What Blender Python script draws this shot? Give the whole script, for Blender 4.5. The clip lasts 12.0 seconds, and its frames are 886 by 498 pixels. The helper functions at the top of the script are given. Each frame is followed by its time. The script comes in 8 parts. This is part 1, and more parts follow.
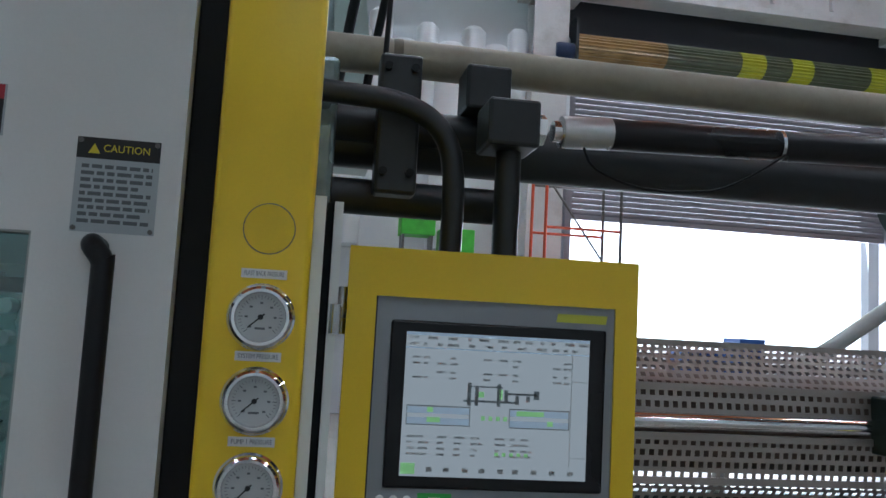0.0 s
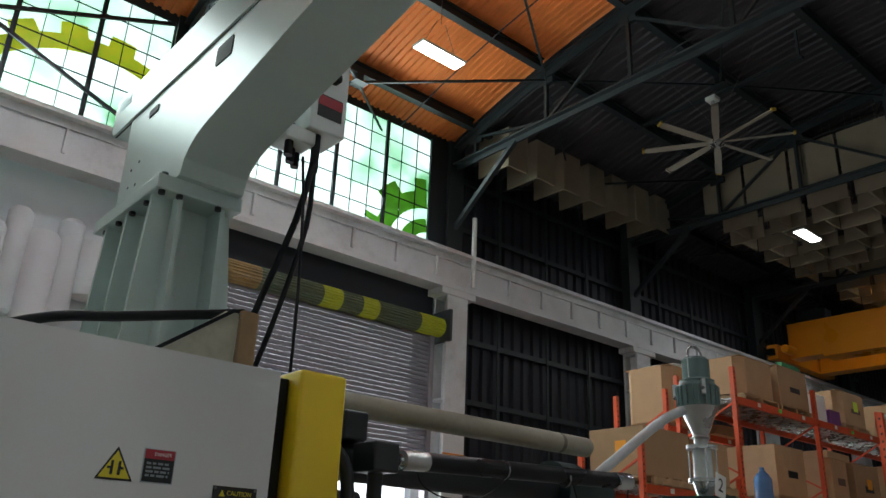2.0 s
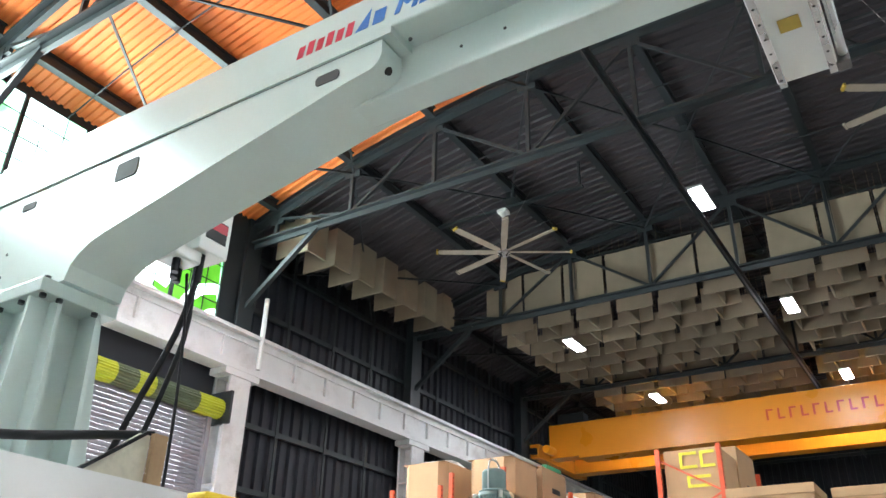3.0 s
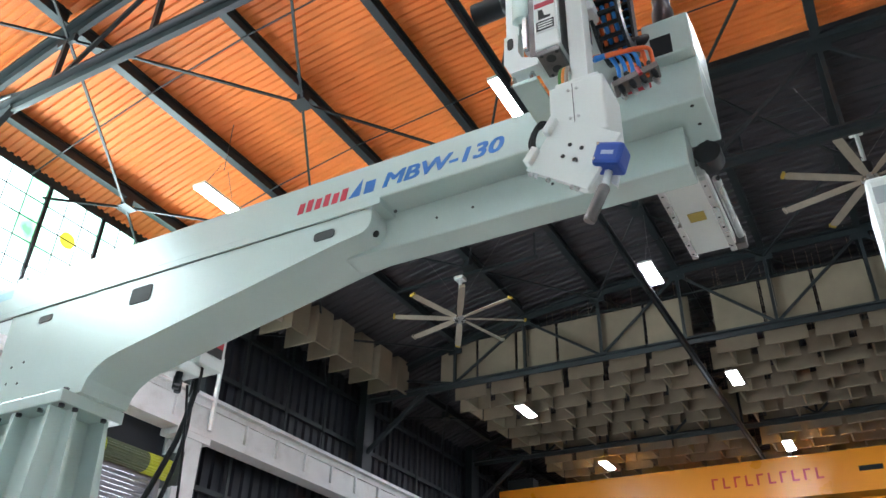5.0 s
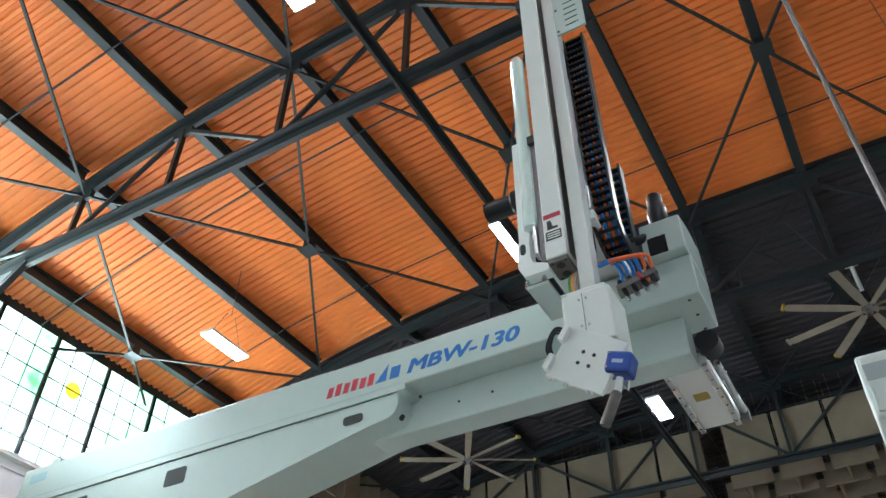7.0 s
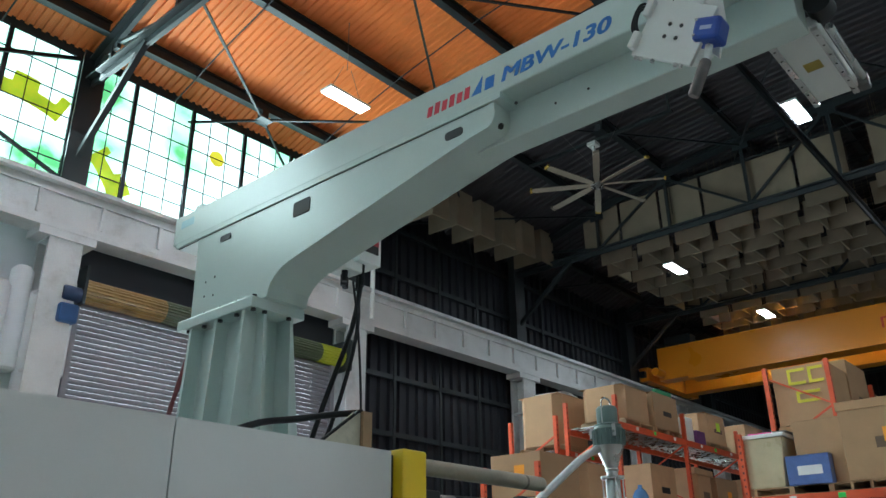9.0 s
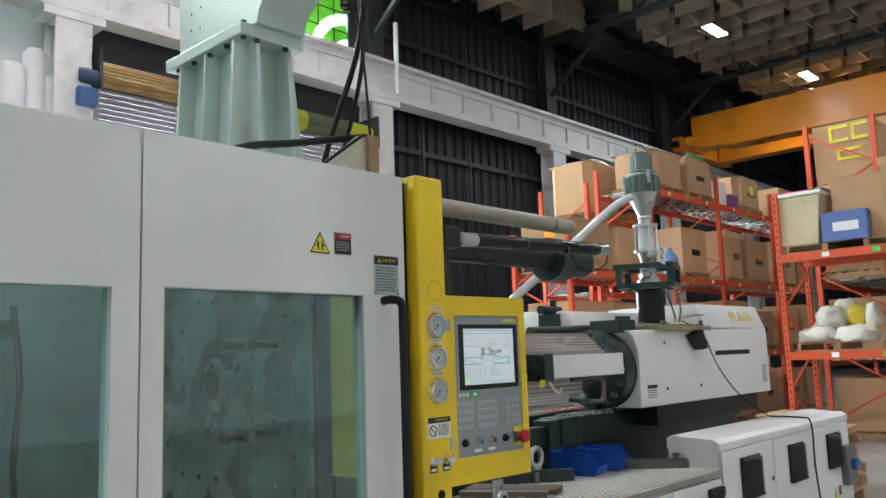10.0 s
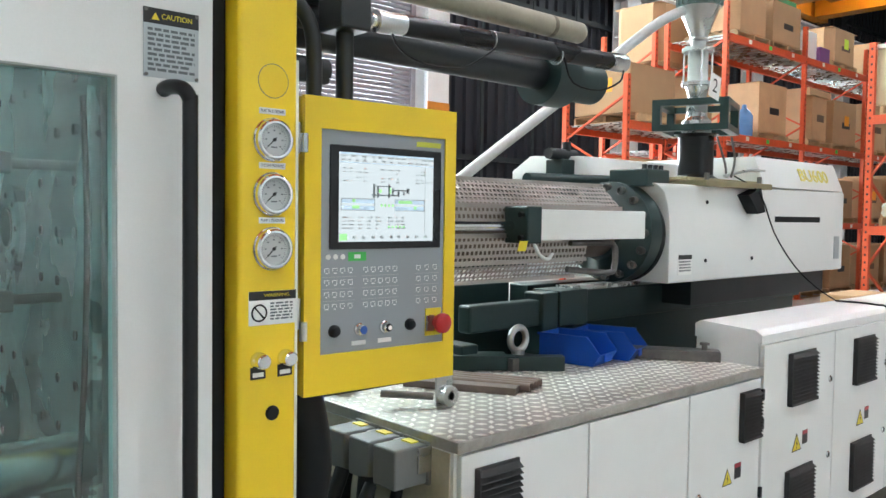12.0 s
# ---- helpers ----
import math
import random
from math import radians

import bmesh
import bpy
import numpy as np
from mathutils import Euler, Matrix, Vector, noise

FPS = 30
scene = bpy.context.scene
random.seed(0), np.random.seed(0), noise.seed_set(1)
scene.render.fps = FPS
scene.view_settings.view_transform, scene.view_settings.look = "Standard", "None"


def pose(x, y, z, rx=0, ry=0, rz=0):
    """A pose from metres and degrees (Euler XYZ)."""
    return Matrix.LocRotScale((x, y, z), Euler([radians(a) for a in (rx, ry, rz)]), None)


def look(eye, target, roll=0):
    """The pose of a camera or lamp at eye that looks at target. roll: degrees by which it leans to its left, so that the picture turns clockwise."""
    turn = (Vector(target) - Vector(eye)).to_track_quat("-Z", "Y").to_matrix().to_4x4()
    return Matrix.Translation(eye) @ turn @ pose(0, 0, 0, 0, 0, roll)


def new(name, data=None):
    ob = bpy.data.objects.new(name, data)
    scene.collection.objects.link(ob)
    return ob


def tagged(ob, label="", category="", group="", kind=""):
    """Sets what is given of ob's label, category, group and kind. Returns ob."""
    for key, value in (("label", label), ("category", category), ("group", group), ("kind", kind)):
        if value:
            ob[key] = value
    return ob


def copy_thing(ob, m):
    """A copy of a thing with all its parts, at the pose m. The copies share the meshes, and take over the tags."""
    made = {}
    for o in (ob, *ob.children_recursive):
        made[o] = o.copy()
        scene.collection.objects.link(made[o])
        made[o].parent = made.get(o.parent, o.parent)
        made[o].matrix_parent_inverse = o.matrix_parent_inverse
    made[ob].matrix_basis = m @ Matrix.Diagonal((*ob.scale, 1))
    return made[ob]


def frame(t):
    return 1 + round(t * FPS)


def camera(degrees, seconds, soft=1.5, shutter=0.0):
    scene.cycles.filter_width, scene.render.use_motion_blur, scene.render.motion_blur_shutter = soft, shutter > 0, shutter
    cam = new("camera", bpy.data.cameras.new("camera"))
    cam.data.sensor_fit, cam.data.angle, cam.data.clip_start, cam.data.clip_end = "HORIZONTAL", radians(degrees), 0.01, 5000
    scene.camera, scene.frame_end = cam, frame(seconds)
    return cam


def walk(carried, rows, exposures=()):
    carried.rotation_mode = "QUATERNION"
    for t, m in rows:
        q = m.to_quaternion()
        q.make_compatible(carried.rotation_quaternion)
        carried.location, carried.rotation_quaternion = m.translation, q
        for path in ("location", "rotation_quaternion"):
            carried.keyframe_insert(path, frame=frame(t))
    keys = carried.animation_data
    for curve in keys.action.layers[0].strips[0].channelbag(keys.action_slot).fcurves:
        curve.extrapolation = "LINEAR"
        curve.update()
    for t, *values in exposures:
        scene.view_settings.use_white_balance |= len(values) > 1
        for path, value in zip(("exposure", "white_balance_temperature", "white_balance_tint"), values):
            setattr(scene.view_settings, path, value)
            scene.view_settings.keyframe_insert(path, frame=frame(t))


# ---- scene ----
cam = camera(57.6, 12.0)
PATH = [
    (0, (-0.13, -1.018, 1.651), (0.197, 0.944, 1.856), 3.1),
    (0.5, (-0.301, -1.223, 1.701), (0.241, 0.66, 2.106), 3.3),
    (1, (-0.579, -1.356, 1.735), (0.278, 0.326, 2.397), 3.5),
    (1.5, (-0.888, -1.431, 1.746), (0.191, 0.097, 2.454), 2.6),
    (2, (-1.13, -1.537, 1.731), (0.075, -0.117, 2.46), 2.3),
    (2.5, (-1.385, -1.567, 1.718), (0.062, -0.48, 2.569), 0.8),
    (3, (-1.596, -1.583, 1.741), (-0.115, -0.613, 2.671), 1.5),
    (5, (-2.072, -1.807, 1.746), (-0.597, -0.964, 2.801), 1.6),
    (5.5, (-2.15, -1.9, 1.744), (-0.721, -1.051, 2.857), 1.2),
    (6, (-2.257, -1.886, 1.758), (-0.863, -1.075, 2.941), 0.0),
    (6.5, (-2.345, -1.889, 1.763), (-1.052, -1.147, 3.097), 0.0),
    (8.5, (-2.355, -1.911, 1.734), (-0.965, -0.901, 2.759), 1.6),
    (9, (-2.253, -1.948, 1.669), (-0.854, -0.751, 2.449), -0.7),
    (9.5, (-2.082, -1.913, 1.62), (-0.644, -0.602, 2.079), -2.4),
    (10, (-1.935, -1.732, 1.564), (-0.489, -0.377, 1.828), -2.0),
    (10.5, (-1.751, -1.632, 1.541), (-0.309, -0.248, 1.615), -1.9),
    (11, (-1.452, -1.607, 1.519), (-0.025, -0.206, 1.507), 0.2),
    (11.5, (-1.185, -1.484, 1.505), (0.18, -0.024, 1.432), 0.9),
    (12, (-0.922, -1.33, 1.529), (0.415, 0.154, 1.442), 0.8),
]
EXPOSURES = [(0.0, -0.5, 5500, 10), (0.5, -0.8, 5700, 10), (1.0, -1.32, 5900, 10), (1.5, -1.28, 6100, 10), (2.0, -0.95, 6200, 10), (2.4, -0.1, 6300, 11), (3.0, 1.05, 6100, 12), (5.0, 0.68, 5900, 12), (6.5, 0.5, 5900, 11), (8.5, -0.25, 5450, 0), (9.0, -0.35, 5650, 3), (9.5, -0.1, 5750, 6), (10.0, 0.47, 6050, 9), (10.5, 0.83, 6200, 10), (12.0, 1.1, 6050, 9)]
walk(cam, [(t, look(eye, target, roll)) for t, eye, target, roll in PATH], EXPOSURES)

# ---- world, sun and exposure ----
world = bpy.data.worlds.new("world")
scene.world = world
world.use_nodes = True
_wn = world.node_tree.nodes
_sky = _wn.new("ShaderNodeTexSky")
_sky.sky_type, _sky.sun_disc = "NISHITA", False
_sky.sun_elevation, _sky.sun_rotation = radians(48), radians(200)
_wn["Background"].inputs["Strength"].default_value = 0.15
world.node_tree.links.new(_sky.outputs["Color"], _wn["Background"].inputs["Color"])
_sun = bpy.data.lights.new("sun", "SUN")
_sun.energy, _sun.angle, _sun.color = 3.0, radians(0.5), (1.0, 0.95, 0.88)
_sun_ob = new("sun", _sun)
_sun_ob.matrix_world = look((20, -40, 50), (18, 0, 0))

# daylight that the sky sends in through the window band and the open door
def sky_panel(name, x, y, z, wx, wz, energy, color, lift=0.0):
    d = bpy.data.lights.new(name, "AREA")
    d.shape, d.size, d.size_y, d.energy, d.color = "RECTANGLE", wx, wz, energy, color
    o = new(name, d)
    o.matrix_world = look((x, y, z), (x, y - 5, z + lift))
    return o

sky_panel("window_daylight", 0.0, 14.15, 11.5, 23.0, 3.0, 2600, (0.86, 1.0, 0.94), -1.6)
sky_panel("door_daylight", 8.6, 14.6, 2.2, 6.8, 4.0, 900, (0.97, 0.98, 1.0), 0.6)

# ---- materials ----
def mat(name, color, rough=0.5, metal=0.0, vary=0.12, scale=6.0, bump=0.05, fine=60.0, spec=0.5, dirt=None, dirt_amount=0.0, piece=0.0):
    """Principled surface with a broad and a fine variation, grain relief and optional dirt stains."""
    m = bpy.data.materials.new(name)
    m.use_nodes = True
    nt = m.node_tree
    n, l = nt.nodes, nt.links
    b = n["Principled BSDF"]
    tc = n.new("ShaderNodeTexCoord")
    big = n.new("ShaderNodeTexNoise"); big.inputs["Scale"].default_value = scale; big.inputs["Detail"].default_value = 4
    small = n.new("ShaderNodeTexNoise"); small.inputs["Scale"].default_value = fine; small.inputs["Detail"].default_value = 3
    geo = n.new("ShaderNodeNewGeometry")
    l.new(geo.outputs["Position"], big.inputs["Vector"]); l.new(geo.outputs["Position"], small.inputs["Vector"])
    add = n.new("ShaderNodeMath"); add.operation = "MULTIPLY_ADD"
    l.new(small.outputs["Fac"], add.inputs[0]); add.inputs[1].default_value = 0.4; l.new(big.outputs["Fac"], add.inputs[2])
    ramp = n.new("ShaderNodeMapRange")
    l.new(add.outputs[0], ramp.inputs["Value"])
    ramp.inputs["From Min"].default_value, ramp.inputs["From Max"].default_value = 0.4, 1.0
    ramp.inputs["To Min"].default_value, ramp.inputs["To Max"].default_value = 1 - vary, 1 + vary
    val = ramp.outputs["Result"]
    if piece:
        oi = n.new("ShaderNodeObjectInfo")
        pm = n.new("ShaderNodeMapRange"); l.new(oi.outputs["Random"], pm.inputs["Value"])
        pm.inputs["To Min"].default_value, pm.inputs["To Max"].default_value = 1 - piece, 1 + piece
        mu = n.new("ShaderNodeMath"); mu.operation = "MULTIPLY"
        l.new(val, mu.inputs[0]); l.new(pm.outputs["Result"], mu.inputs[1]); val = mu.outputs[0]
    mix = n.new("ShaderNodeVectorMath"); mix.operation = "SCALE"
    mix.inputs[0].default_value = color[:3]
    l.new(val, mix.inputs["Scale"])
    col = mix.outputs[0]
    if dirt is not None:
        dn = n.new("ShaderNodeTexNoise"); dn.inputs["Scale"].default_value = scale * 0.7; dn.inputs["Detail"].default_value = 8; dn.inputs["Roughness"].default_value = 0.7
        l.new(geo.outputs["Position"], dn.inputs["Vector"])
        dr = n.new("ShaderNodeMapRange"); l.new(dn.outputs["Fac"], dr.inputs["Value"])
        dr.inputs["From Min"].default_value, dr.inputs["From Max"].default_value = 0.52, 0.72
        dr.inputs["To Max"].default_value = dirt_amount
        dm = n.new("ShaderNodeMix"); dm.data_type = "RGBA"
        l.new(dr.outputs["Result"], dm.inputs["Factor"]); l.new(col, dm.inputs["A"]); dm.inputs["B"].default_value = (*dirt, 1)
        col = dm.outputs["Result"]
    l.new(col, b.inputs["Base Color"])
    rr = n.new("ShaderNodeMapRange"); l.new(big.outputs["Fac"], rr.inputs["Value"])
    rr.inputs["To Min"].default_value, rr.inputs["To Max"].default_value = max(0.02, rough - 0.1), min(1, rough + 0.1)
    l.new(rr.outputs["Result"], b.inputs["Roughness"])
    b.inputs["Metallic"].default_value = metal
    b.inputs["Specular IOR Level"].default_value = spec
    if bump:
        bp = n.new("ShaderNodeBump"); bp.inputs["Strength"].default_value = bump; bp.inputs["Distance"].default_value = 0.01
        l.new(small.outputs["Fac"], bp.inputs["Height"]); l.new(bp.outputs["Normal"], b.inputs["Normal"])
    return m


def glow(name, color, strength):
    m = bpy.data.materials.new(name)
    m.use_nodes = True
    b = m.node_tree.nodes["Principled BSDF"]
    b.inputs["Base Color"].default_value = (*color, 1)
    b.inputs["Emission Color"].default_value = (*color, 1)
    b.inputs["Emission Strength"].default_value = strength
    return m


def glass(name, color, rough=0.02, alpha=0.12):
    """Thin clear sheet: mostly see-through with a glossy coat."""
    m = bpy.data.materials.new(name)
    m.use_nodes = True
    n, l = m.node_tree.nodes, m.node_tree.links
    out = n["Material Output"]
    tr = n.new("ShaderNodeBsdfTransparent"); tr.inputs["Color"].default_value = (*color, 1)
    gl = n.new("ShaderNodeBsdfGlossy"); gl.inputs["Roughness"].default_value = rough
    fr = n.new("ShaderNodeFresnel"); fr.inputs["IOR"].default_value = 1.5
    ad = n.new("ShaderNodeMath"); ad.operation = "ADD"; ad.inputs[1].default_value = alpha
    l.new(fr.outputs[0], ad.inputs[0])
    mx = n.new("ShaderNodeMixShader")
    l.new(ad.outputs[0], mx.inputs[0]); l.new(tr.outputs[0], mx.inputs[1]); l.new(gl.outputs[0], mx.inputs[2])
    l.new(mx.outputs[0], out.inputs["Surface"])
    return m


WHITE = mat("white_powder_coat", (0.74, 0.75, 0.74), 0.38, vary=0.04, scale=2.0, bump=0.03, fine=250, dirt=(0.55, 0.54, 0.5), dirt_amount=0.15)
YELLOW = mat("yellow_powder_coat", (0.80, 0.56, 0.012), 0.36, vary=0.05, scale=3.0, bump=0.03, fine=250)
BLACK = mat("black_rubber", (0.008, 0.009, 0.011), 0.55, vary=0.2, bump=0.05, spec=0.25)
BLACK_GLOSS = mat("black_gloss_paint", (0.007, 0.007, 0.009), 0.3, vary=0.1, bump=0.02, spec=0.35)
PALE = mat("pale_grey_green_paint", (0.56, 0.66, 0.63), 0.2, vary=0.05, scale=1.5, bump=0.02, fine=120, dirt=(0.4, 0.45, 0.42), dirt_amount=0.12)
PALE_WHITE = mat("off_white_paint", (0.72, 0.75, 0.73), 0.3, vary=0.04, scale=2.0, bump=0.02, fine=120)
CHARCOAL = mat("charcoal_paint", (0.012, 0.015, 0.018), 0.42, vary=0.15, scale=4.0, bump=0.04)
TEAL = mat("dark_green_machine_paint", (0.015, 0.034, 0.034), 0.38, vary=0.15, scale=5.0, bump=0.04, dirt=(0.02, 0.025, 0.02), dirt_amount=0.5)
STEEL = mat("bare_steel", (0.55, 0.56, 0.56), 0.28, metal=1.0, vary=0.1, scale=8.0, bump=0.03)
CHROME = mat("chrome", (0.78, 0.79, 0.8), 0.1, metal=1.0, vary=0.03, bump=0.0)
DARK_STEEL = mat("dark_mill_steel", (0.16, 0.15, 0.145), 0.42, metal=0.8, vary=0.25, scale=20.0, bump=0.08)
GREY_PANEL = mat("grey_panel_film", (0.27, 0.29, 0.31), 0.4, vary=0.03, bump=0.01)
CREAM_PIPE = mat("dusty_cream_pipe", (0.34, 0.31, 0.24), 0.5, vary=0.15, scale=9.0, bump=0.06, dirt=(0.2, 0.18, 0.13), dirt_amount=0.4)
BEAM_WHITE = mat("old_white_steel_paint", (0.66, 0.67, 0.67), 0.5, vary=0.1, scale=1.2, bump=0.08, fine=30, dirt=(0.28, 0.26, 0.24), dirt_amount=0.5)
WALL_WHITE = mat("white_sheet", (0.68, 0.71, 0.73), 0.5, vary=0.08, scale=0.8, bump=0.03)
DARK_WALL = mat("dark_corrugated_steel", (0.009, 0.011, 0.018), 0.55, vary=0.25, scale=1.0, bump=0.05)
ROOF_DARK = mat("dark_roof_deck", (0.0459, 0.0419, 0.0473), 0.6, vary=0.2, scale=0.7, bump=0.04)
ROOF_STEEL = mat("dark_green_roof_steel", (0.015, 0.021, 0.024), 0.5, vary=0.2, scale=2.0, bump=0.05)
ORANGE_DECK = mat("orange_roof_deck", (0.8064, 0.2240, 0.0448), 0.55, vary=0.16, scale=0.6, bump=0.04, dirt=(0.42, 0.14, 0.035), dirt_amount=0.5)
CRANE = mat("crane_orange_paint", (0.85, 0.30, 0.012), 0.3, vary=0.06, scale=0.6, bump=0.02)
RACK = mat("rack_orange_paint", (0.62, 0.085, 0.025), 0.42, vary=0.12, scale=4.0, bump=0.04, dirt=(0.25, 0.07, 0.04), dirt_amount=0.35)
CARD = mat("brown_cardboard", (0.44, 0.275, 0.145), 0.75, vary=0.1, scale=3.0, bump=0.05, fine=90, piece=0.14, dirt=(0.33, 0.2, 0.1), dirt_amount=0.3)
WOOD = mat("raw_pallet_wood", (0.38, 0.25, 0.13), 0.7, vary=0.25, scale=8.0, bump=0.1, piece=0.2)
CONCRETE = mat("grey_concrete_floor", (0.32, 0.31, 0.285), 0.45, vary=0.18, scale=0.8, bump=0.06, fine=25, dirt=(0.12, 0.11, 0.1), dirt_amount=0.5)
SHUTTER = mat("grey_shutter_slat", (0.257, 0.250, 0.281), 0.45, metal=0.2, vary=0.1, scale=2.0, bump=0.04, dirt=(0.3, 0.2, 0.16), dirt_amount=0.3)
BAFFLE = mat("tan_acoustic_board", (0.26, 0.215, 0.15), 0.9, vary=0.12, scale=2.0, bump=0.1, piece=0.1)
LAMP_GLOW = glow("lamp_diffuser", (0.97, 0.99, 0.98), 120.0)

# ---- mesh helpers ----
def add_box(bm, x0, x1, y0, y1, z0, z1, bevel=0.0, seg=2):
    r = bmesh.ops.create_cube(bm, size=1.0)
    vs = r["verts"]
    for v in vs:
        v.co = Vector((x0 + (v.co.x + 0.5) * (x1 - x0), y0 + (v.co.y + 0.5) * (y1 - y0), z0 + (v.co.z + 0.5) * (z1 - z0)))
    if bevel:
        es = list({e for v in vs for e in v.link_edges})
        bmesh.ops.bevel(bm, geom=es, offset=bevel, segments=seg, affect="EDGES", profile=0.5)
    return bm


def box(*a, bevel=0.0, seg=2):
    return add_box(bmesh.new(), *a, bevel=bevel, seg=seg)


def add_rod(bm, a, b, r, seg=12, r2=None):
    a, b = Vector(a), Vector(b)
    d = b - a
    m = Matrix.Translation((a + b) / 2) @ d.to_track_quat("Z", "Y").to_matrix().to_4x4()
    bmesh.ops.create_cone(bm, cap_ends=True, segments=seg, radius1=r, radius2=r if r2 is None else r2, depth=d.length, matrix=m)
    return bm


def rod(a, b, r, seg=12, r2=None):
    return add_rod(bmesh.new(), a, b, r, seg, r2)


def add_bar(bm, a, b, w, h):
    """A square-edged bar from a to b, w wide and h high."""
    a, b = Vector(a), Vector(b)
    d = b - a
    side = d.cross(Vector((0, 0, 1)))
    side = Vector((1, 0, 0)) if side.length < 1e-6 else side.normalized()
    up = side.cross(d).normalized()
    vs = []
    for p in (a, b):
        for s, t in ((-1, -1), (1, -1), (1, 1), (-1, 1)):
            vs.append(bm.verts.new(p + side * (s * w / 2) + up * (t * h / 2)))
    for f in ((3, 2, 1, 0), (4, 5, 6, 7), (0, 1, 5, 4), (1, 2, 6, 5), (2, 3, 7, 6), (3, 0, 4, 7)):
        bm.faces.new([vs[i] for i in f])
    return bm


def bar(a, b, w, h):
    return add_bar(bmesh.new(), a, b, w, h)


def tube(points, r, seg=10, smooth=3):
    """A round tube along points, rounded by Catmull-Rom steps."""
    P = [Vector(p) for p in points]
    if smooth > 1 and len(P) > 2:
        Q = []
        E = [P[0] * 2 - P[1]] + P + [P[-1] * 2 - P[-2]]
        for i in range(1, len(E) - 2):
            p0, p1, p2, p3 = E[i - 1:i + 3]
            for k in range(smooth):
                t = k / smooth
                Q.append(0.5 * ((2 * p1) + (p2 - p0) * t + (2 * p0 - 5 * p1 + 4 * p2 - p3) * t * t + (3 * p1 - p0 - 3 * p2 + p3) * t ** 3))
        P = Q + [P[-1]]
    bm = bmesh.new()
    rings, ref = [], None
    for i, p in enumerate(P):
        d = (P[min(i + 1, len(P) - 1)] - P[max(i - 1, 0)]).normalized()
        if ref is None:
            ref = d.orthogonal().normalized()
        ref = (ref - d * ref.dot(d)).normalized()
        o = d.cross(ref)
        rings.append([bm.verts.new(p + r * (math.cos(a) * ref + math.sin(a) * o)) for a in (2 * math.pi * k / seg for k in range(seg))])
    for A, B in zip(rings, rings[1:]):
        for k in range(seg):
            bm.faces.new((A[k], A[(k + 1) % seg], B[(k + 1) % seg], B[k]))
    bm.faces.new(rings[0][::-1]); bm.faces.new(rings[-1])
    return bm


def lathe(profile, axis_at=(0, 0, 0), seg=24, axis="Z"):
    """Turns (radius, height) pairs round an axis."""
    bm = bmesh.new()
    rings = []
    for r, h in profile:
        ring = []
        for k in range(seg):
            a = 2 * math.pi * k / seg
            c, s = r * math.cos(a), r * math.sin(a)
            v = (c, s, h) if axis == "Z" else ((h, c, s) if axis == "X" else (s, h, c))
            ring.append(bm.verts.new(Vector(v) + Vector(axis_at)))
        rings.append(ring)
    for A, B in zip(rings, rings[1:]):
        for k in range(seg):
            bm.faces.new((A[k], A[(k + 1) % seg], B[(k + 1) % seg], B[k]))
    bm.faces.new(rings[0][::-1]); bm.faces.new(rings[-1])
    return bm


def prism(outline, lo, hi, plane="YZ", bevel=0.0):
    """A flat outline pushed along the axis that its plane leaves out, from lo to hi."""
    bm = bmesh.new()
    def at(p, q):
        return {"YZ": (q, p[0], p[1]), "XZ": (p[0], q, p[1]), "XY": (p[0], p[1], q)}[plane]
    A = [bm.verts.new(at(p, lo)) for p in outline]
    B = [bm.verts.new(at(p, hi)) for p in outline]
    n = len(outline)
    bm.faces.new(A[::-1]); bm.faces.new(B)
    for i in range(n):
        bm.faces.new((A[i], A[(i + 1) % n], B[(i + 1) % n], B[i]))
    bmesh.ops.recalc_face_normals(bm, faces=bm.faces)
    if bevel:
        bmesh.ops.bevel(bm, geom=list(bm.edges), offset=bevel, segments=2, affect="EDGES", profile=0.5)
    return bm


def finish(name, bm, material, smooth=None):
    me = bpy.data.meshes.new(name)
    bmesh.ops.recalc_face_normals(bm, faces=bm.faces)
    bm.to_mesh(me); bm.free()
    for m in (material if isinstance(material, (list, tuple)) else (material,)):
        me.materials.append(m)
    if smooth:
        for p in me.polygons:
            p.use_smooth = True
        me.set_sharp_from_angle(angle=radians(smooth))
    return me


def solid(name, bm, material, label="", category="", kind="", group="", smooth=None, at=None):
    """A thing that is one mesh."""
    o = new(name, finish(name, bm, material, smooth))
    if at is not None:
        o.matrix_basis = at
    return tagged(o, label, category, group, kind)


def thing(name, at, label="", category="", group="", kind=""):
    o = new(name)
    o.empty_display_size = 0.1
    o.matrix_basis = at if isinstance(at, Matrix) else Matrix.Translation(at)
    return tagged(o, label, category, group, kind)


def part(name, bm, material, parent, label="", smooth=None):
    o = new(name, finish(name, bm, material, smooth))
    o.parent = parent
    return tagged(o, label)


def piece(name, mesh, parent, m):
    """One of many alike pieces that share a mesh."""
    o = new(name, mesh)
    o.parent = parent
    o.matrix_basis = m
    return o


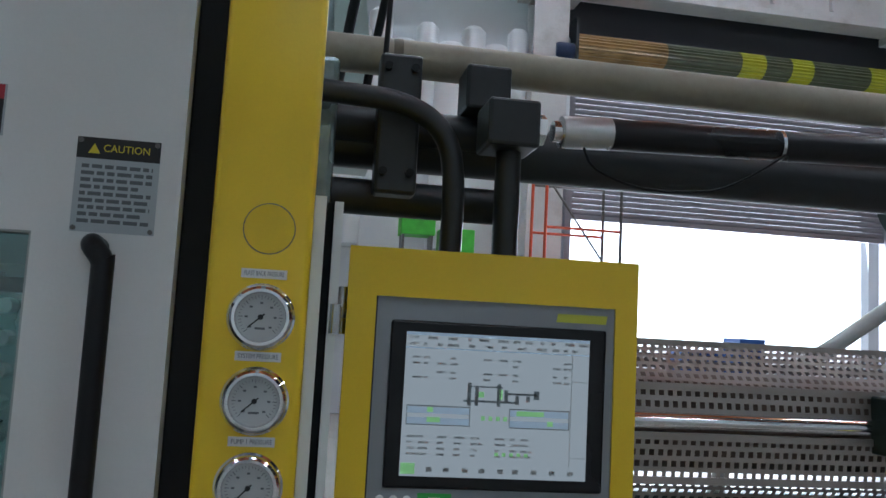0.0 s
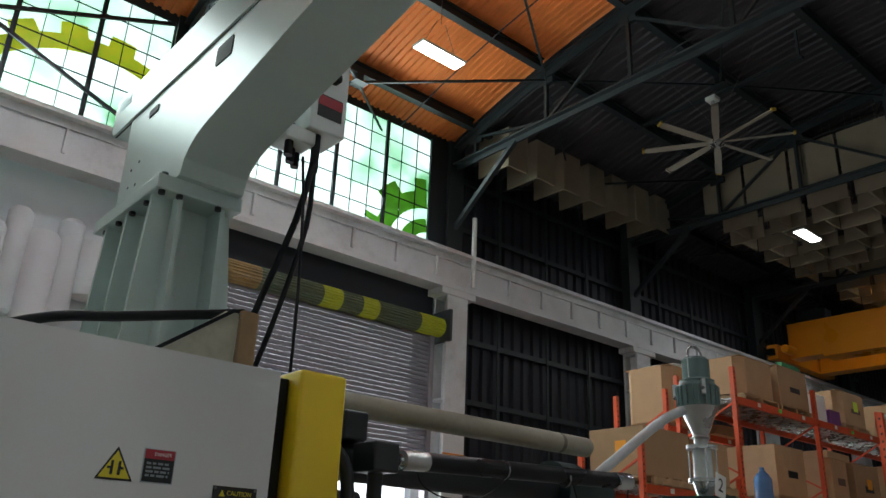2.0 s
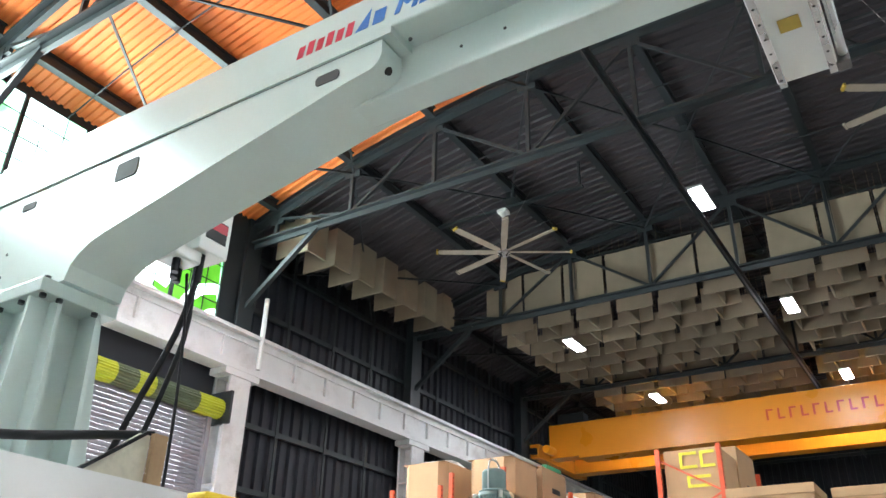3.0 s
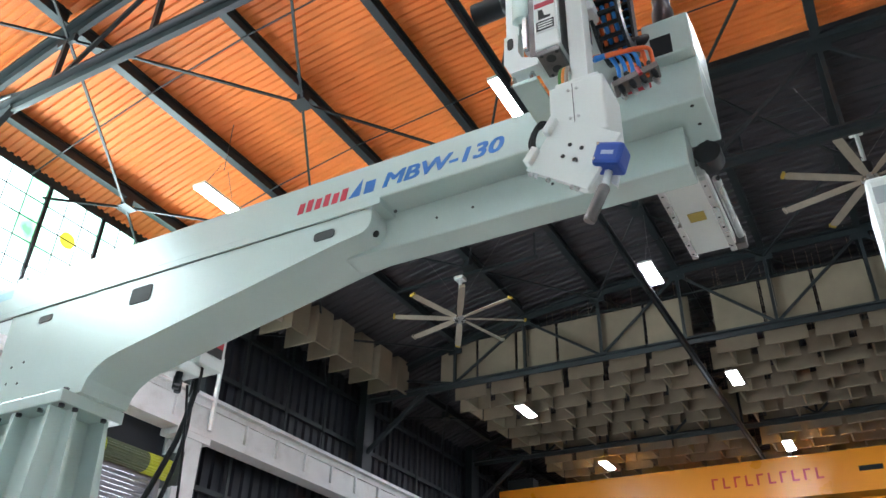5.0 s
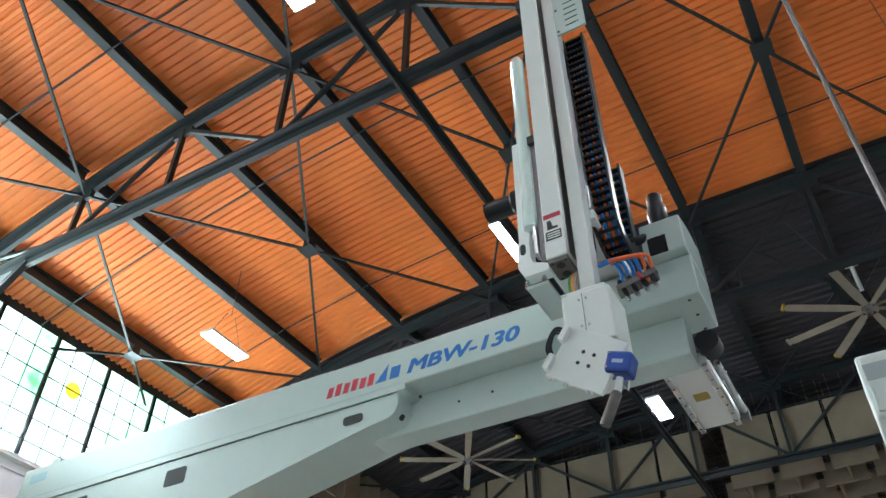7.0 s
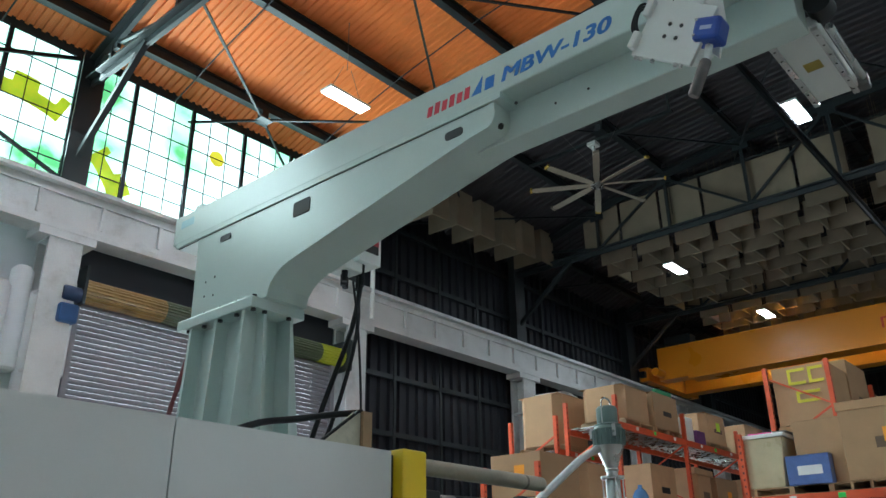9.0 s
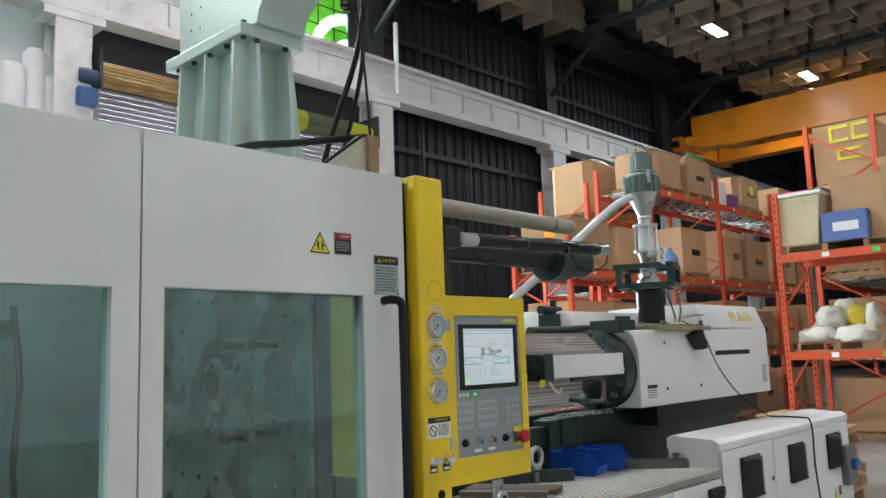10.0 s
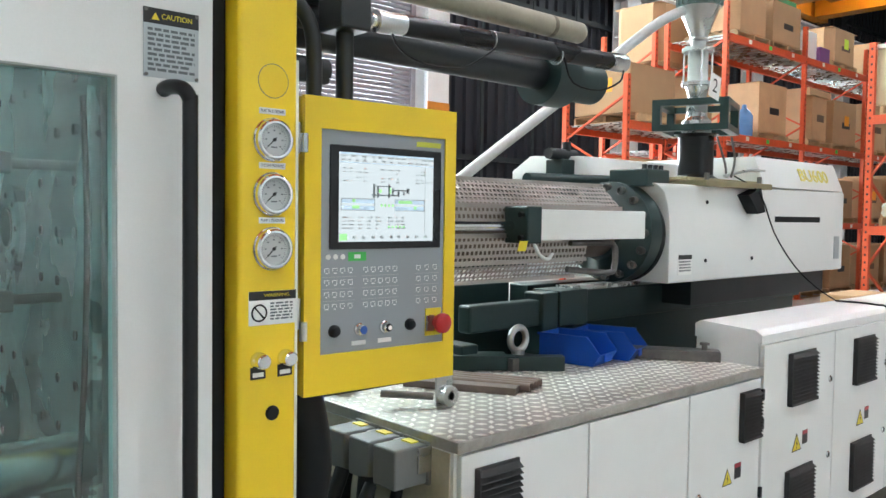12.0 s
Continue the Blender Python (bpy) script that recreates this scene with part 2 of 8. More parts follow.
def corrugated(along0, along1, z0, z1, pitch, depth, plane):
    """A sheet folded into trapezoid ribs. plane(s, d, z) gives the place of a point s along, d deep, z high."""
    bm = bmesh.new()
    n = int((along1 - along0) / pitch)
    prof = []
    for i in range(n):
        s = along0 + i * pitch
        prof += [(s, 0), (s + pitch * 0.4, 0), (s + pitch * 0.5, depth), (s + pitch * 0.9, depth)]
    prof.append((along1, 0))
    A = [bm.verts.new(plane(s, d, z0)) for s, d in prof]
    B = [bm.verts.new(plane(s, d, z1)) for s, d in prof]
    for i in range(len(prof) - 1):
        bm.faces.new((A[i], A[i + 1], B[i + 1], B[i]))
    return bm


def letters(name, text, size, m, material, parent=None, label="", depth=0.0008, shear=0.0, width=None, bold=0.0, stroke=0.0):
    """Writing in the built-in font as a mesh; width sets its full length."""
    cu = bpy.data.curves.new(name, "FONT")
    cu.body, cu.size, cu.extrude, cu.shear, cu.align_x, cu.align_y, cu.offset = text, size, depth, shear, "CENTER", "CENTER", bold
    cu.resolution_u = 3
    tmp = bpy.data.objects.new("tmp", cu)
    scene.collection.objects.link(tmp)
    bpy.context.view_layer.update()
    me = bpy.data.meshes.new_from_object(tmp.evaluated_get(bpy.context.evaluated_depsgraph_get()))
    bpy.data.objects.remove(tmp)
    if width:
        xs = [v.co.x for v in me.vertices]
        k = width / (max(xs) - min(xs))
        me.transform(Matrix.Diagonal((k, 1, 1, 1)))
    if stroke:
        bm = bmesh.new()
        for k, (sx, sy) in enumerate(((-1, -0.5), (-1, 0.5), (1, -0.5), (1, 0.5), (0, 0))):
            me.transform(Matrix.Translation((sx * stroke, sy * stroke, k * 0.0001)))
            bm.from_mesh(me)
            me.transform(Matrix.Translation((-sx * stroke, -sy * stroke, -k * 0.0001)))
        bm.to_mesh(me); bm.free()
    me.materials.clear(); me.materials.append(material)
    o = new(name, me)
    o.parent = parent
    o.matrix_basis = m
    return tagged(o, label)

# ---- the hall ----
BAYS = [-12.35, -4.0, 4.35, 12.7, 21.05, 29.4, 37.75, 46.1]
TOP, CHORD = 15.05, 12.6


def roof_drop(y):
    """The roof curves down towards the north wall."""
    return 0.1 - 2.05 * (max(y, 0.0) / 14.45) ** 2.5


solid("floor", box(-13.2, 50.2, -16.2, 15.3, -0.3, 0.0), CONCRETE, "worn grey concrete factory floor", "floor", "structure")
solid("ground", box(-300, 300, 15.3, 500, -0.4, -0.05), mat("pale_yard_concrete", (0.5, 0.49, 0.46), 0.8, vary=0.1, scale=0.3), "pale sunlit concrete yard outside the door", "ground", "structure")
solid("wall_south", box(-13.2, 50.2, -16.5, -16.2, 0, 16.0), BEAM_WHITE, "plain pale painted wall closing the hall", "wall", "structure")
solid("wall_west", box(-13.5, -13.2, -16.5, 15.3, 0, 16.0), BEAM_WHITE, "plain pale painted wall closing the hall", "wall", "structure")
solid("wall_east", corrugated(-16.2, 15.3, 0, 16, 0.45, 0.08, lambda s, d, z: (50.0 + d, s, z)), DARK_WALL, "dark corrugated steel end wall", "wall", "structure")

# north wall: dark ribbed sheet east of the orange bays, white sheet below the windows
solid("wall_north_east", corrugated(12.75, 50.2, 0, 16, 0.42, 0.09, lambda s, d, z: (s, 14.85 + d, z)), DARK_WALL, "dark navy ribbed steel wall sheet", "wall", "structure")
girts = thing("wall_girts", (0, 0, 0), "dark steel girts and studs on the ribbed wall", "wall frame", kind="structure")
for z in (1.2, 3.1, 5.9, 7.6, 10.9, 12.5, 14.2):
    part("girt", box(13.05, 50.0, 14.72, 14.84, z - 0.07, z + 0.07), ROOF_STEEL, girts)
for x in (14.9, 17.0, 19.0, 23.1, 25.2, 27.3, 31.5, 35.6, 39.8):
    part("stud", box(x - 0.05, x + 0.05, 14.68, 14.715, 0.0, 15.2), ROOF_STEEL, girts)
solid("wall_north_west", box(-13.2, 4.6, 14.75, 15.0, 0, 9.85), WALL_WHITE, "white painted wall under the windows", "wall", "structure")
solid("wall_over_window", box(-13.2, 12.7, 14.5, 14.9, 13.12, 14.2), ROOF_STEEL, "dark steel strip over the windows", "wall", "structure")
# solid dark box paints the shade of the open gap above the shutter
solid("wall_door_head", box(4.75, 12.3, 14.62, 14.9, 8.0, 8.7), DARK_WALL, "dark sheet in place of the shaded gap over the roller shutter", "wall", "structure")
solid("wall_door_jamb", box(4.6, 4.99, 14.7, 15.0, 0, 8.7), WALL_WHITE, "white door reveal", "wall", "structure")
solid("wall_over_door", box(4.6, 12.75, 14.66, 14.9, 8.7, 9.85), WALL_WHITE, "white wall strip behind the runway girder", "wall", "structure")
solid("wall_door_side", box(11.95, 12.75, 14.75, 15.0, 0, 8.7), WALL_WHITE, "white door reveal", "wall", "structure")

# crane runway: riveted white girder on white columns
runway = thing("crane_runway", (0, 0, 0), "white riveted steel crane runway girder along the wall", "runway beam", kind="structure")
bm = bmesh.new()
for a in ((14.22, 14.30, 8.8, 9.72), (14.0, 14.55, 8.68, 8.8), (14.0, 14.55, 9.72, 9.82), (14.17, 14.22, 8.8, 8.98), (14.17, 14.22, 9.54, 9.72)):
    add_box(bm, -13.1, 49.9, *a)
part("girder", bm, BEAM_WHITE, runway)
stiff = finish("stiffener", box(-0.03, 0.03, 14.13, 14.22, 8.98, 9.54), BEAM_WHITE)
x = -13.0
while x < 49.8:
    piece("stiffener", stiff, runway, Matrix.Translation((x, 0, 0)))
    x += 1.39
solid("crane_rail", box(-13.1, 49.9, 14.24, 14.32, 9.82, 9.92), DARK_STEEL, "crane rail on the runway girder", "rail", "structure")
for i, bx in enumerate(BAYS):
    bm = bmesh.new()
    w = 0.36
    add_box(bm, bx - w, bx + w, 14.05, 14.12, 0, 8.68)
    add_box(bm, bx - w, bx + w, 14.55, 14.62, 0, 8.68)
    add_box(bm, bx - 0.05, bx + 0.05, 14.12, 14.55, 0, 8.68)
    for z in (0.9, 2.5, 4.1, 5.7, 7.3, 8.5):
        add_box(bm, bx - w, bx + w, 14.07, 14.6, z - 0.03, z + 0.03)
    add_box(bm, bx - w - 0.25, bx + w + 0.25, 14.0, 14.6, 8.5, 8.67)
    solid("column_%d" % (i + 1), bm, BEAM_WHITE, "white painted steel wall column", "column", "structure")
    bm = bmesh.new()
    add_box(bm, bx - 0.22, bx + 0.22, 14.32, 14.6, 9.82, 13.3)
    add_box(bm, bx - 0.28, bx + 0.28, 14.26, 14.32, 9.82, 13.3)
    solid("upper_column_%d" % (i + 1), bm, ROOF_STEEL, "dark painted upper wall column", "column", "structure")

# roof deck: orange west of the fourth column line, dark east of it
def deck(x0, x1, pitch, depth):
    bm = bmesh.new()
    ys = [-16.2, 0.0, 3.0, 5.0, 6.5, 8.0, 9.2, 10.4, 11.4, 12.3, 13.1, 13.8, 14.4, 15.3]
    prof = []
    for i in range(int((x1 - x0) / pitch)):
        s = x0 + i * pitch
        prof += [(s, 0), (s + pitch * 0.4, 0), (s + pitch * 0.5, depth), (s + pitch * 0.9, depth)]
    prof.append((x1, 0))
    rows = [[bm.verts.new((s, y, 15.36 + d + roof_drop(y))) for s, d in prof] for y in ys]
    for A, B in zip(rows, rows[1:]):
        for k in range(len(prof) - 1):
            bm.faces.new((A[k], A[k + 1], B[k + 1], B[k]))
    return bm
solid("ceiling_orange", deck(-13.2, 12.7, 0.19, 0.05), ORANGE_DECK, "orange painted corrugated roof deck", "ceiling", "structure")
solid("ceiling_dark", deck(12.7, 50.2, 0.30, 0.06), ROOF_DARK, "dark painted corrugated roof deck", "ceiling", "structure")
solid("roof", box(-13.5, 50.5, -16.6, 15.4, 15.7, 15.8), ROOF_DARK, "roof skin over the deck", "roof", "structure")

_TY0, _TY1, _STEP, _Y = -16.0, 14.3, 2.68, 13.47
_tc = bmesh.new()
_ys = [_TY0, 0.0, 3.0, 5.5, 8.0, 10.0, 11.5, 12.8, 13.6, _TY1]
for a, b in zip(_ys, _ys[1:]):
    add_bar(_tc, (0, a, TOP - 0.03 + roof_drop(a)), (0, b, TOP - 0.03 + roof_drop(b)), 0.32, 0.06)
    add_bar(_tc, (0, a, TOP - 0.155 + roof_drop(a)), (0, b, TOP - 0.155 + roof_drop(b)), 0.06, 0.19)
_tc = finish("top_chord", _tc, ROOF_STEEL)
_bc = bmesh.new()
add_box(_bc, -0.17, 0.17, _TY0, _TY1, CHORD - 0.05, CHORD); add_box(_bc, -0.03, 0.03, _TY0, _TY1, CHORD - 0.20, CHORD - 0.05)
_bc = finish("bottom_chord", _bc, ROOF_STEEL)
_web = []
_y, _k = _Y, 0
while _y > _TY0 + _STEP:
    z0, z1 = TOP - 0.25 + roof_drop(_y), TOP - 0.25 + roof_drop(_y - _STEP)
    a, b = ((z0, CHORD) if _k % 2 == 0 else (CHORD, z1))
    _web.append((finish("post", box(-0.05, 0.05, _y - 0.045, _y + 0.045, CHORD, z0), ROOF_STEEL),
                 finish("gusset", box(-0.04, 0.04, _y - 0.25, _y + 0.25, z0 - 0.2, z0 - 0.01), ROOF_STEEL),
                 finish("diagonal", bar((0, _y, a), (0, _y - _STEP, b), 0.075, 0.075), ROOF_STEEL)))
    _y -= _STEP; _k += 1
_knee = finish("knee_brace", bar((0, _TY1, 10.6), (0, _TY1 - 2.4, CHORD - 0.1), 0.13, 0.13), ROOF_STEEL)
def truss(i, x):
    t = thing("roof_truss_%d" % i, (x, 0, 0), "dark green painted steel roof truss", "roof truss", kind="structure")
    for nm, me in (("top_chord", _tc), ("bottom_chord", _bc), ("knee_brace", _knee)):
        piece(nm, me, t, Matrix())
    for po, gu, di in _web:
        piece("post", po, t, Matrix()); piece("gusset", gu, t, Matrix()); piece("diagonal", di, t, Matrix())
for i, bx in enumerate(BAYS):
    truss(i + 1, bx)

def bay_steel(i, a, b):
    """Purlins, crossed braces with node plates, tie rods with stubs."""
    t = thing("purlins_%d" % i, (a, 0, 0), "dark steel purlins and crossed bracing under the roof deck", "purlins", kind="structure")
    L = b - a
    bm = bmesh.new()
    for d in ((-0.10, 0.10, TOP + 0.22, TOP + 0.26), (-0.025, 0.025, TOP - 0.02, TOP + 0.22), (-0.10, 0.10, TOP - 0.06, TOP - 0.02)):
        add_box(bm, 0.17, L - 0.17, *d)
    me = finish("purlin", bm, ROOF_STEEL)
    y = 13.47
    while y > -16:
        piece("purlin", me, t, Matrix.Translation((0, y, roof_drop(y)))); y -= 2.68
    m = L / 2
    bm = box(m - 0.2, m + 0.2, -0.2, 0.2, TOP - 0.345, TOP - 0.33)
    add_box(bm, m - 0.1, m + 0.1, -0.1, 0.1, TOP - 0.33, TOP - 0.06)
    node = finish("node_plate", bm, ROOF_STEEL)
    for y in (13.47, 8.11, 2.75, -2.61, -7.97):
        c = TOP - 0.3 + roof_drop(y)
        for sgn in (-1, 1):
            e = TOP - 0.3 + roof_drop(y + sgn * 2.68)
            part("brace", bar((0, y + sgn * 2.68, e), (m, y, c), 0.055, 0.055), ROOF_STEEL, t)
            part("brace", bar((m, y, c), (L, y + sgn * 2.68, e), 0.055, 0.055), ROOF_STEEL, t)
        piece("node_plate", node, t, Matrix.Translation((0, y, roof_drop(y))))
    for k, x in enumerate((2.1, L - 2.1)):
        part("tie_rod", tube([(x, y_, TOP - 0.085 + roof_drop(y_)) for y_ in (14.3, 12.5, 10.5, 8, 4, 0, -16)], 0.02, 6, 1), ROOF_STEEL, t)
for i, (a, b) in enumerate(zip(BAYS, BAYS[1:])):
    bay_steel(i + 1, a, b)
# long lattice ties between the trusses, at chord height
for k, y in enumerate((2.75, -7.97)):
    bm = bmesh.new()
    add_box(bm, -12.3, 46.0, y - 0.1, y + 0.1, CHORD - 0.24, CHORD - 0.2)
    add_box(bm, -12.3, 46.0, y - 0.02, y + 0.02, CHORD - 0.4, CHORD - 0.24)
    solid("roof_tie_%d" % (k + 1), bm, ROOF_STEEL, "long dark steel tie between the roof trusses", "roof tie", "structure")

# ---- window band: painted glass in a steel grid ----
def window_glass():
    m = bpy.data.materials.new("painted_window_glass")
    m.use_nodes = True
    n, l = m.node_tree.nodes, m.node_tree.links
    b = n["Principled BSDF"]
    geo = n.new("ShaderNodeNewGeometry")
    cloud = n.new("ShaderNodeTexNoise"); cloud.inputs["Scale"].default_value = 0.55; cloud.inputs["Detail"].default_value = 5
    l.new(geo.outputs["Position"], cloud.inputs["Vector"])
    r = n.new("ShaderNodeValToRGB")
    e = r.color_ramp.elements
    e[0].position, e[0].color = 0.34, (0.10, 0.36, 0.13, 1)
    e[1].position, e[1].color = 0.54, (0.80, 1.0, 0.93, 1)
    e.new(0.43).color = (0.42, 0.80, 0.55, 1)
    l.new(cloud.outputs["Fac"], r.inputs["Fac"])
    l.new(r.outputs["Color"], b.inputs["Emission Color"]); l.new(r.outputs["Color"], b.inputs["Base Color"])
    # panes emit: the daylight behind them is put into their colour
    b.inputs["Emission Strength"].default_value = 2.6
    b.inputs["Roughness"].default_value = 0.15
    return m
WINDOW_GLASS = window_glass()
def window(i, x0, x1):
    t = thing("window_%d" % i, ((x0 + x1) / 2, 14.45, 9.85), "daylit window of green painted glass panes in dark steel bars", "window", kind="structure")
    h, w = 3.3, (x1 - x0) / 2
    part("pane", box(-w, w, 0.0, 0.02, 0.0, h), WINDOW_GLASS, t, "green and white painted glass")
    bm = bmesh.new()
    x, k = w, 0
    while x > -w:
        big = k % 3 == 0
        add_box(bm, x - (0.05 if big else 0.008), x + (0.05 if big else 0.008), -0.07 if big else -0.035, -0.002, 0, h)
        x -= 0.53; k += 1
    for z in (0.0, 0.55, 1.1, 1.65, 2.2, 2.75, 3.28):
        add_box(bm, -w, w, -0.035, -0.002, z - 0.009, z + 0.009)
    add_box(bm, -w - 0.05, w, -0.09, 0.03, -0.1, 0.02)
    part("window_frame", bm, ROOF_STEEL, t, "thin dark steel glazing bars")
    return t
WINDOWS = [window(1, 4.55, 11.85), window(2, -3.75, 4.1), window(3, -12.1, -4.25)]
solid("wall_window_side", box(11.86, 12.45, 14.4, 14.6, 9.8, 13.2), ROOF_STEEL, "dark steel infill beside the window", "wall", "structure")

# ---- roller door ----
door = thing("roller_door", (8.6, 14.4, 0), "grey slatted steel roller door half rolled up", "roller door", kind="structure")
slat = finish("slat", prism([(0.012, 0.0), (-0.026, 0.022), (-0.034, 0.05), (-0.026, 0.084), (0.0, 0.108), (0.012, 0.112), (0.02, 0.06)], -3.62, 3.45, "YZ"), SHUTTER)
z = 4.15
while z < 7.5:
    piece("slat", slat, door, Matrix.Translation((0, 0, z)))
    z += 0.115
part("bottom_rail", box(-3.62, 3.45, -0.04, 0.05, 4.05, 4.15), SHUTTER, door)
ROLL = mat("roller_drum_green", (0.075, 0.095, 0.055), 0.35, vary=0.3, scale=3.0)
ROLL_Y = mat("roller_drum_yellow", (0.40, 0.44, 0.025), 0.35, vary=0.15, scale=3.0)
ROLL_O = mat("roller_drum_ochre", (0.30, 0.19, 0.06), 0.35, vary=0.5, scale=2.0)
def ribbed_drum(a, b):
    bm = bmesh.new()
    rings = []
    for x in (a, b):
        rings.append([bm.verts.new((x, -0.10 + (0.262 if k % 2 else 0.238) * math.cos(k * math.pi / 22), 7.60 + (0.262 if k % 2 else 0.238) * math.sin(k * math.pi / 22))) for k in range(44)])
    for k in range(44):
        bm.faces.new((rings[0][k], rings[0][(k + 1) % 44], rings[1][(k + 1) % 44], rings[1][k]))
    bm.faces.new(rings[0][::-1]); bm.faces.new(rings[1])
    return bm
for a, b, m_, nm in ((-3.7, -1.75, ROLL_O, "drum_end"), (-1.75, -0.1, ROLL, "drum"), (-0.1, 0.45, ROLL_Y, "drum_band"), (0.45, 1.05, ROLL, "drum"), (1.05, 1.55, ROLL_Y, "drum_band"), (1.55, 2.9, ROLL, "drum"), (2.9, 3.75, ROLL_Y, "drum_band")):
    part(nm, ribbed_drum(a, b), m_, door)
part("drum_bracket", box(3.72, 3.8, -0.5, 0.25, 7.2, 8.05), ROOF_STEEL, door)
part("drum_bracket", box(-3.78, -3.72, -0.5, 0.25, 7.2, 8.05), ROOF_STEEL, door)
motor = part("motor", box(-4.2, -3.8, -0.5, -0.1, 6.75, 7.15, bevel=0.05), mat("motor_blue", (0.03, 0.09, 0.24), 0.4), door, "blue drive motor")
part("motor_body", lathe([(0.14, -4.15), (0.17, -4.1), (0.17, -3.75), (0.1, -3.7)], (0, -0.3, 7.4), 16, "X"), mat("motor_navy", (0.02, 0.04, 0.10), 0.4), motor, smooth=40)
part("guide_rail", box(3.42, 3.55, -0.1, 0.12, 0.0, 7.6), SHUTTER, door)
part("guide_rail", box(-3.75, -3.62, -0.1, 0.12, 0.0, 7.6), SHUTTER, door)

# bright yard outside the door
BACK = glow("hazy_bright_sky", (0.95, 0.97, 1.0), 3.5)
solid("backdrop", box(-500, 700, 260, 261, -5, 200), BACK, "hazy bright white sky and distance", "backdrop", "structure")

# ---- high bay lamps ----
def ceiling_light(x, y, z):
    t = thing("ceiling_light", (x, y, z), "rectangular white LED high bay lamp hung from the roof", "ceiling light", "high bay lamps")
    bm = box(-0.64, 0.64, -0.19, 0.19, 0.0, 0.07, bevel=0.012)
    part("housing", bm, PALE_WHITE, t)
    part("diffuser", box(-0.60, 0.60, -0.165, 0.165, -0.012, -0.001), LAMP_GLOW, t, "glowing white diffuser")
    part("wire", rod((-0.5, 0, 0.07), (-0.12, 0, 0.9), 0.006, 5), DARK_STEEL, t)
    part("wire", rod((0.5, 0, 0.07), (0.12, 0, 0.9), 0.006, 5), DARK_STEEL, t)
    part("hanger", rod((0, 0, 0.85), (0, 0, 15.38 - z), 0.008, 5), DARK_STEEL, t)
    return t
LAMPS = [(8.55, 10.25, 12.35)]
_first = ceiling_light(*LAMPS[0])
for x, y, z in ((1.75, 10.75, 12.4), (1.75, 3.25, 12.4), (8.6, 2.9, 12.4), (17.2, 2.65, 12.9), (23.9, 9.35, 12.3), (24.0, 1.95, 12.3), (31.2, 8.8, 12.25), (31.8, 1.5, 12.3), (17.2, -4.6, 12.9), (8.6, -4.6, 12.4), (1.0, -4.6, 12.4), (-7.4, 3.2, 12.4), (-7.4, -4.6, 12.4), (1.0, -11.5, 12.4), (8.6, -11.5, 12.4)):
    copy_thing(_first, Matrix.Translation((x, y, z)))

# ---- signs ----
SIGN_GREY = mat("printed_aluminium_plate", (0.42, 0.46, 0.48), 0.35, metal=0.3, vary=0.03, bump=0.01)
SIGN_BLACK = mat("sign_black_ink", (0.012, 0.012, 0.012), 0.45, vary=0.05, bump=0.0)
SIGN_YELLOW = mat("sign_yellow_ink", (0.75, 0.62, 0.03), 0.4, vary=0.04, bump=0.0)
SIGN_RED = mat("sign_red_ink", (0.42, 0.03, 0.045), 0.4, vary=0.05, bump=0.0)
INK = mat("dark_print", (0.12, 0.13, 0.14), 0.5, vary=0.05, bump=0.0)
PAPER = mat("white_label", (0.78, 0.78, 0.76), 0.5, vary=0.03, bump=0.0)
GREEN_TAG = mat("green_tag", (0.08, 0.72, 0.12), 0.6, vary=0.05, bump=0.0)
ORANGE_TAG = mat("orange_tag", (0.9, 0.36, 0.02), 0.6, vary=0.05, bump=0.0)
LIME_TAG = mat("lime_tag", (0.6, 0.8, 0.05), 0.6, vary=0.05, bump=0.0)
FACE_S = Matrix.Rotation(radians(90), 4, "X")   # text that faces -y


def facing(x, y, z):
    return Matrix.Translation((x, y, z)) @ FACE_S


def text_rows(x0, x1, z_top, z_bot, rows, y, seed):
    """Unreadable small print: thin bars."""
    rnd = random.Random(seed)
    bm = bmesh.new()
    h = (z_top - z_bot) / rows
    for r in range(rows):
        z, x = z_top - r * h, x0
        end = x1 - (rnd.random() * 0.25 * (x1 - x0) if r % 4 == 3 else 0)
        while x < end:
            w = min(rnd.uniform(0.006, 0.016), end - x)
            add_box(bm, x, x + w, y - 0.0004, y, z - h * 0.55, z)
            x += w + 0.003
    return bm


def screws(t, x0, x1, z0, z1, y, r=0.0028):
    for x in (x0, x1):
        for z in (z0, z1):
            part("screw", rod((x, y - 0.0025, z), (x, y, z), r, 8), STEEL, t)


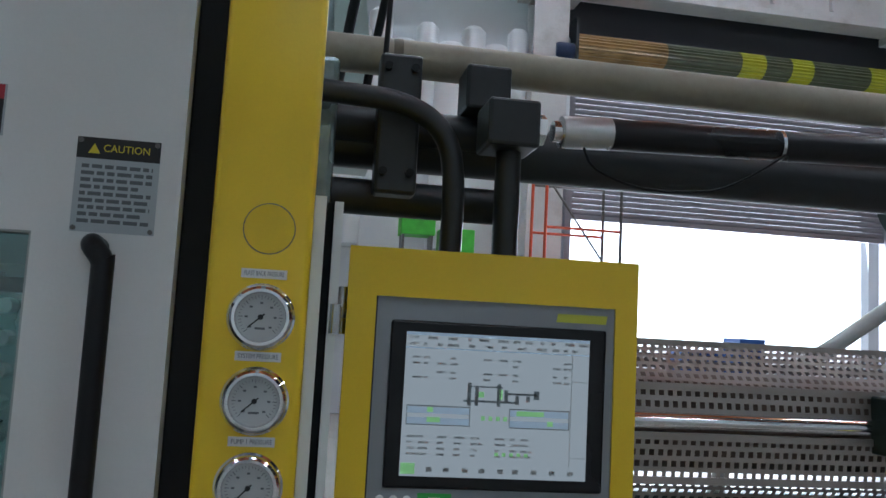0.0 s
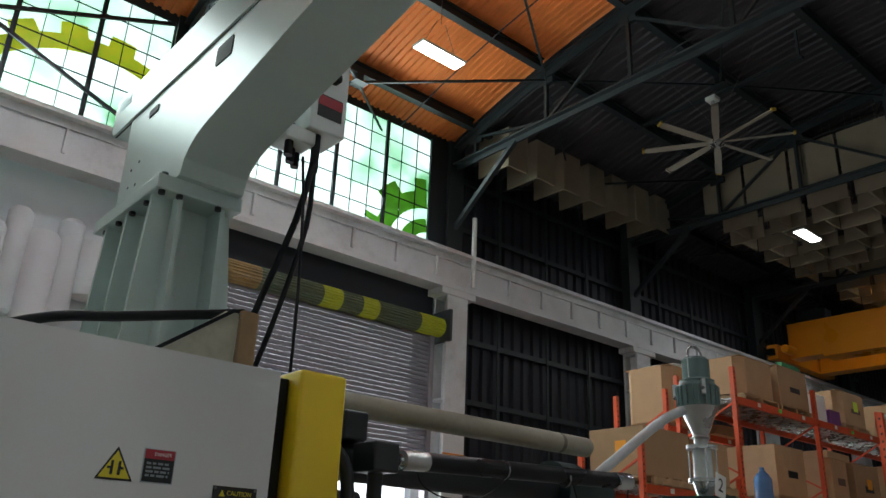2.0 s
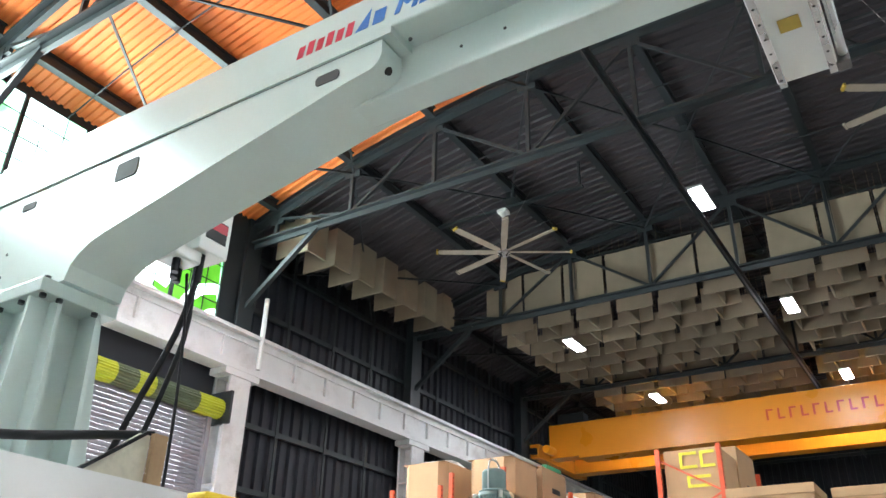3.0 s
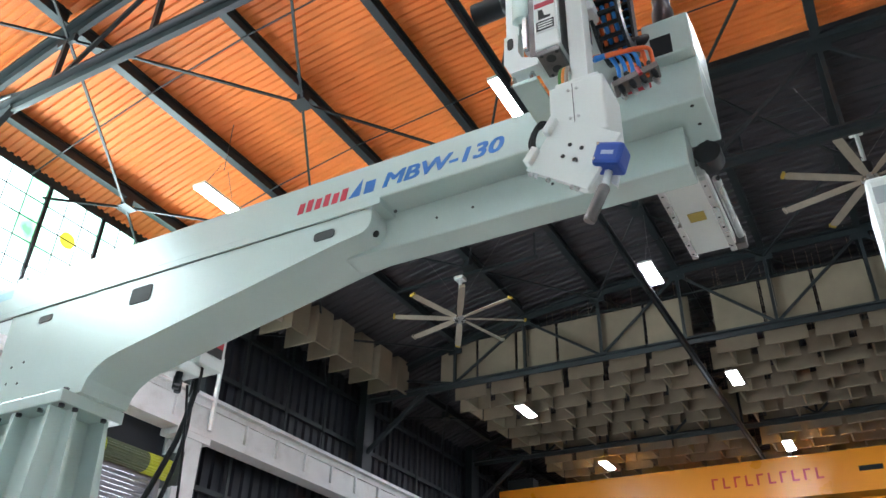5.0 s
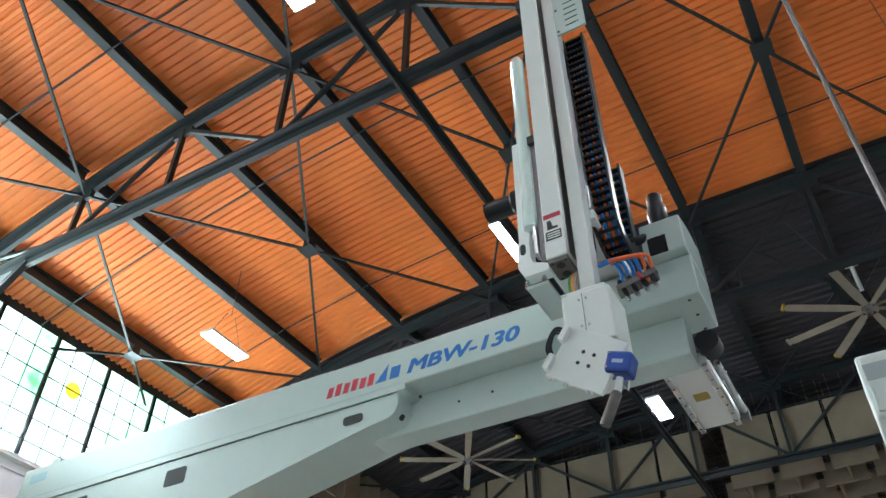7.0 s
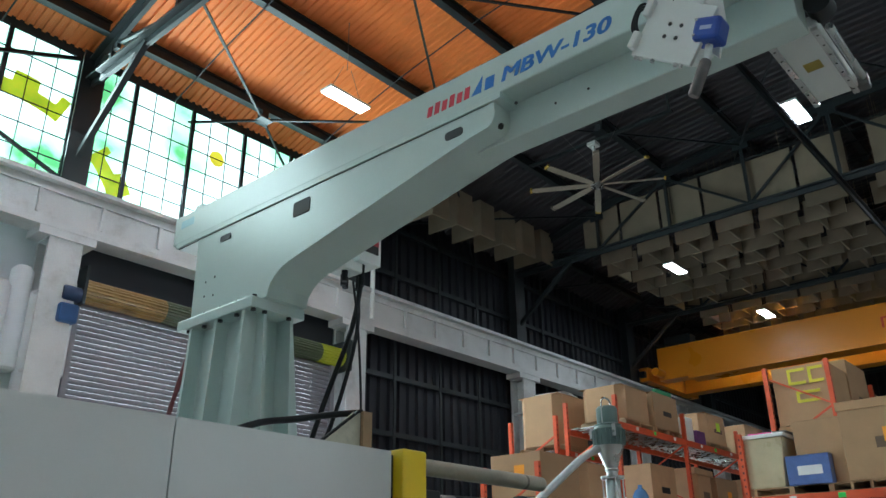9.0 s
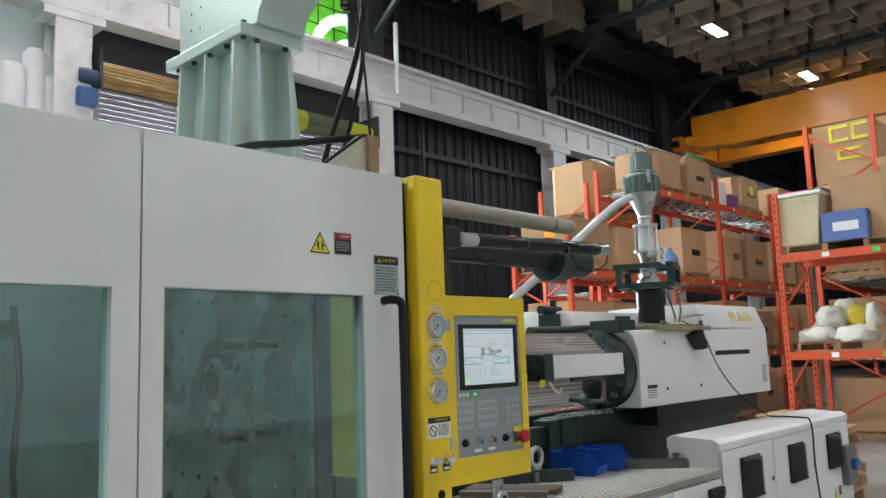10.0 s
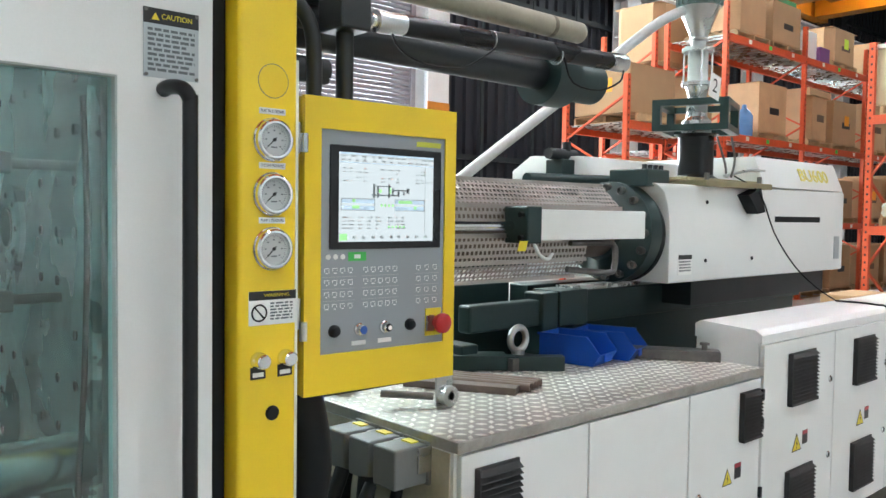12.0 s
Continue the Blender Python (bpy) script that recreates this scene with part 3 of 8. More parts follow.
def warning_triangle(parent, x, y, z, s, bolt=True):
    """Yellow triangle with a black border, its middle at x, z, facing -y."""
    h = s * 0.87
    part("triangle_border", prism([(x - s / 2, z - h / 2), (x + s / 2, z - h / 2), (x, z + h / 2)], y - 0.001, y, "XZ"), SIGN_BLACK, parent)
    k = 0.84
    part("triangle", prism([(x - s / 2 * k, z - h / 2 + s * 0.055), (x + s / 2 * k, z - h / 2 + s * 0.055), (x, z + h / 2 - s * 0.11)], y - 0.0016, y - 0.001, "XZ"), SIGN_YELLOW, parent)
    if bolt:
        o = [(0.03, 0.27), (-0.07, 0.0), (0.0, 0.02), (-0.03, -0.24), (0.08, 0.06), (0.01, 0.05)]
        part("symbol", prism([(x + a * s, z - 0.1 * s + b * s) for a, b in o], y - 0.0021, y - 0.0016, "XZ"), SIGN_BLACK, parent)
    else:
        bm = bmesh.new()
        for dx in (-0.1, 0.1):
            add_box(bm, x + (dx - 0.035) * s, x + (dx + 0.035) * s, y - 0.0021, y - 0.0016, z - 0.3 * s, z + 0.06 * s)
            add_box(bm, x + (dx * 1.7 - 0.05) * s, x + (dx * 1.7 + 0.05) * s, y - 0.0021, y - 0.0016, z - 0.15 * s, z - 0.09 * s)
        part("symbol", bm, SIGN_BLACK, parent)


# ---- clamp guard: white sheet doors with large windows ----
FY = -0.027
guard = thing("clamp_guard", (0, 0, 0), "white sheet steel machine guard with two glazed sliding doors", "machine guard")


def door_panel(x0, x1, wx0, wx1, wz0, wz1, z0=0.3, z1=2.1, th=0.045):
    bm = bmesh.new()
    for a in ((x0, wx0, z0, z1), (wx1, x1, z0, z1), (wx0, wx1, wz1, z1), (wx0, wx1, z0, wz0)):
        add_box(bm, a[0], a[1], FY, FY + th, a[2], a[3])
    bmesh.ops.remove_doubles(bm, verts=bm.verts, dist=1e-5)
    return bm


GLASS = glass("tinted_safety_glass", (0.70, 0.88, 0.87), 0.03, 0.05)
d1 = part("sliding_door", door_panel(-1.096, -0.286, -1.043, -0.447, 0.45, 1.742), WHITE, guard)
g1 = part("window_pane", box(-1.05, -0.44, FY + 0.018, FY + 0.024, 0.44, 1.75), GLASS, d1, "greenish safety glass")
g1.visible_shadow = False
bm = bmesh.new()
for a in ((-1.043, -1.040, 0.45, 1.742), (-0.450, -0.447, 0.45, 1.742), (-1.040, -0.450, 1.739, 1.742)):
    add_box(bm, a[0], a[1], FY + 0.002, FY + 0.018, a[2], a[3])
part("gasket", bm, mat("grey_gasket", (0.36, 0.40, 0.39), 0.6), d1)
d2 = part("sliding_door", door_panel(-2.6, -1.101, -2.45, -1.163, 0.45, 1.738), WHITE, guard)
g2 = part("window_pane", box(-2.46, -1.155, FY + 0.018, FY + 0.024, 0.44, 1.745), GLASS, d2, "greenish safety glass")
g2.visible_shadow = False
part("guard_rail", box(-2.6, -0.29, FY + 0.05, 0.2, 2.05, 2.085), WHITE, guard)
part("guard_rail", box(-2.6, -0.29, FY + 0.05, 0.1, 0.0, 0.29), WHITE, guard)
part("rear_guard", box(-2.6, -0.05, 1.62, 1.66, 0.2, 2.0), GREY_PANEL, guard)
part("end_guard", box(-2.65, -2.6, FY, 1.66, 0.0, 2.1), WHITE, guard)
# bent black grab handle
hy = FY - 0.055
part("handle", tube([(-0.372, FY, 1.727), (-0.372, FY - 0.025, 1.729), (-0.364, hy, 1.724), (-0.353, hy - 0.002, 1.708), (-0.352, hy - 0.002, 1.68), (-0.352, hy - 0.002, 1.35), (-0.352, hy - 0.002, 1.02), (-0.352, hy - 0.002, 0.995), (-0.362, hy, 0.978), (-0.372, FY - 0.025, 0.972), (-0.372, FY, 0.972)], 0.0125, 14, 4), BLACK_GLOSS, guard, "black bent tube handle", smooth=60)
part("door_seal", box(-0.287, -0.2465, FY + 0.028, FY + 0.06, 0.2, 2.095, bevel=0.004), BLACK, guard, "black rubber seal strip")

# plates on the guard
caution = part("caution_plate", box(-0.406, -0.312, FY - 0.0015, FY, 1.745, 1.857), SIGN_GREY, guard, "grey caution plate")
part("header", box(-0.406, -0.312, FY - 0.0021, FY - 0.0015, 1.832, 1.857), SIGN_BLACK, caution)
letters("writing", "CAUTION", 0.0125, facing(-0.350, FY - 0.0026, 1.8445), SIGN_YELLOW, caution, depth=0.0002, width=0.052)
part("symbol", prism([(-0.393, 1.838), (-0.380, 1.838), (-0.3865, 1.850)], FY - 0.0028, FY - 0.0021, "XZ"), SIGN_YELLOW, caution)
part("small_print", text_rows(-0.399, -0.319, 1.825, 1.752, 9, FY - 0.0016, 3), INK, caution)
for x in (-0.402, -0.316):
    for z in (1.749, 1.853):
        part("screw", rod((x, FY - 0.004, z), (x, FY - 0.001, z), 0.003, 8), DARK_STEEL, caution)
dang = part("danger_plate", box(-0.550, -0.489, FY - 0.0015, FY, 1.850, 1.911), SIGN_GREY, guard, "red and black danger plate")
part("header", box(-0.548, -0.491, FY - 0.0021, FY - 0.0015, 1.893, 1.910), SIGN_RED, dang)
part("field", box(-0.548, -0.491, FY - 0.0021, FY - 0.0015, 1.852, 1.893), SIGN_BLACK, dang)
letters("writing", "DANGER", 0.009, facing(-0.514, FY - 0.0026, 1.9015), PAPER, dang, depth=0.0002, width=0.033)
part("small_print", text_rows(-0.543, -0.498, 1.887, 1.858, 4, FY - 0.0022, 4), GREY_PANEL, dang)
pinch = part("pinch_sign", box(-0.602, -0.600, FY - 0.0004, FY, 1.866, 1.868), SIGN_BLACK, guard, "yellow triangle pinch warning sign")
warning_triangle(pinch, -0.598, FY, 1.879, 0.068, bolt=False)

# inside the guard: fixed platen, tie bars, moving platen
PLATEN = mat("oiled_machined_steel", (0.25, 0.31, 0.305), 0.28, metal=0.65, vary=0.7, scale=4.0, bump=0.06, fine=30, dirt=(0.03, 0.055, 0.052), dirt_amount=1.0)
platen = thing("fixed_platen", (-0.38, 0.85, 0), "oiled grey steel platen drilled with rows of clamping holes", "platen")
part("body", box(0, 0.28, -0.55, 0.55, 0.25, 2.1, bevel=0.01), PLATEN, platen)
# clamp holes and sprue opening: raised discs, the shade inside painted near-black
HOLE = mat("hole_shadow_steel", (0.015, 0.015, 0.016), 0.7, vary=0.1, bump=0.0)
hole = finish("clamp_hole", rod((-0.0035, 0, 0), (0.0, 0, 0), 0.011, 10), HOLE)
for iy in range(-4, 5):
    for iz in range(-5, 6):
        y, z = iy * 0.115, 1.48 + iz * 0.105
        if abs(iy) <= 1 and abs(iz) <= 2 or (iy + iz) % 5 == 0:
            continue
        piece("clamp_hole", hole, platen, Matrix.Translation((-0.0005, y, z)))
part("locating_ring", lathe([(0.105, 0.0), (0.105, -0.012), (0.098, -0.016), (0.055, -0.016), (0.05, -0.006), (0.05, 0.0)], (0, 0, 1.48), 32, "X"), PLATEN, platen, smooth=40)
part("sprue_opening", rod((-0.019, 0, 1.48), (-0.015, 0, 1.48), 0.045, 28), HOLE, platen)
bm = bmesh.new()
for k in range(8):
    a = k * math.pi / 4
    add_rod(bm, (-0.019, 0.08 * math.cos(a), 1.48 + 0.08 * math.sin(a)), (-0.015, 0.08 * math.cos(a), 1.48 + 0.08 * math.sin(a)), 0.007, 8)
part("ring_bolts", bm, HOLE, platen)
for z in (1.62, 1.34):
    cl = part("clamp_bolt", rod((-0.19, -0.36, z), (0, -0.36, z), 0.011, 12), DARK_STEEL, platen)
    part("clamp_block", box(-0.13, -0.10, -0.40, -0.32, z - 0.022, z + 0.022, bevel=0.005), DARK_STEEL, cl)
    part("nut", rod((-0.20, -0.36, z), (-0.175, -0.36, z), 0.02, 6), DARK_STEEL, cl)
part("side_frame", box(0.02, 0.09, -0.80, -0.62, 1.22, 2.05), YELLOW, platen, "yellow inner frame post")
part("side_gap", box(0.02, 0.09, -0.62, -0.55, 0.25, 2.05), TEAL, platen, "dark green edge plate")
part("lower_frame", box(0.03, 0.09, -0.80, -0.62, 0.25, 1.22), CHARCOAL, platen)
part("hose", tube([(-0.03, -0.6, 1.74), (-0.02, -0.59, 1.5), (-0.03, -0.6, 1.2), (-0.05, -0.62, 0.95), (-0.04, -0.6, 0.6)], 0.006, 8), BLACK, platen, smooth=60)
for y in (0.35, 1.35):
    for z in (1.025, 1.95):
        solid("tie_bar", rod((-2.9, y, z), (-0.37, y, z), 0.055, 28), mat("polished_tie_bar", (0.40, 0.42, 0.41), 0.22, metal=0.9, vary=0.08, scale=3.0, bump=0.01), "thick polished steel tie bar of the clamp", "tie bar", group="tie bars", smooth=40)
moving = thing("moving_platen", (-2.25, 0.85, 0), "oiled grey steel moving platen behind the guard glass", "platen")
part("body", box(-0.35, 0, -0.55, 0.55, 0.25, 2.0, bevel=0.01), PLATEN, moving)
part("ejector_plate", box(0, 0.08, -0.3, 0.3, 0.9, 1.7, bevel=0.01), DARK_STEEL, moving)
valves = thing("valve_bank", (-0.95, 1.45, 0), "row of water valves with black hoses inside the guard", "valve bank")
part("manifold", box(-0.05, 0.05, 0.0, 0.08, 0.7, 1.78, bevel=0.01), STEEL, valves)
for k in range(10):
    z = 0.85 + k * 0.09
    v = part("valve", rod((0.0, -0.06, z), (0.0, 0.0, z), 0.022, 10), PALE_WHITE, valves)
    part("lever", box(-0.075, -0.02, -0.075, -0.06, z - 0.012, z + 0.012), BLACK, v)
part("hose", tube([(0.09, 0, 1.8), (0.11, -0.03, 1.5), (0.1, -0.02, 1.2), (0.13, -0.03, 0.9)], 0.012, 8), BLACK, valves, smooth=60)
part("pipe", rod((-0.3, 0.02, 1.72), (0.09, 0.02, 1.72), 0.03, 14), DARK_STEEL, valves, smooth=40)
part("machine_base", box(-2.9, 4.0, 0.35, 1.45, 0.0, 0.6, bevel=0.01), CHARCOAL, guard, "dark cast machine base")
solid("rear_guard_inner", box(-2.55, -0.1, 1.60, 1.615, 0.3, 2.0), mat("oily_grey_inner_sheet", (0.30, 0.33, 0.33), 0.4, vary=0.35, scale=3.0, dirt=(0.08, 0.09, 0.085), dirt_amount=0.6), "grey oily inner sheet of the rear guard", "machine guard")

# ---- yellow gauge column ----
col = thing("gauge_column", (0, 0, 0), "yellow painted steel column with three pressure gauges", "control column")
CY = -0.045
part("column_body", box(-0.246, -0.127, CY, 0.10, 0.05, 2.113, bevel=0.009, seg=3), YELLOW, col, smooth=35)
for z in (1.66, 1.30):
    part("hinge", rod((-0.092, -0.012, z - 0.018), (-0.092, -0.012, z + 0.018), 0.008, 10), STEEL, col, "steel hinge barrel", smooth=40)
part("edge_strip", box(-0.1265, -0.1125, -0.024, 0.09, 0.75, 1.81), PALE_WHITE, col, "pale edge strip")
part("edge_strip", box(-0.101, -0.090, 0.012, 0.09, 0.75, 1.81), PALE_WHITE, col, "pale edge strip")
part("strip_gap", box(-0.1125, -0.101, 0.03, 0.08, 0.75, 1.81), BLACK, col)
knock = part("knockout", lathe([(0.0295, -0.0006), (0.0295, 0.0)], (-0.178, CY, 1.762), 40, "Y"), YELLOW, col)
part("knockout_groove", lathe([(0.0308, -0.0003), (0.0308, 0.0)], (-0.178, CY, 1.762), 40, "Y"), INK, col)
DIAL = mat("white_dial", (0.50, 0.52, 0.52), 0.25, vary=0.02, bump=0.0)
def gauge(zc, name, turn):
    x = -0.180
    g = part("pressure_gauge", lathe([(0.0395, 0.0), (0.0395, -0.004), (0.037, -0.007), (0.036, -0.013), (0.033, -0.0155), (0.0295, -0.0155), (0.0285, -0.011), (0.0285, -0.004)], (x, CY, zc), 40, "Y"), CHROME, col, "chrome rimmed round pressure gauge", smooth=30)
    part("dial", rod((x, CY - 0.0075, zc), (x, CY - 0.006, zc), 0.0285, 32), DIAL, g)
    bm = bmesh.new()
    for k in range(31):
        a = radians(225 - k * 9)
        r0 = 0.0205 if k % 5 == 0 else 0.0225
        add_bar(bm, (x + r0 * math.cos(a), CY - 0.0078, zc + r0 * math.sin(a)), (x + 0.0255 * math.cos(a), CY - 0.0078, zc + 0.0255 * math.sin(a)), 0.0005, 0.0008 if k % 5 == 0 else 0.0005)
    for k in range(0, 31, 5):
        a = radians(225 - k * 9)
        add_box(bm, x + 0.0165 * math.cos(a) - 0.0018, x + 0.0165 * math.cos(a) + 0.0018, CY - 0.0079, CY - 0.0075, zc + 0.0165 * math.sin(a) - 0.0011, zc + 0.0165 * math.sin(a) + 0.0011)
    add_box(bm, x - 0.006, x + 0.006, CY - 0.0079, CY - 0.0075, zc - 0.0145, zc - 0.012)
    part("scale_marks", bm, INK, g)
    a = radians(turn)
    d = Vector((math.cos(a), 0, math.sin(a)))
    c = Vector((x, CY - 0.009, zc))
    nb = bmesh.new()
    add_bar(nb, c - d * 0.006, c + d * 0.019, 0.0012, 0.0016)
    add_rod(nb, c + Vector((0, 0.0012, 0)), c + Vector((0, -0.0012, 0)), 0.0032, 12)
    part("needle", nb, SIGN_BLACK, g)
    lab = part("gauge_label", box(x - 0.0265, x + 0.0265, CY - 0.0012, CY, zc + 0.0455, zc + 0.0565), PAPER, col, "white engraved label")
    letters("writing", name, 0.0075, facing(x, CY - 0.0016, zc + 0.051), INK, lab, depth=0.0002, width=0.046)
gauge(1.657, "PLAST BACK PRESSURE", 222)
gauge(1.560, "SYSTEM PRESSURE", 222)
gauge(1.462, "PUMP 1 PRESSURE", 226)
warn = part("warning_plate", box(-0.226, -0.130, CY - 0.0012, CY, 1.325, 1.386), PAPER, col, "black and white warning plate")
part("header", box(-0.226, -0.130, CY - 0.0017, CY - 0.0012, 1.370, 1.386), SIGN_BLACK, warn)
letters("writing", "WARNING", 0.009, facing(-0.170, CY - 0.0022, 1.378), SIGN_YELLOW, warn, depth=0.0002, width=0.052)
part("symbol_ring", tube([(-0.205 + 0.0145 * math.cos(k * math.pi / 12), CY - 0.0012, 1.347 + 0.0145 * math.sin(k * math.pi / 12)) for k in range(25)], 0.0017, 6, 1), SIGN_BLACK, warn)
part("symbol_bar", bar((-0.214, CY - 0.0022, 1.357), (-0.196, CY - 0.0022, 1.337), 0.0006, 0.003), SIGN_BLACK, warn)
part("small_print", text_rows(-0.183, -0.137, 1.365, 1.331, 6, CY - 0.0013, 8), INK, warn)
for x in (-0.207, -0.152):
    sw = part("selector_switch", lathe([(0.0155, 0.0), (0.0155, -0.006), (0.0135, -0.009), (0.0135, -0.024), (0.011, -0.027)], (x, CY, 1.262), 24, "Y"), CHROME, col, "chrome push button", smooth=35)
    part("legend", box(x - 0.015, x + 0.015, CY - 0.0014, CY, 1.228, 1.250), SIGN_BLACK, sw)
    part("legend_text", box(x - 0.011, x + 0.011, CY - 0.0018, CY - 0.0014, 1.232, 1.240), PAPER, sw)
part("rubber_plug", lathe([(0.0135, 0.0), (0.0135, -0.003), (0.0115, -0.006)], (-0.178, CY, 1.163), 24, "Y"), BLACK, col, "black rubber plug", smooth=35)

# ---- control panel box ----
PX0, PX1, PZ0, PZ1 = -0.078, 0.304, 1.166, 1.755
hmi = thing("control_panel", Matrix.Translation((PX0, 0.008, 0)) @ Matrix.Rotation(radians(-2.5), 4, "Z"), "yellow operator panel box with touch screen and buttons", "control panel")
W = PX1 - PX0
def hx(x):
    return x - PX0
bm = bmesh.new()
ox0, ox1, oz0, oz1 = 0.037, W - 0.030, 1.246, 1.693
for a in ((0, ox0, PZ0, PZ1), (ox1, W, PZ0, PZ1), (ox0, ox1, oz1, PZ1), (ox0, ox1, PZ0, oz0)):
    add_box(bm, a[0], a[1], 0.0, 0.012, a[2], a[3])
bmesh.ops.remove_doubles(bm, verts=bm.verts, dist=1e-5)
part("front_frame", bm, YELLOW, hmi)
part("case", box(0, W, 0.012, 0.11, PZ0, PZ1, bevel=0.004), YELLOW, hmi)
face = part("face_plate", box(ox0, ox1, 0.004, 0.0115, oz0, oz1), GREY_PANEL, hmi, "grey membrane keypad plate")
part("shadow_gap", box(ox0, ox0 + 0.002, 0.003, 0.0045, oz0, oz1), SIGN_BLACK, face)
bz = part("screen_bezel", box(hx(-0.020), hx(0.262), 0.001, 0.004, 1.455, 1.664, bevel=0.003), BLACK_GLOSS, hmi, "black screen surround")
SCREEN = glow("lit_lcd_screen", (0.80, 0.87, 0.86), 0.43)
SCREEN.node_tree.nodes["Principled BSDF"].inputs["Base Color"].default_value = (0.03, 0.03, 0.03, 1)
sx0, sx1, sz0, sz1 = hx(0.0), hx(0.240), 1.470, 1.650
part("screen", box(sx0, sx1, 0.0, 0.0012, sz0, sz1), SCREEN, bz, "lit white touch screen")
def ui(u0, u1, v0, v1, bm):
    add_box(bm, sx0 + u0 * (sx1 - sx0), sx0 + u1 * (sx1 - sx0), -0.0004, 0.0, sz1 - v1 * (sz1 - sz0), sz1 - v0 * (sz1 - sz0))
rnd = random.Random(5)
bm = bmesh.new()
for v in (0.03, 0.075):
    u = 0.02
    while u < 0.95:
        w = rnd.uniform(0.02, 0.06); ui(u, u + w, v, v + 0.018, bm); u += w + rnd.uniform(0.02, 0.06)
for v in (0.17, 0.21, 0.27, 0.31):
    for u in (0.04, 0.1, 0.17, 0.24, 0.42, 0.5, 0.58, 0.8, 0.86):
        if rnd.random() < 0.7:
            ui(u, u + rnd.uniform(0.02, 0.05), v, v + 0.012, bm)
for v in (0.72, 0.76, 0.80, 0.84):
    for u in (0.03, 0.09, 0.19, 0.28, 0.37, 0.5, 0.58, 0.64):
        ui(u, u + rnd.uniform(0.02, 0.06), v, v + 0.012, bm)
for u in (0.14, 0.23, 0.33, 0.42, 0.52, 0.6, 0.7, 0.8, 0.9):
    ui(u, u + 0.03, 0.935, 0.965, bm)
ui(0.905, 0.908, 0.1, 0.9, bm); ui(0.905, 0.99, 0.3, 0.303, bm); ui(0.905, 0.99, 0.84, 0.843, bm)
part("screen_print", bm, mat("screen_grey_print", (0.42, 0.45, 0.45), 0.5, bump=0.0), bz)
bm = bmesh.new()
for a in ((0.32, 0.60, 0.46, 0.475), (0.34, 0.36, 0.34, 0.5), (0.38, 0.40, 0.37, 0.5), (0.5, 0.52, 0.34, 0.5), (0.54, 0.56, 0.38, 0.46), (0.56, 0.72, 0.40, 0.415), (0.70, 0.73, 0.38, 0.44), (0.34, 0.53, 0.36, 0.37), (0.6, 0.62, 0.42, 0.48), (0.66, 0.68, 0.42, 0.46), (0.02, 0.36, 0.51, 0.517), (0.02, 0.36, 0.64, 0.647), (0.02, 0.024, 0.51, 0.64), (0.355, 0.36, 0.51, 0.64), (0.57, 0.9, 0.51, 0.517), (0.57, 0.9, 0.64, 0.647), (0.57, 0.574, 0.51, 0.64), (0.896, 0.9, 0.51, 0.64)):
    ui(*a, bm)
part("screen_drawing", bm, mat("screen_dark_print", (0.20, 0.23, 0.24), 0.5, bump=0.0), bz)
SCREEN_GREEN = glow("screen_green_light", (0.30, 0.62, 0.24), 0.42)
for a in ((0.005, 0.08, 0.91, 0.985), (0.61, 0.76, 0.525, 0.56), (0.13, 0.16, 0.52, 0.555), (0.13, 0.2, 0.59, 0.625), (0.78, 0.81, 0.59, 0.625), (0.40, 0.43, 0.40, 0.44), (0.51, 0.53, 0.38, 0.45)) + tuple((0.42 + k * 0.04, 0.44 + k * 0.04, 0.57, 0.60) for k in range(4)) + tuple((0.50 + k * 0.04, 0.52 + k * 0.04, 0.82, 0.845) for k in range(5)):
    bm = bmesh.new()
    ui(*a, bm)
    part("screen_light", bm, SCREEN_GREEN, bz)
SCREEN_BAR = glow("screen_blue_grey_field", (0.40, 0.50, 0.58), 0.36)
for a in ((0.02, 0.355, 0.52, 0.565), (0.02, 0.355, 0.595, 0.64), (0.57, 0.895, 0.52, 0.565), (0.57, 0.895, 0.595, 0.64), (0.0, 1.0, 0.0, 0.022), (0.0, 1.0, 0.105, 0.115)):
    bm = bmesh.new()
    ui(*a, bm)
    bmesh.ops.translate(bm, verts=bm.verts, vec=(0, 0.00015, 0))
    part("screen_field", bm, SCREEN_BAR, bz)
part("maker_mark", prism([(hx(0.195), 1.672), (hx(0.262), 1.672), (hx(0.264), 1.683), (hx(0.197), 1.683)], 0.0032, 0.004, "XZ"), mat("yellow_green_print", (0.50, 0.52, 0.05), 0.5), face)
# membrane keys
bm = bmesh.new()
key_x = [hx(-0.025) + k * 0.0185 for k in range(4)] + [hx(0.068) + k * 0.0185 for k in range(5)] + [hx(0.205) + k * 0.0225 for k in range(3)]
rnd = random.Random(9)
for r in range(4):
    for x in key_x:
        zc = 1.412 - r * 0.024
        s = 0.0056
        add_box(bm, x - s, x + s, 0.0034, 0.004, zc + s - 0.0012, zc + s)
        add_box(bm, x - s, x - s + 0.0012, 0.0034, 0.004, zc - s * rnd.random(), zc + s)
        add_box(bm, x - s * rnd.uniform(0.2, 0.7), x + s * rnd.uniform(0.2, 0.8), 0.0034, 0.004, zc - s, zc - s + 0.002)
        add_box(bm, x + s - 0.0012, x + s, 0.0034, 0.004, zc - s * rnd.random(), zc + s * 0.5)
part("keypad_symbols", bm, mat("pale_key_print", (0.78, 0.79, 0.80), 0.5, bump=0.0), face)
bm = bmesh.new()
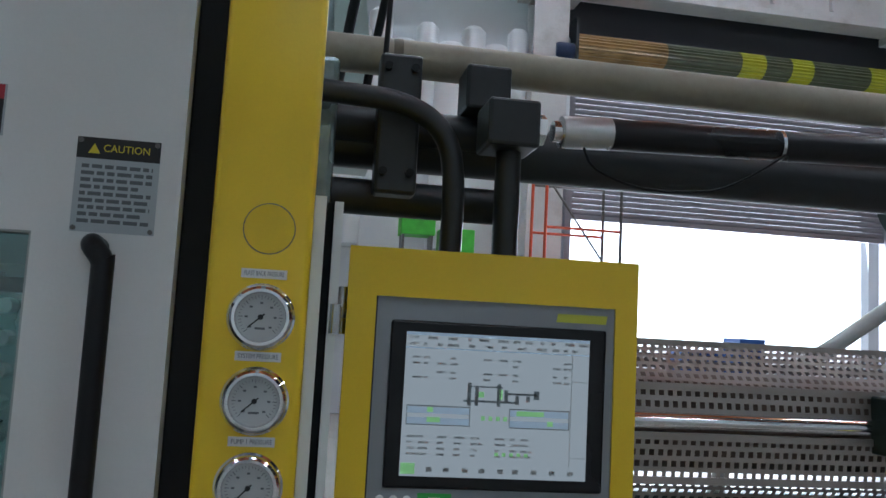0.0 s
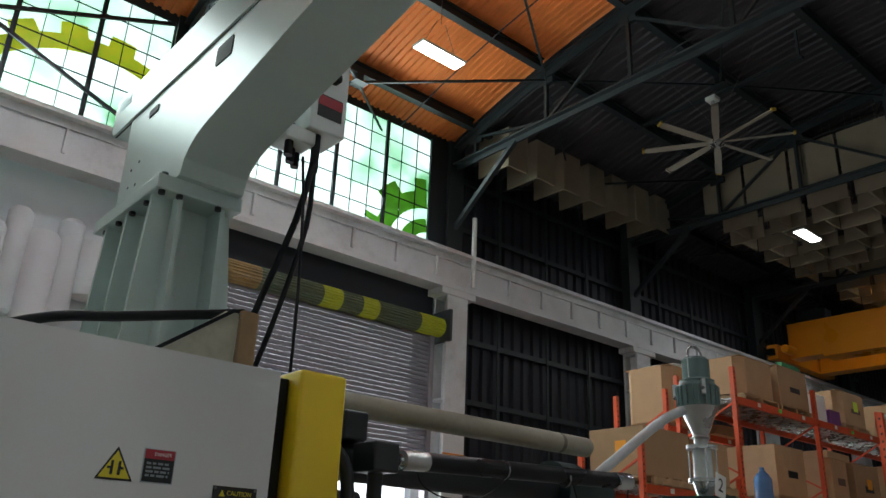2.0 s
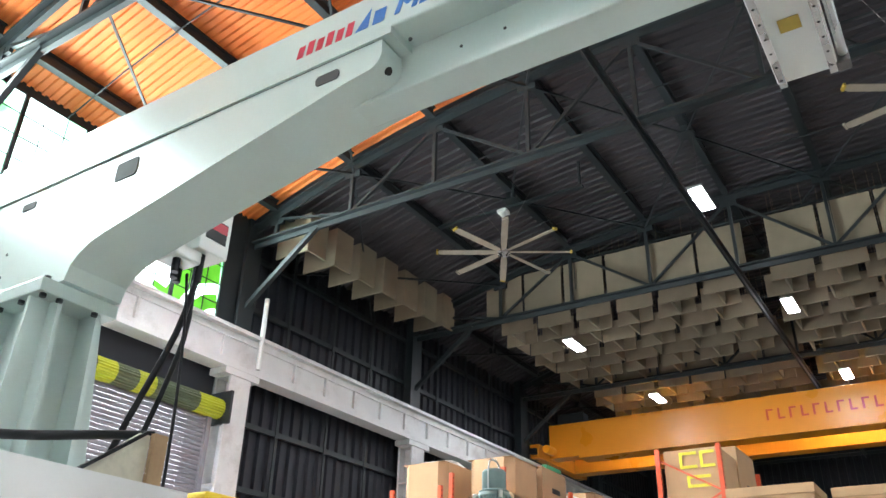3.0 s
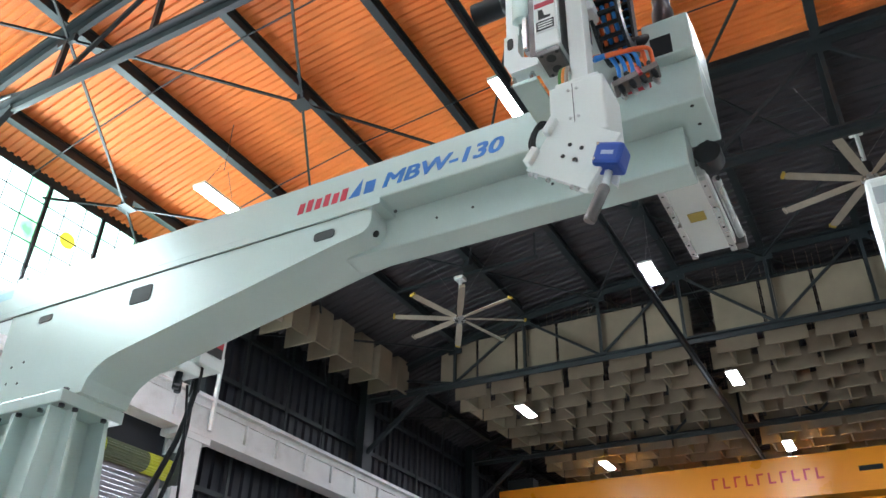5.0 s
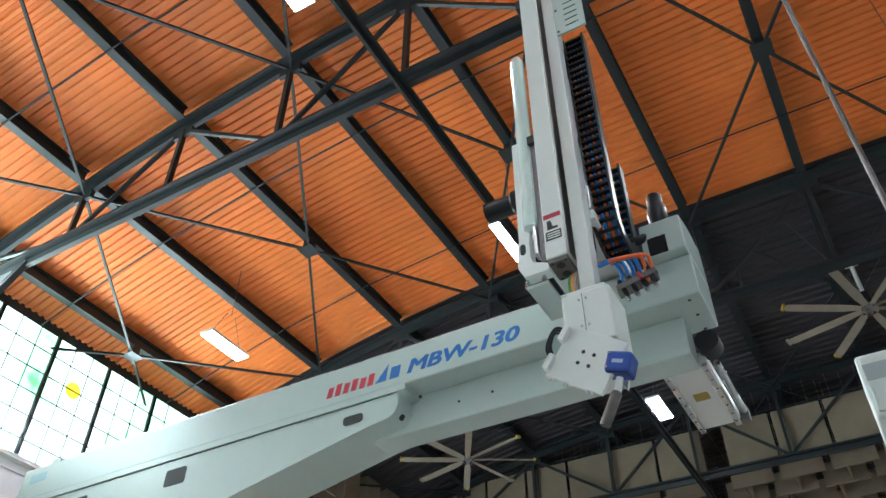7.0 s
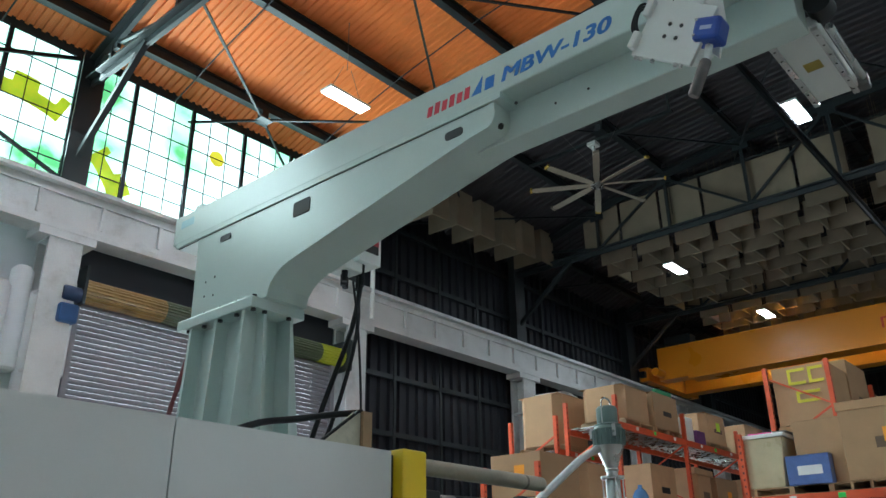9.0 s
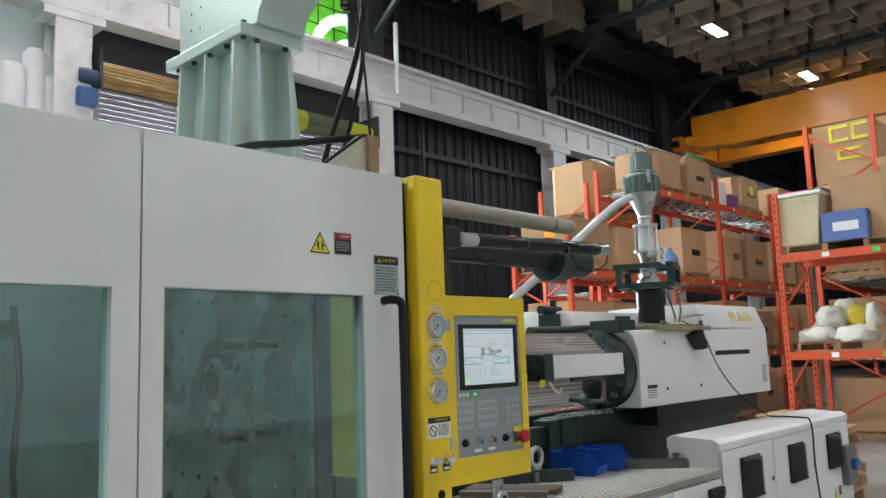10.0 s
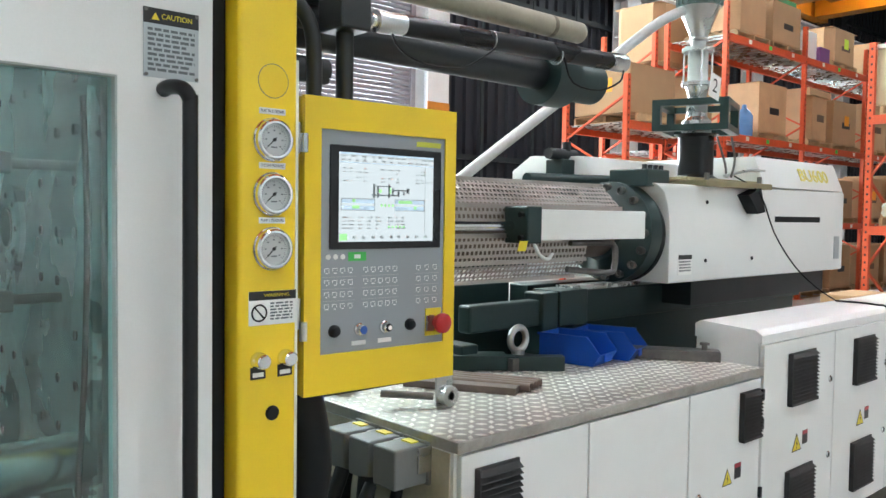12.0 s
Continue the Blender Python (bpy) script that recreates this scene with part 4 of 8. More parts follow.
for r in range(3):
    for a, b in ((-0.035, 0.043), (0.058, 0.152), (0.196, 0.262)):
        add_box(bm, hx(a), hx(b), 0.0036, 0.004, 1.3995 - r * 0.024, 1.4002 - r * 0.024)
part("keypad_lines", bm, mat("pale_line_print", (0.42, 0.44, 0.46), 0.5, bump=0.0), face)
key = part("start_key", box(hx(0.025), hx(0.068), 0.003, 0.004, 1.431, 1.449), mat("green_key", (0.05, 0.38, 0.06), 0.4), face, "green key")
part("symbol", box(hx(0.039), hx(0.054), 0.0024, 0.003, 1.436, 1.444), PAPER, key)
for k in range(3):
    part("small_key", lathe([(0.0055, 0.004), (0.0055, 0.0028), (0.0045, 0.0024)], (hx(-0.022 + k * 0.017), 0, 1.440), 12, "Y"), PAPER, face)
def button(x, z, r, m_, name, label, d=0.012):
    b = part(name, lathe([(r * 1.2, 0.004), (r * 1.2, -0.002), (r, -0.004), (r, -d), (r * 0.85, -d - 0.003)], (x, 0, z), 24, "Y"), CHROME if m_ is not BLACK else BLACK, hmi, label, smooth=35)
    part("cap", lathe([(r * 0.82, -d), (r * 0.82, -d - 0.004), (r * 0.6, -d - 0.0055)], (x, 0, z), 24, "Y"), m_, b, smooth=35)
    return b
button(hx(-0.008), 1.291, 0.0105, BLACK, "plug_button", "black button", 0.005)
button(hx(0.052), 1.291, 0.0105, mat("blue_button", (0.03, 0.10, 0.42), 0.35), "push_button", "chrome ringed blue button")
k_ = button(hx(0.115), 1.291, 0.0105, BLACK_GLOSS, "key_switch", "chrome key switch")
part("key_slot", lathe([(0.005, -0.017), (0.005, -0.019)], (hx(0.115), 0, 1.291), 12, "Y"), CHROME, k_)
button(hx(0.182), 1.291, 0.0105, BLACK, "plug_button", "black button", 0.005)
for x in (0.052, 0.117):
    part("button_label", box(hx(x) - 0.017, hx(x) + 0.017, 0.003, 0.004, 1.258, 1.267), PAPER, face, "white label")
es = part("emergency_stop", lathe([(0.013, 0.004), (0.013, -0.012), (0.02, -0.016), (0.0225, -0.022), (0.0215, -0.029), (0.016, -0.033), (0.006, -0.0345)], (hx(0.252), 0, 1.291), 28, "Y"), mat("red_mushroom", (0.42, 0.012, 0.014), 0.35, bump=0.0), hmi, "red emergency stop mushroom button", smooth=35)
part("legend_plate", box(hx(0.225), hx(0.268), 0.002, 0.004, 1.262, 1.322), SIGN_YELLOW, es, "yellow legend plate")
part("collar_box", box(hx(0.226), hx(0.245), -0.004, 0.003, 1.273, 1.307), STEEL, es)
for z in (1.672, 1.330):
    h_ = part("hinge", box(-0.011, 0.004, 0.018, 0.034, z - 0.028, z + 0.028, bevel=0.002), STEEL, hmi, "steel hinge")
    part("pin", rod((-0.006, 0.014, z - 0.03), (-0.006, 0.014, z + 0.03), 0.006, 10), STEEL, h_, smooth=40)

# ---- hydraulics above the panel ----
arm = thing("swing_arm_block", (0.14, 0.25, 0), "charcoal steel block and post that carry the panel and cylinder", "bracket")
part("block", box(-0.005, 0.08, -0.055, 0.045, 1.95, 2.027, bevel=0.006), CHARCOAL, arm)
part("post", rod((0.042, 0.0, 1.16), (0.042, 0.0, 1.95), 0.021, 18), CHARCOAL, arm, smooth=40)
part("nut", rod((0.08, 0.0, 1.993), (0.1, 0.0, 1.993), 0.026, 6), CHROME, arm)
part("fitting", lathe([(0.018, 0.115), (0.018, 0.13), (0.026, 0.132), (0.026, 0.145)], (0, 0, 1.993), 16, "X"), CHROME, arm, smooth=40)
cyl = thing("carriage_cylinder", (0.14, 0.25, 1.993), "black painted hydraulic cylinder with bare steel ends", "hydraulic cylinder")
part("gland", rod((0.13, 0, 0), (0.215, 0, 0.004), 0.027, 22), STEEL, cyl, "bare steel gland", smooth=40)
part("barrel", rod((0.215, 0, 0.004), (1.06, 0, 0.03), 0.027, 24), BLACK_GLOSS, cyl, smooth=40)
part("end_cap", rod((1.06, 0, 0.03), (1.14, 0, 0.033), 0.029, 22), STEEL, cyl, smooth=40)
for x in (0.52, 0.80):
    part("band", rod((x, 0, 0.0125), (x + 0.006, 0, 0.0127), 0.0285, 20), STEEL, cyl)
part("cable", tube([(0.16, -0.03, -0.03), (0.18, -0.035, -0.065), (0.26, -0.035, -0.09), (0.38, -0.035, -0.085), (0.46, -0.03, -0.05), (0.52, -0.03, -0.01)], 0.0025, 8), BLACK, cyl, smooth=60)
part("cable", tube([(0.80, -0.035, 0.0), (0.83, -0.045, -0.07), (0.95, -0.05, -0.08), (1.06, -0.045, -0.04), (1.1, -0.03, 0.0)], 0.003, 8), BLACK, cyl, smooth=60)
ram = thing("clamp_cylinder", (0.0, 0.44, 1.97), "thick charcoal hydraulic cylinder with a green flanged end", "hydraulic cylinder")
part("barrel", rod((-0.25, 0, 0.02), (1.12, 0, 0.02), 0.05, 26), CHARCOAL, ram, smooth=40)
part("flange", rod((1.08, 0, 0.02), (1.19, 0, 0.02), 0.10, 26), TEAL, ram, smooth=40)
part("head", rod((1.19, 0, 0.02), (1.36, 0, 0.02), 0.072, 24), TEAL, ram, smooth=40)
part("mount", box(-0.035, 0.035, -0.17, -0.12, -0.10, 0.135, bevel=0.006), CHARCOAL, ram)
bm = bmesh.new()
for x in (-0.022, 0.022):
    for z in (-0.065, 0.11):
        add_rod(bm, (x, -0.18, z), (x, -0.17, z), 0.007, 8)
part("mount_bolts", bm, BLACK, ram)
for z in (0.04, -0.09):
    part("cross_tube", rod((-0.25, -0.05, z), (0.22, -0.05, z), 0.032, 18), CHARCOAL, ram, smooth=40)
part("pipe", tube([(-0.3, -0.20, 0.055), (-0.1, -0.20, 0.05), (0.0, -0.20, 0.042), (0.065, -0.20, 0.005), (0.09, -0.20, -0.07), (0.09, -0.20, -0.24)], 0.018, 14, 5), CHARCOAL, ram, "bent charcoal pipe", smooth=60)
part("joint", box(0.12, 0.2, -0.12, -0.03, 0.07, 0.15, bevel=0.006), CHARCOAL, ram)
ct = thing("cream_tube", (0.0, 0.47, 2.165), "dusty cream coloured tube over the cylinders", "tube")
part("tube", rod((-0.3, 0, 0), (1.31, 0, 0), 0.036, 28), CREAM_PIPE, ct, smooth=40)
part("end_cap", lathe([(0.036, 1.31), (0.0355, 1.325), (0.031, 1.332)], (0, 0, 0), 28, "X"), CREAM_PIPE, ct, smooth=40)
STAIN = mat("brown_rub_mark", (0.16, 0.14, 0.105), 0.6, vary=0.3, scale=30)
for x in (0.0, 1.16):
    part("rub_mark", lathe([(0.0361, x), (0.0366, x + 0.004), (0.0366, x + 0.014), (0.0361, x + 0.018)], (0, 0, 0), 28, "X"), STAIN, ct, "brown rubbed ring", smooth=40)

# ---- bench and switch cabinets ----
bench = thing("machine_bench", (0, 0, 0), "white steel base cabinet topped with aluminium tread plate", "base cabinet")
TREAD = mat("aluminium_tread_plate", (0.40, 0.385, 0.35), 0.42, metal=0.6, vary=0.25, scale=6.0, bump=0.05, dirt=(0.25, 0.23, 0.2), dirt_amount=0.5)
top = part("tread_plate", box(0.515, 2.205, 0.195, 0.86, 0.895, 0.928, bevel=0.003), TREAD, bench, "diamond tread plate")
bm = bmesh.new()
def lozenge(bm, x, y, a, L=0.0185, w=0.0085, h=0.0022):
    c, s = math.cos(a), math.sin(a)
    P = [(-L, 0, 0), (0, -w, 0), (L, 0, 0), (0, w, 0)] + [(0.75 * p, 0.7 * q, h) for p, q in ((-L, 0), (0, -w), (L, 0), (0, w))]
    v = [bm.verts.new((x + p[0] * c - p[1] * s, y + p[0] * s + p[1] * c, 0.9281 + p[2])) for p in P]
    for f in ((0, 1, 5, 4), (1, 2, 6, 5), (2, 3, 7, 6), (3, 0, 4, 7), (4, 5, 6, 7)):
        bm.faces.new([v[i] for i in f])
i = 0
x = 0.535
while x < 2.19:
    j = 0
    y = 0.21
    while y < 0.85:
        a = radians(45 if (i + j) % 2 else -45)
        lozenge(bm, x, y, a)
        y += 0.040; j += 1
    x += 0.040; i += 1
TREAD_TOP = mat("worn_bright_tread", (0.80, 0.78, 0.73), 0.42, metal=0.5, vary=0.15, scale=9.0, bump=0.02)
tagged(part("tread_lugs", bm, TREAD_TOP, top, "worn bright lozenges"), kind="stuff")
bm = bmesh.new()
i = 0
x = 0.53
while x < 2.2:
    for j, z in enumerate((0.905, 0.918)):
        c = radians(45 if (i + j) % 2 else -45)
        dx, dz = 0.010 * math.cos(c), 0.010 * math.sin(c)
        add_bar(bm, (x - dx, 0.1945, z - dz * 0.5), (x + dx, 0.1945, z + dz * 0.5), 0.002, 0.004)
    x += 0.03; i += 1
tagged(part("edge_lugs", bm, TREAD, top), kind="stuff")
part("carcass", box(0.525, 2.20, 0.222, 0.84, 0.10, 0.895), WHITE, bench)
part("end_panel", box(0.521, 0.525, 0.235, 0.83, 0.12, 0.888), mat("dirty_cream_panel", (0.50, 0.46, 0.36), 0.5, vary=0.2, scale=5.0, dirt=(0.2, 0.17, 0.12), dirt_amount=0.6), bench, "dirty cream end panel")
part("plinth", box(0.55, 2.2, 0.26, 0.8, 0.0, 0.10), CHARCOAL, bench)
GRILLE = mat("black_plastic_grille", (0.012, 0.012, 0.013), 0.5, vary=0.1, bump=0.02)
def vent(parent, x0, x1, z0, z1, y):
    """A filter grille: bevelled frame with thirteen slanted louvres standing proud of it."""
    v = part("vent_grille", box(x0, x1, y - 0.008, y, z0, z1, bevel=0.002), GRILLE, parent, "black louvred filter grille")
    n = 13
    step = (z1 - z0 - 0.016) / n
    o = [(y - 0.008, step * 0.45), (y - 0.026, -step * 0.30), (y - 0.026, -step * 0.42), (y - 0.008, -step * 0.1)]
    me = finish("louvre", prism(o, x0 + 0.004, x1 - 0.004, "YZ"), GRILLE)
    for k in range(n):
        piece("louvre", me, v, Matrix.Translation((0, 0, z0 + 0.008 + (k + 0.5) * step)))
    part("side_rib", box(x0, x0 + 0.006, y - 0.022, y - 0.008, z0, z1), GRILLE, v)
    part("bottom_rib", box(x0, x1, y - 0.024, y - 0.008, z0, z0 + 0.010), GRILLE, v)
def lock(parent, x, z, y):
    l_ = part("door_lock", lathe([(0.016, 0.0), (0.016, -0.004), (0.012, -0.008)], (x, y, z), 18, "Y"), CHROME, parent, "chrome quarter turn lock", smooth=35)
    part("lock_slot", box(x - 0.005, x + 0.005, y - 0.0095, y - 0.008, z - 0.007, z + 0.007), BLACK, l_)
def hazard(parent, x, z, y, s=0.075):
    p = part("hazard_label", box(x + 0.055, x + 0.105, y - 0.001, y, z - 0.005, z + 0.055), SIGN_BLACK, parent, "yellow triangle and red danger label")
    part("header", box(x + 0.056, x + 0.104, y - 0.0015, y - 0.001, z + 0.038, z + 0.054), SIGN_RED, p)
    warning_triangle(p, x, y, z + 0.015, s)
def cab_door(parent, x0, x1, z0, z1, y=0.2):
    return part("door", box(x0 + 0.004, x1 - 0.004, y, y + 0.02, z0, z1, bevel=0.003), WHITE, parent)
d = cab_door(bench, 0.53, 1.08, 0.12, 0.886)
vent(d, 0.582, 0.755, 0.60, 0.845, 0.2); lock(d, 1.02, 0.52, 0.2)
d = cab_door(bench, 1.08, 1.66, 0.12, 0.886)
hazard(d, 1.30, 0.52, 0.2); 
d = cab_door(bench, 1.66, 2.195, 0.12, 0.886)
vent(d, 2.02, 2.175, 0.655, 0.85, 0.2); vent(d, 2.02, 2.175, 0.16, 0.36, 0.2); lock(d, 1.73, 0.50, 0.2); hazard(d, 1.94, 0.52, 0.2)
for z in (0.82, 0.70, 0.42, 0.3):
    part("hinge", box(2.188, 2.206, 0.188, 0.2, z - 0.022, z + 0.022, bevel=0.002), BLACK, bench)

# grey plug sockets on the end of the bench
SOCK = mat("grey_plug_housing", (0.16, 0.165, 0.165), 0.45, vary=0.05)
for k, y in enumerate((0.36, 0.475, 0.59)):
    s = thing("plug_connector", (0.521, y, 0.845), "grey heavy duty plug housing on the cabinet end", "plug connector", "plug connectors")
    part("hood", box(-0.125, -0.012, -0.048, 0.048, -0.055, 0.055, bevel=0.006), SOCK, s)
    part("base", box(-0.012, 0.0, -0.055, 0.055, -0.06, 0.06, bevel=0.003), SOCK, s)
    part("latch", box(-0.05, -0.004, -0.057, -0.05, -0.02, 0.05, bevel=0.002), STEEL, s)
    part("yellow_tab", box(-0.045, -0.018, -0.02, 0.025, 0.055, 0.058), SIGN_YELLOW, s)
    part("cable", tube([(-0.07, 0, -0.05), (-0.08, 0.01, -0.13), (-0.05, 0.06, -0.3), (-0.06, 0.12, -0.8)], 0.017, 10), BLACK, s, smooth=60)
for k in range(2):
    s = thing("plug_connector", (0.521, 0.36 + k * 0.12, 0.60), "grey heavy duty plug housing on the cabinet end", "plug connector", "plug connectors")
    part("hood", box(-0.075, -0.012, -0.05, 0.05, -0.05, 0.05, bevel=0.012), SOCK, s)
    part("base", box(-0.012, 0.0, -0.055, 0.055, -0.06, 0.06, bevel=0.003), SOCK, s)
solid("corrugated_hose", tube([(0.03, 0.20, 1.15), (0.06, 0.20, 0.95), (0.02, 0.22, 0.7), (0.05, 0.25, 0.4), (0.06, 0.3, 0.02)], 0.05, 14, 5), BLACK, "thick black corrugated hose under the panel", "hose", smooth=60)
for k, (x, y) in enumerate(((0.33, 0.42), (0.28, 0.52), (0.36, 0.62), (0.24, 0.36), (0.30, 0.72))):
    solid("hanging_cable", tube([(0.40 - 0.01 * k, y + 0.02, 0.80), (x + 0.04, y, 0.66), (x, y - 0.02, 0.42), (x + 0.03 * (k % 2), y + 0.03, 0.02)], 0.024 - 0.002 * k, 10, 4), BLACK, "black cable hanging under the control panel", "cable", group="hanging cables", smooth=60)
part("socket_label", box(0.5235, 0.5245, 0.66, 0.76, 0.72, 0.82), SIGN_BLACK, bench, "black small plate")

cab = thing("switch_cabinet", (0, 0, 0), "white steel switch cabinet with louvred doors", "switch cabinet")
body = bmesh.new()
add_box(body, 2.205, 4.27, 0.222, 0.50, 0.12, 1.02)
part("body", body, WHITE, cab)
part("lid", prism([(0.205, 1.02), (0.205, 1.055), (0.235, 1.075), (0.48, 1.09), (0.505, 1.075), (0.505, 1.02)], 2.2, 4.275, "YZ"), WHITE, cab)
for a, b in ((2.21, 2.90), (2.90, 3.57), (3.57, 4.25)):
    d = cab_door(cab, a, b, 0.135, 1.015)
    w = b - a
    vent(d, a + 0.27 * w + 0.03, a + 0.63 * w + 0.04, 0.735, 0.96, 0.2)
    vent(d, a + 0.27 * w + 0.03, a + 0.63 * w + 0.04, 0.22, 0.455, 0.2)
    lock(d, b - 0.05, 0.80, 0.2); lock(d, b - 0.05, 0.45, 0.2); hazard(d, a + 0.32, 0.55, 0.2, 0.09)
for x in (2.35, 3.2, 4.1):
    part("foot", box(x - 0.05, x + 0.05, 0.3, 0.4, 0.0, 0.12), CHARCOAL, cab)
iso = part("isolator_switch", box(4.03, 4.22, 0.15, 0.2, 0.60, 0.86, bevel=0.006), SOCK, cab, "grey isolator switch box")
part("switch_handle", box(4.08, 4.17, 0.11, 0.15, 0.70, 0.77, bevel=0.012), mat("blue_switch", (0.02, 0.10, 0.33), 0.4), iso, "blue rotary handle")

# ---- things lying on the tread plate ----
BIN = mat("blue_plastic_bin", (0.012, 0.075, 0.42), 0.35, vary=0.08, bump=0.02)
def parts_bin(x, y, rz):
    t = thing("parts_bin", Matrix.Translation((x, y, 0.93)) @ Matrix.Rotation(radians(rz), 4, "Z") @ Matrix.Scale(0.8, 4), "blue plastic stacking bin with an open sloped front", "parts bin", "parts bins")
    out = [(0.0, 0.0), (0.30, 0.0), (0.34, 0.06), (0.27, 0.145), (0.0, 0.145)]
    for y0, y1 in ((-0.105, -0.1), (0.1, 0.105)):
        part("side", prism(out, y0, y1, "XZ"), BIN, t)
    part("base", box(0, 0.30, -0.1, 0.1, 0.0, 0.005), BIN, t)
    part("back", box(0, 0.005, -0.1, 0.1, 0.0, 0.145), BIN, t)
    part("front_lip", prism([(0.295, 0.0), (0.30, 0.0), (0.34, 0.06), (0.335, 0.062)], -0.1, 0.1, "XZ"), BIN, t)
    part("rim", box(-0.01, 0.275, -0.113, -0.105, 0.135, 0.147), BIN, t)
    part("rim", box(-0.01, 0.275, 0.105, 0.113, 0.135, 0.147), BIN, t)
    part("label_slot", box(0.332, 0.338, -0.04, 0.04, 0.02, 0.055), BIN, t)
    return t
parts_bin(1.68, 0.88, -78)
parts_bin(1.88, 0.87, -72)
solid("metal_fitting", lathe([(0.02, 0), (0.03, 0.01), (0.03, 0.05), (0.015, 0.06), (0.015, 0.1)], (1.92, 0.72, 0.945), 12, "X"), STEEL, "steel pipe fitting lying in a blue bin", "pipe fitting", smooth=40)
eye = thing("lifting_eye", (1.40, 0.80, 0.929), "grey steel lifting eye bolt on a block", "eye bolt")
part("block", box(-0.075, 0.075, -0.045, 0.045, 0, 0.05, bevel=0.004), DARK_STEEL, eye)
ring = tube([(0.045 * math.cos(a), 0, 0.115 + 0.045 * math.sin(a)) for a in [2 * math.pi * k / 20 for k in range(21)]], 0.014, 10, 1)
part("ring", ring, STEEL, eye, smooth=60)
part("shank", rod((0, 0, 0.05), (0, 0, 0.075), 0.026, 14), STEEL, eye, smooth=40)
st = thing("square_tube", Matrix.Translation((1.42, 0.74, 0.929)) @ Matrix.Rotation(radians(-40), 4, "Z"), "dark square steel tube lying on the tread plate", "steel tube")
bm = bmesh.new()
for a in ((-0.35, 0.12, -0.028, 0.028, 0, 0.004), (-0.35, 0.12, -0.028, 0.028, 0.052, 0.056), (-0.35, 0.12, -0.028, -0.024, 0.004, 0.052), (-0.35, 0.12, 0.024, 0.028, 0.004, 0.052)):
    add_box(bm, *a)
part("tube", bm, TEAL, st)
for k in range(4):
    t = thing("steel_pipe", Matrix.Translation((1.03 + k * 0.032, 0.66 + k * 0.012, 0.944)) @ Matrix.Rotation(radians(-64), 4, "Z"), "rusty brown steel pipe lying in a row", "steel pipe", "steel pipes")
    bm = lathe([(0.0145, -0.22), (0.0145, 0.20), (0.009, 0.20), (0.009, 0.15)], (0, 0, 0), 14, "X")
    part("tube", bm, mat("rusty_pipe_steel", (0.17, 0.125, 0.105), 0.5, metal=0.4, vary=0.25, scale=20), t, smooth=40)
solid("flat_bar", box(-0.2, 0.2, -0.03, 0.03, 0, 0.025, bevel=0.002), mat("brown_mill_bar", (0.15, 0.115, 0.10), 0.5, metal=0.4, vary=0.25, scale=20), "brown flat steel bar beside the pipes", "steel bar", at=Matrix.Translation((0.96, 0.66, 0.929)) @ Matrix.Rotation(radians(-60), 4, "Z"))
solid("key_bar", box(-0.22, 0.22, -0.045, 0.045, 0, 0.045, bevel=0.004), DARK_STEEL, "dark steel clamp bar with a bolt on it", "steel bar", at=Matrix.Translation((2.06, 0.56, 0.929)) @ Matrix.Rotation(radians(-55), 4, "Z"))
solid("bar_bolt", lathe([(0.012, 0), (0.012, 0.02), (0.02, 0.02), (0.02, 0.03)], (2.15, 0.43, 0.974), 6), DARK_STEEL, "small dark bolt standing on a steel bar", "bolt")
wr = thing("ring_clamp", (0.76, 0.52, 0.929), "steel latch clamp with a round eye", "clamp")
part("bracket", box(-0.035, 0.035, 0.0, 0.008, 0.0, 0.11, bevel=0.003), STEEL, wr)
part("eye", lathe([(0.032, 0.0), (0.032, -0.03), (0.014, -0.03), (0.014, 0.0)], (0, 0, 0.035), 20, "Y"), STEEL, wr, smooth=35)
part("arm", rod((-0.03, 0.02, 0.03), (-0.16, 0.12, 0.04), 0.012, 10), DARK_STEEL, wr, smooth=40)
solid("green_block", box(-0.13, 0.13, -0.04, 0.04, 0, 0.055, bevel=0.006), TEAL, "dark green steel block on the tread plate", "steel block", at=Matrix.Translation((1.28, 0.93, 0.929)) @ Matrix.Rotation(radians(-38), 4, "Z"))

# ---- injection unit ----
inj = thing("injection_unit", (0, 0.85, 0), "injection unit with white hood, perforated heat shield and green flanges", "injection unit")
# slide bed
bed = part("slide_bed", box(1.95, 4.15, 0.12, 0.55, 0.6, 1.09, bevel=0.008), TEAL, inj, "dark green slide bed")
part("rear_bed_wall", box(0.1, 1.95, 0.52, 0.56, 0.62, 1.20, bevel=0.004), TEAL, bed)
part("bed_floor", box(0.55, 1.95, 0.0, 0.52, 0.6, 0.68), TEAL, bed)
for x in (0.62, 1.2):
    part("cross_member", box(x, x + 0.09, 0.06, 0.52, 0.68, 1.02, bevel=0.006), TEAL, bed)
part("slide_rail", box(1.95, 4.15, 0.08, 0.20, 1.05, 1.195, bevel=0.006), TEAL, bed)
part("slide_rail", box(1.95, 4.15, 0.40, 0.52, 1.09, 1.195, bevel=0.006), TEAL, bed)
part("rail_steel", box(1.9, 3.9, 0.10, 0.185, 1.195, 1.215), STEEL, bed)
part("rail_stop", box(1.76, 1.95, 0.04, 0.2, 1.05, 1.205, bevel=0.006), TEAL, bed)
part("bed_step", box(1.25, 1.76, 0.07, 0.14, 1.06, 1.17, bevel=0.01), TEAL, bed)
part("bed_post", box(1.66, 1.76, 0.05, 0.16, 0.93, 1.20, bevel=0.006), TEAL, bed)
part("under_beam", box(2.6, 4.1, -0.08, 0.4, 1.10, 1.24), CHARCOAL, bed)
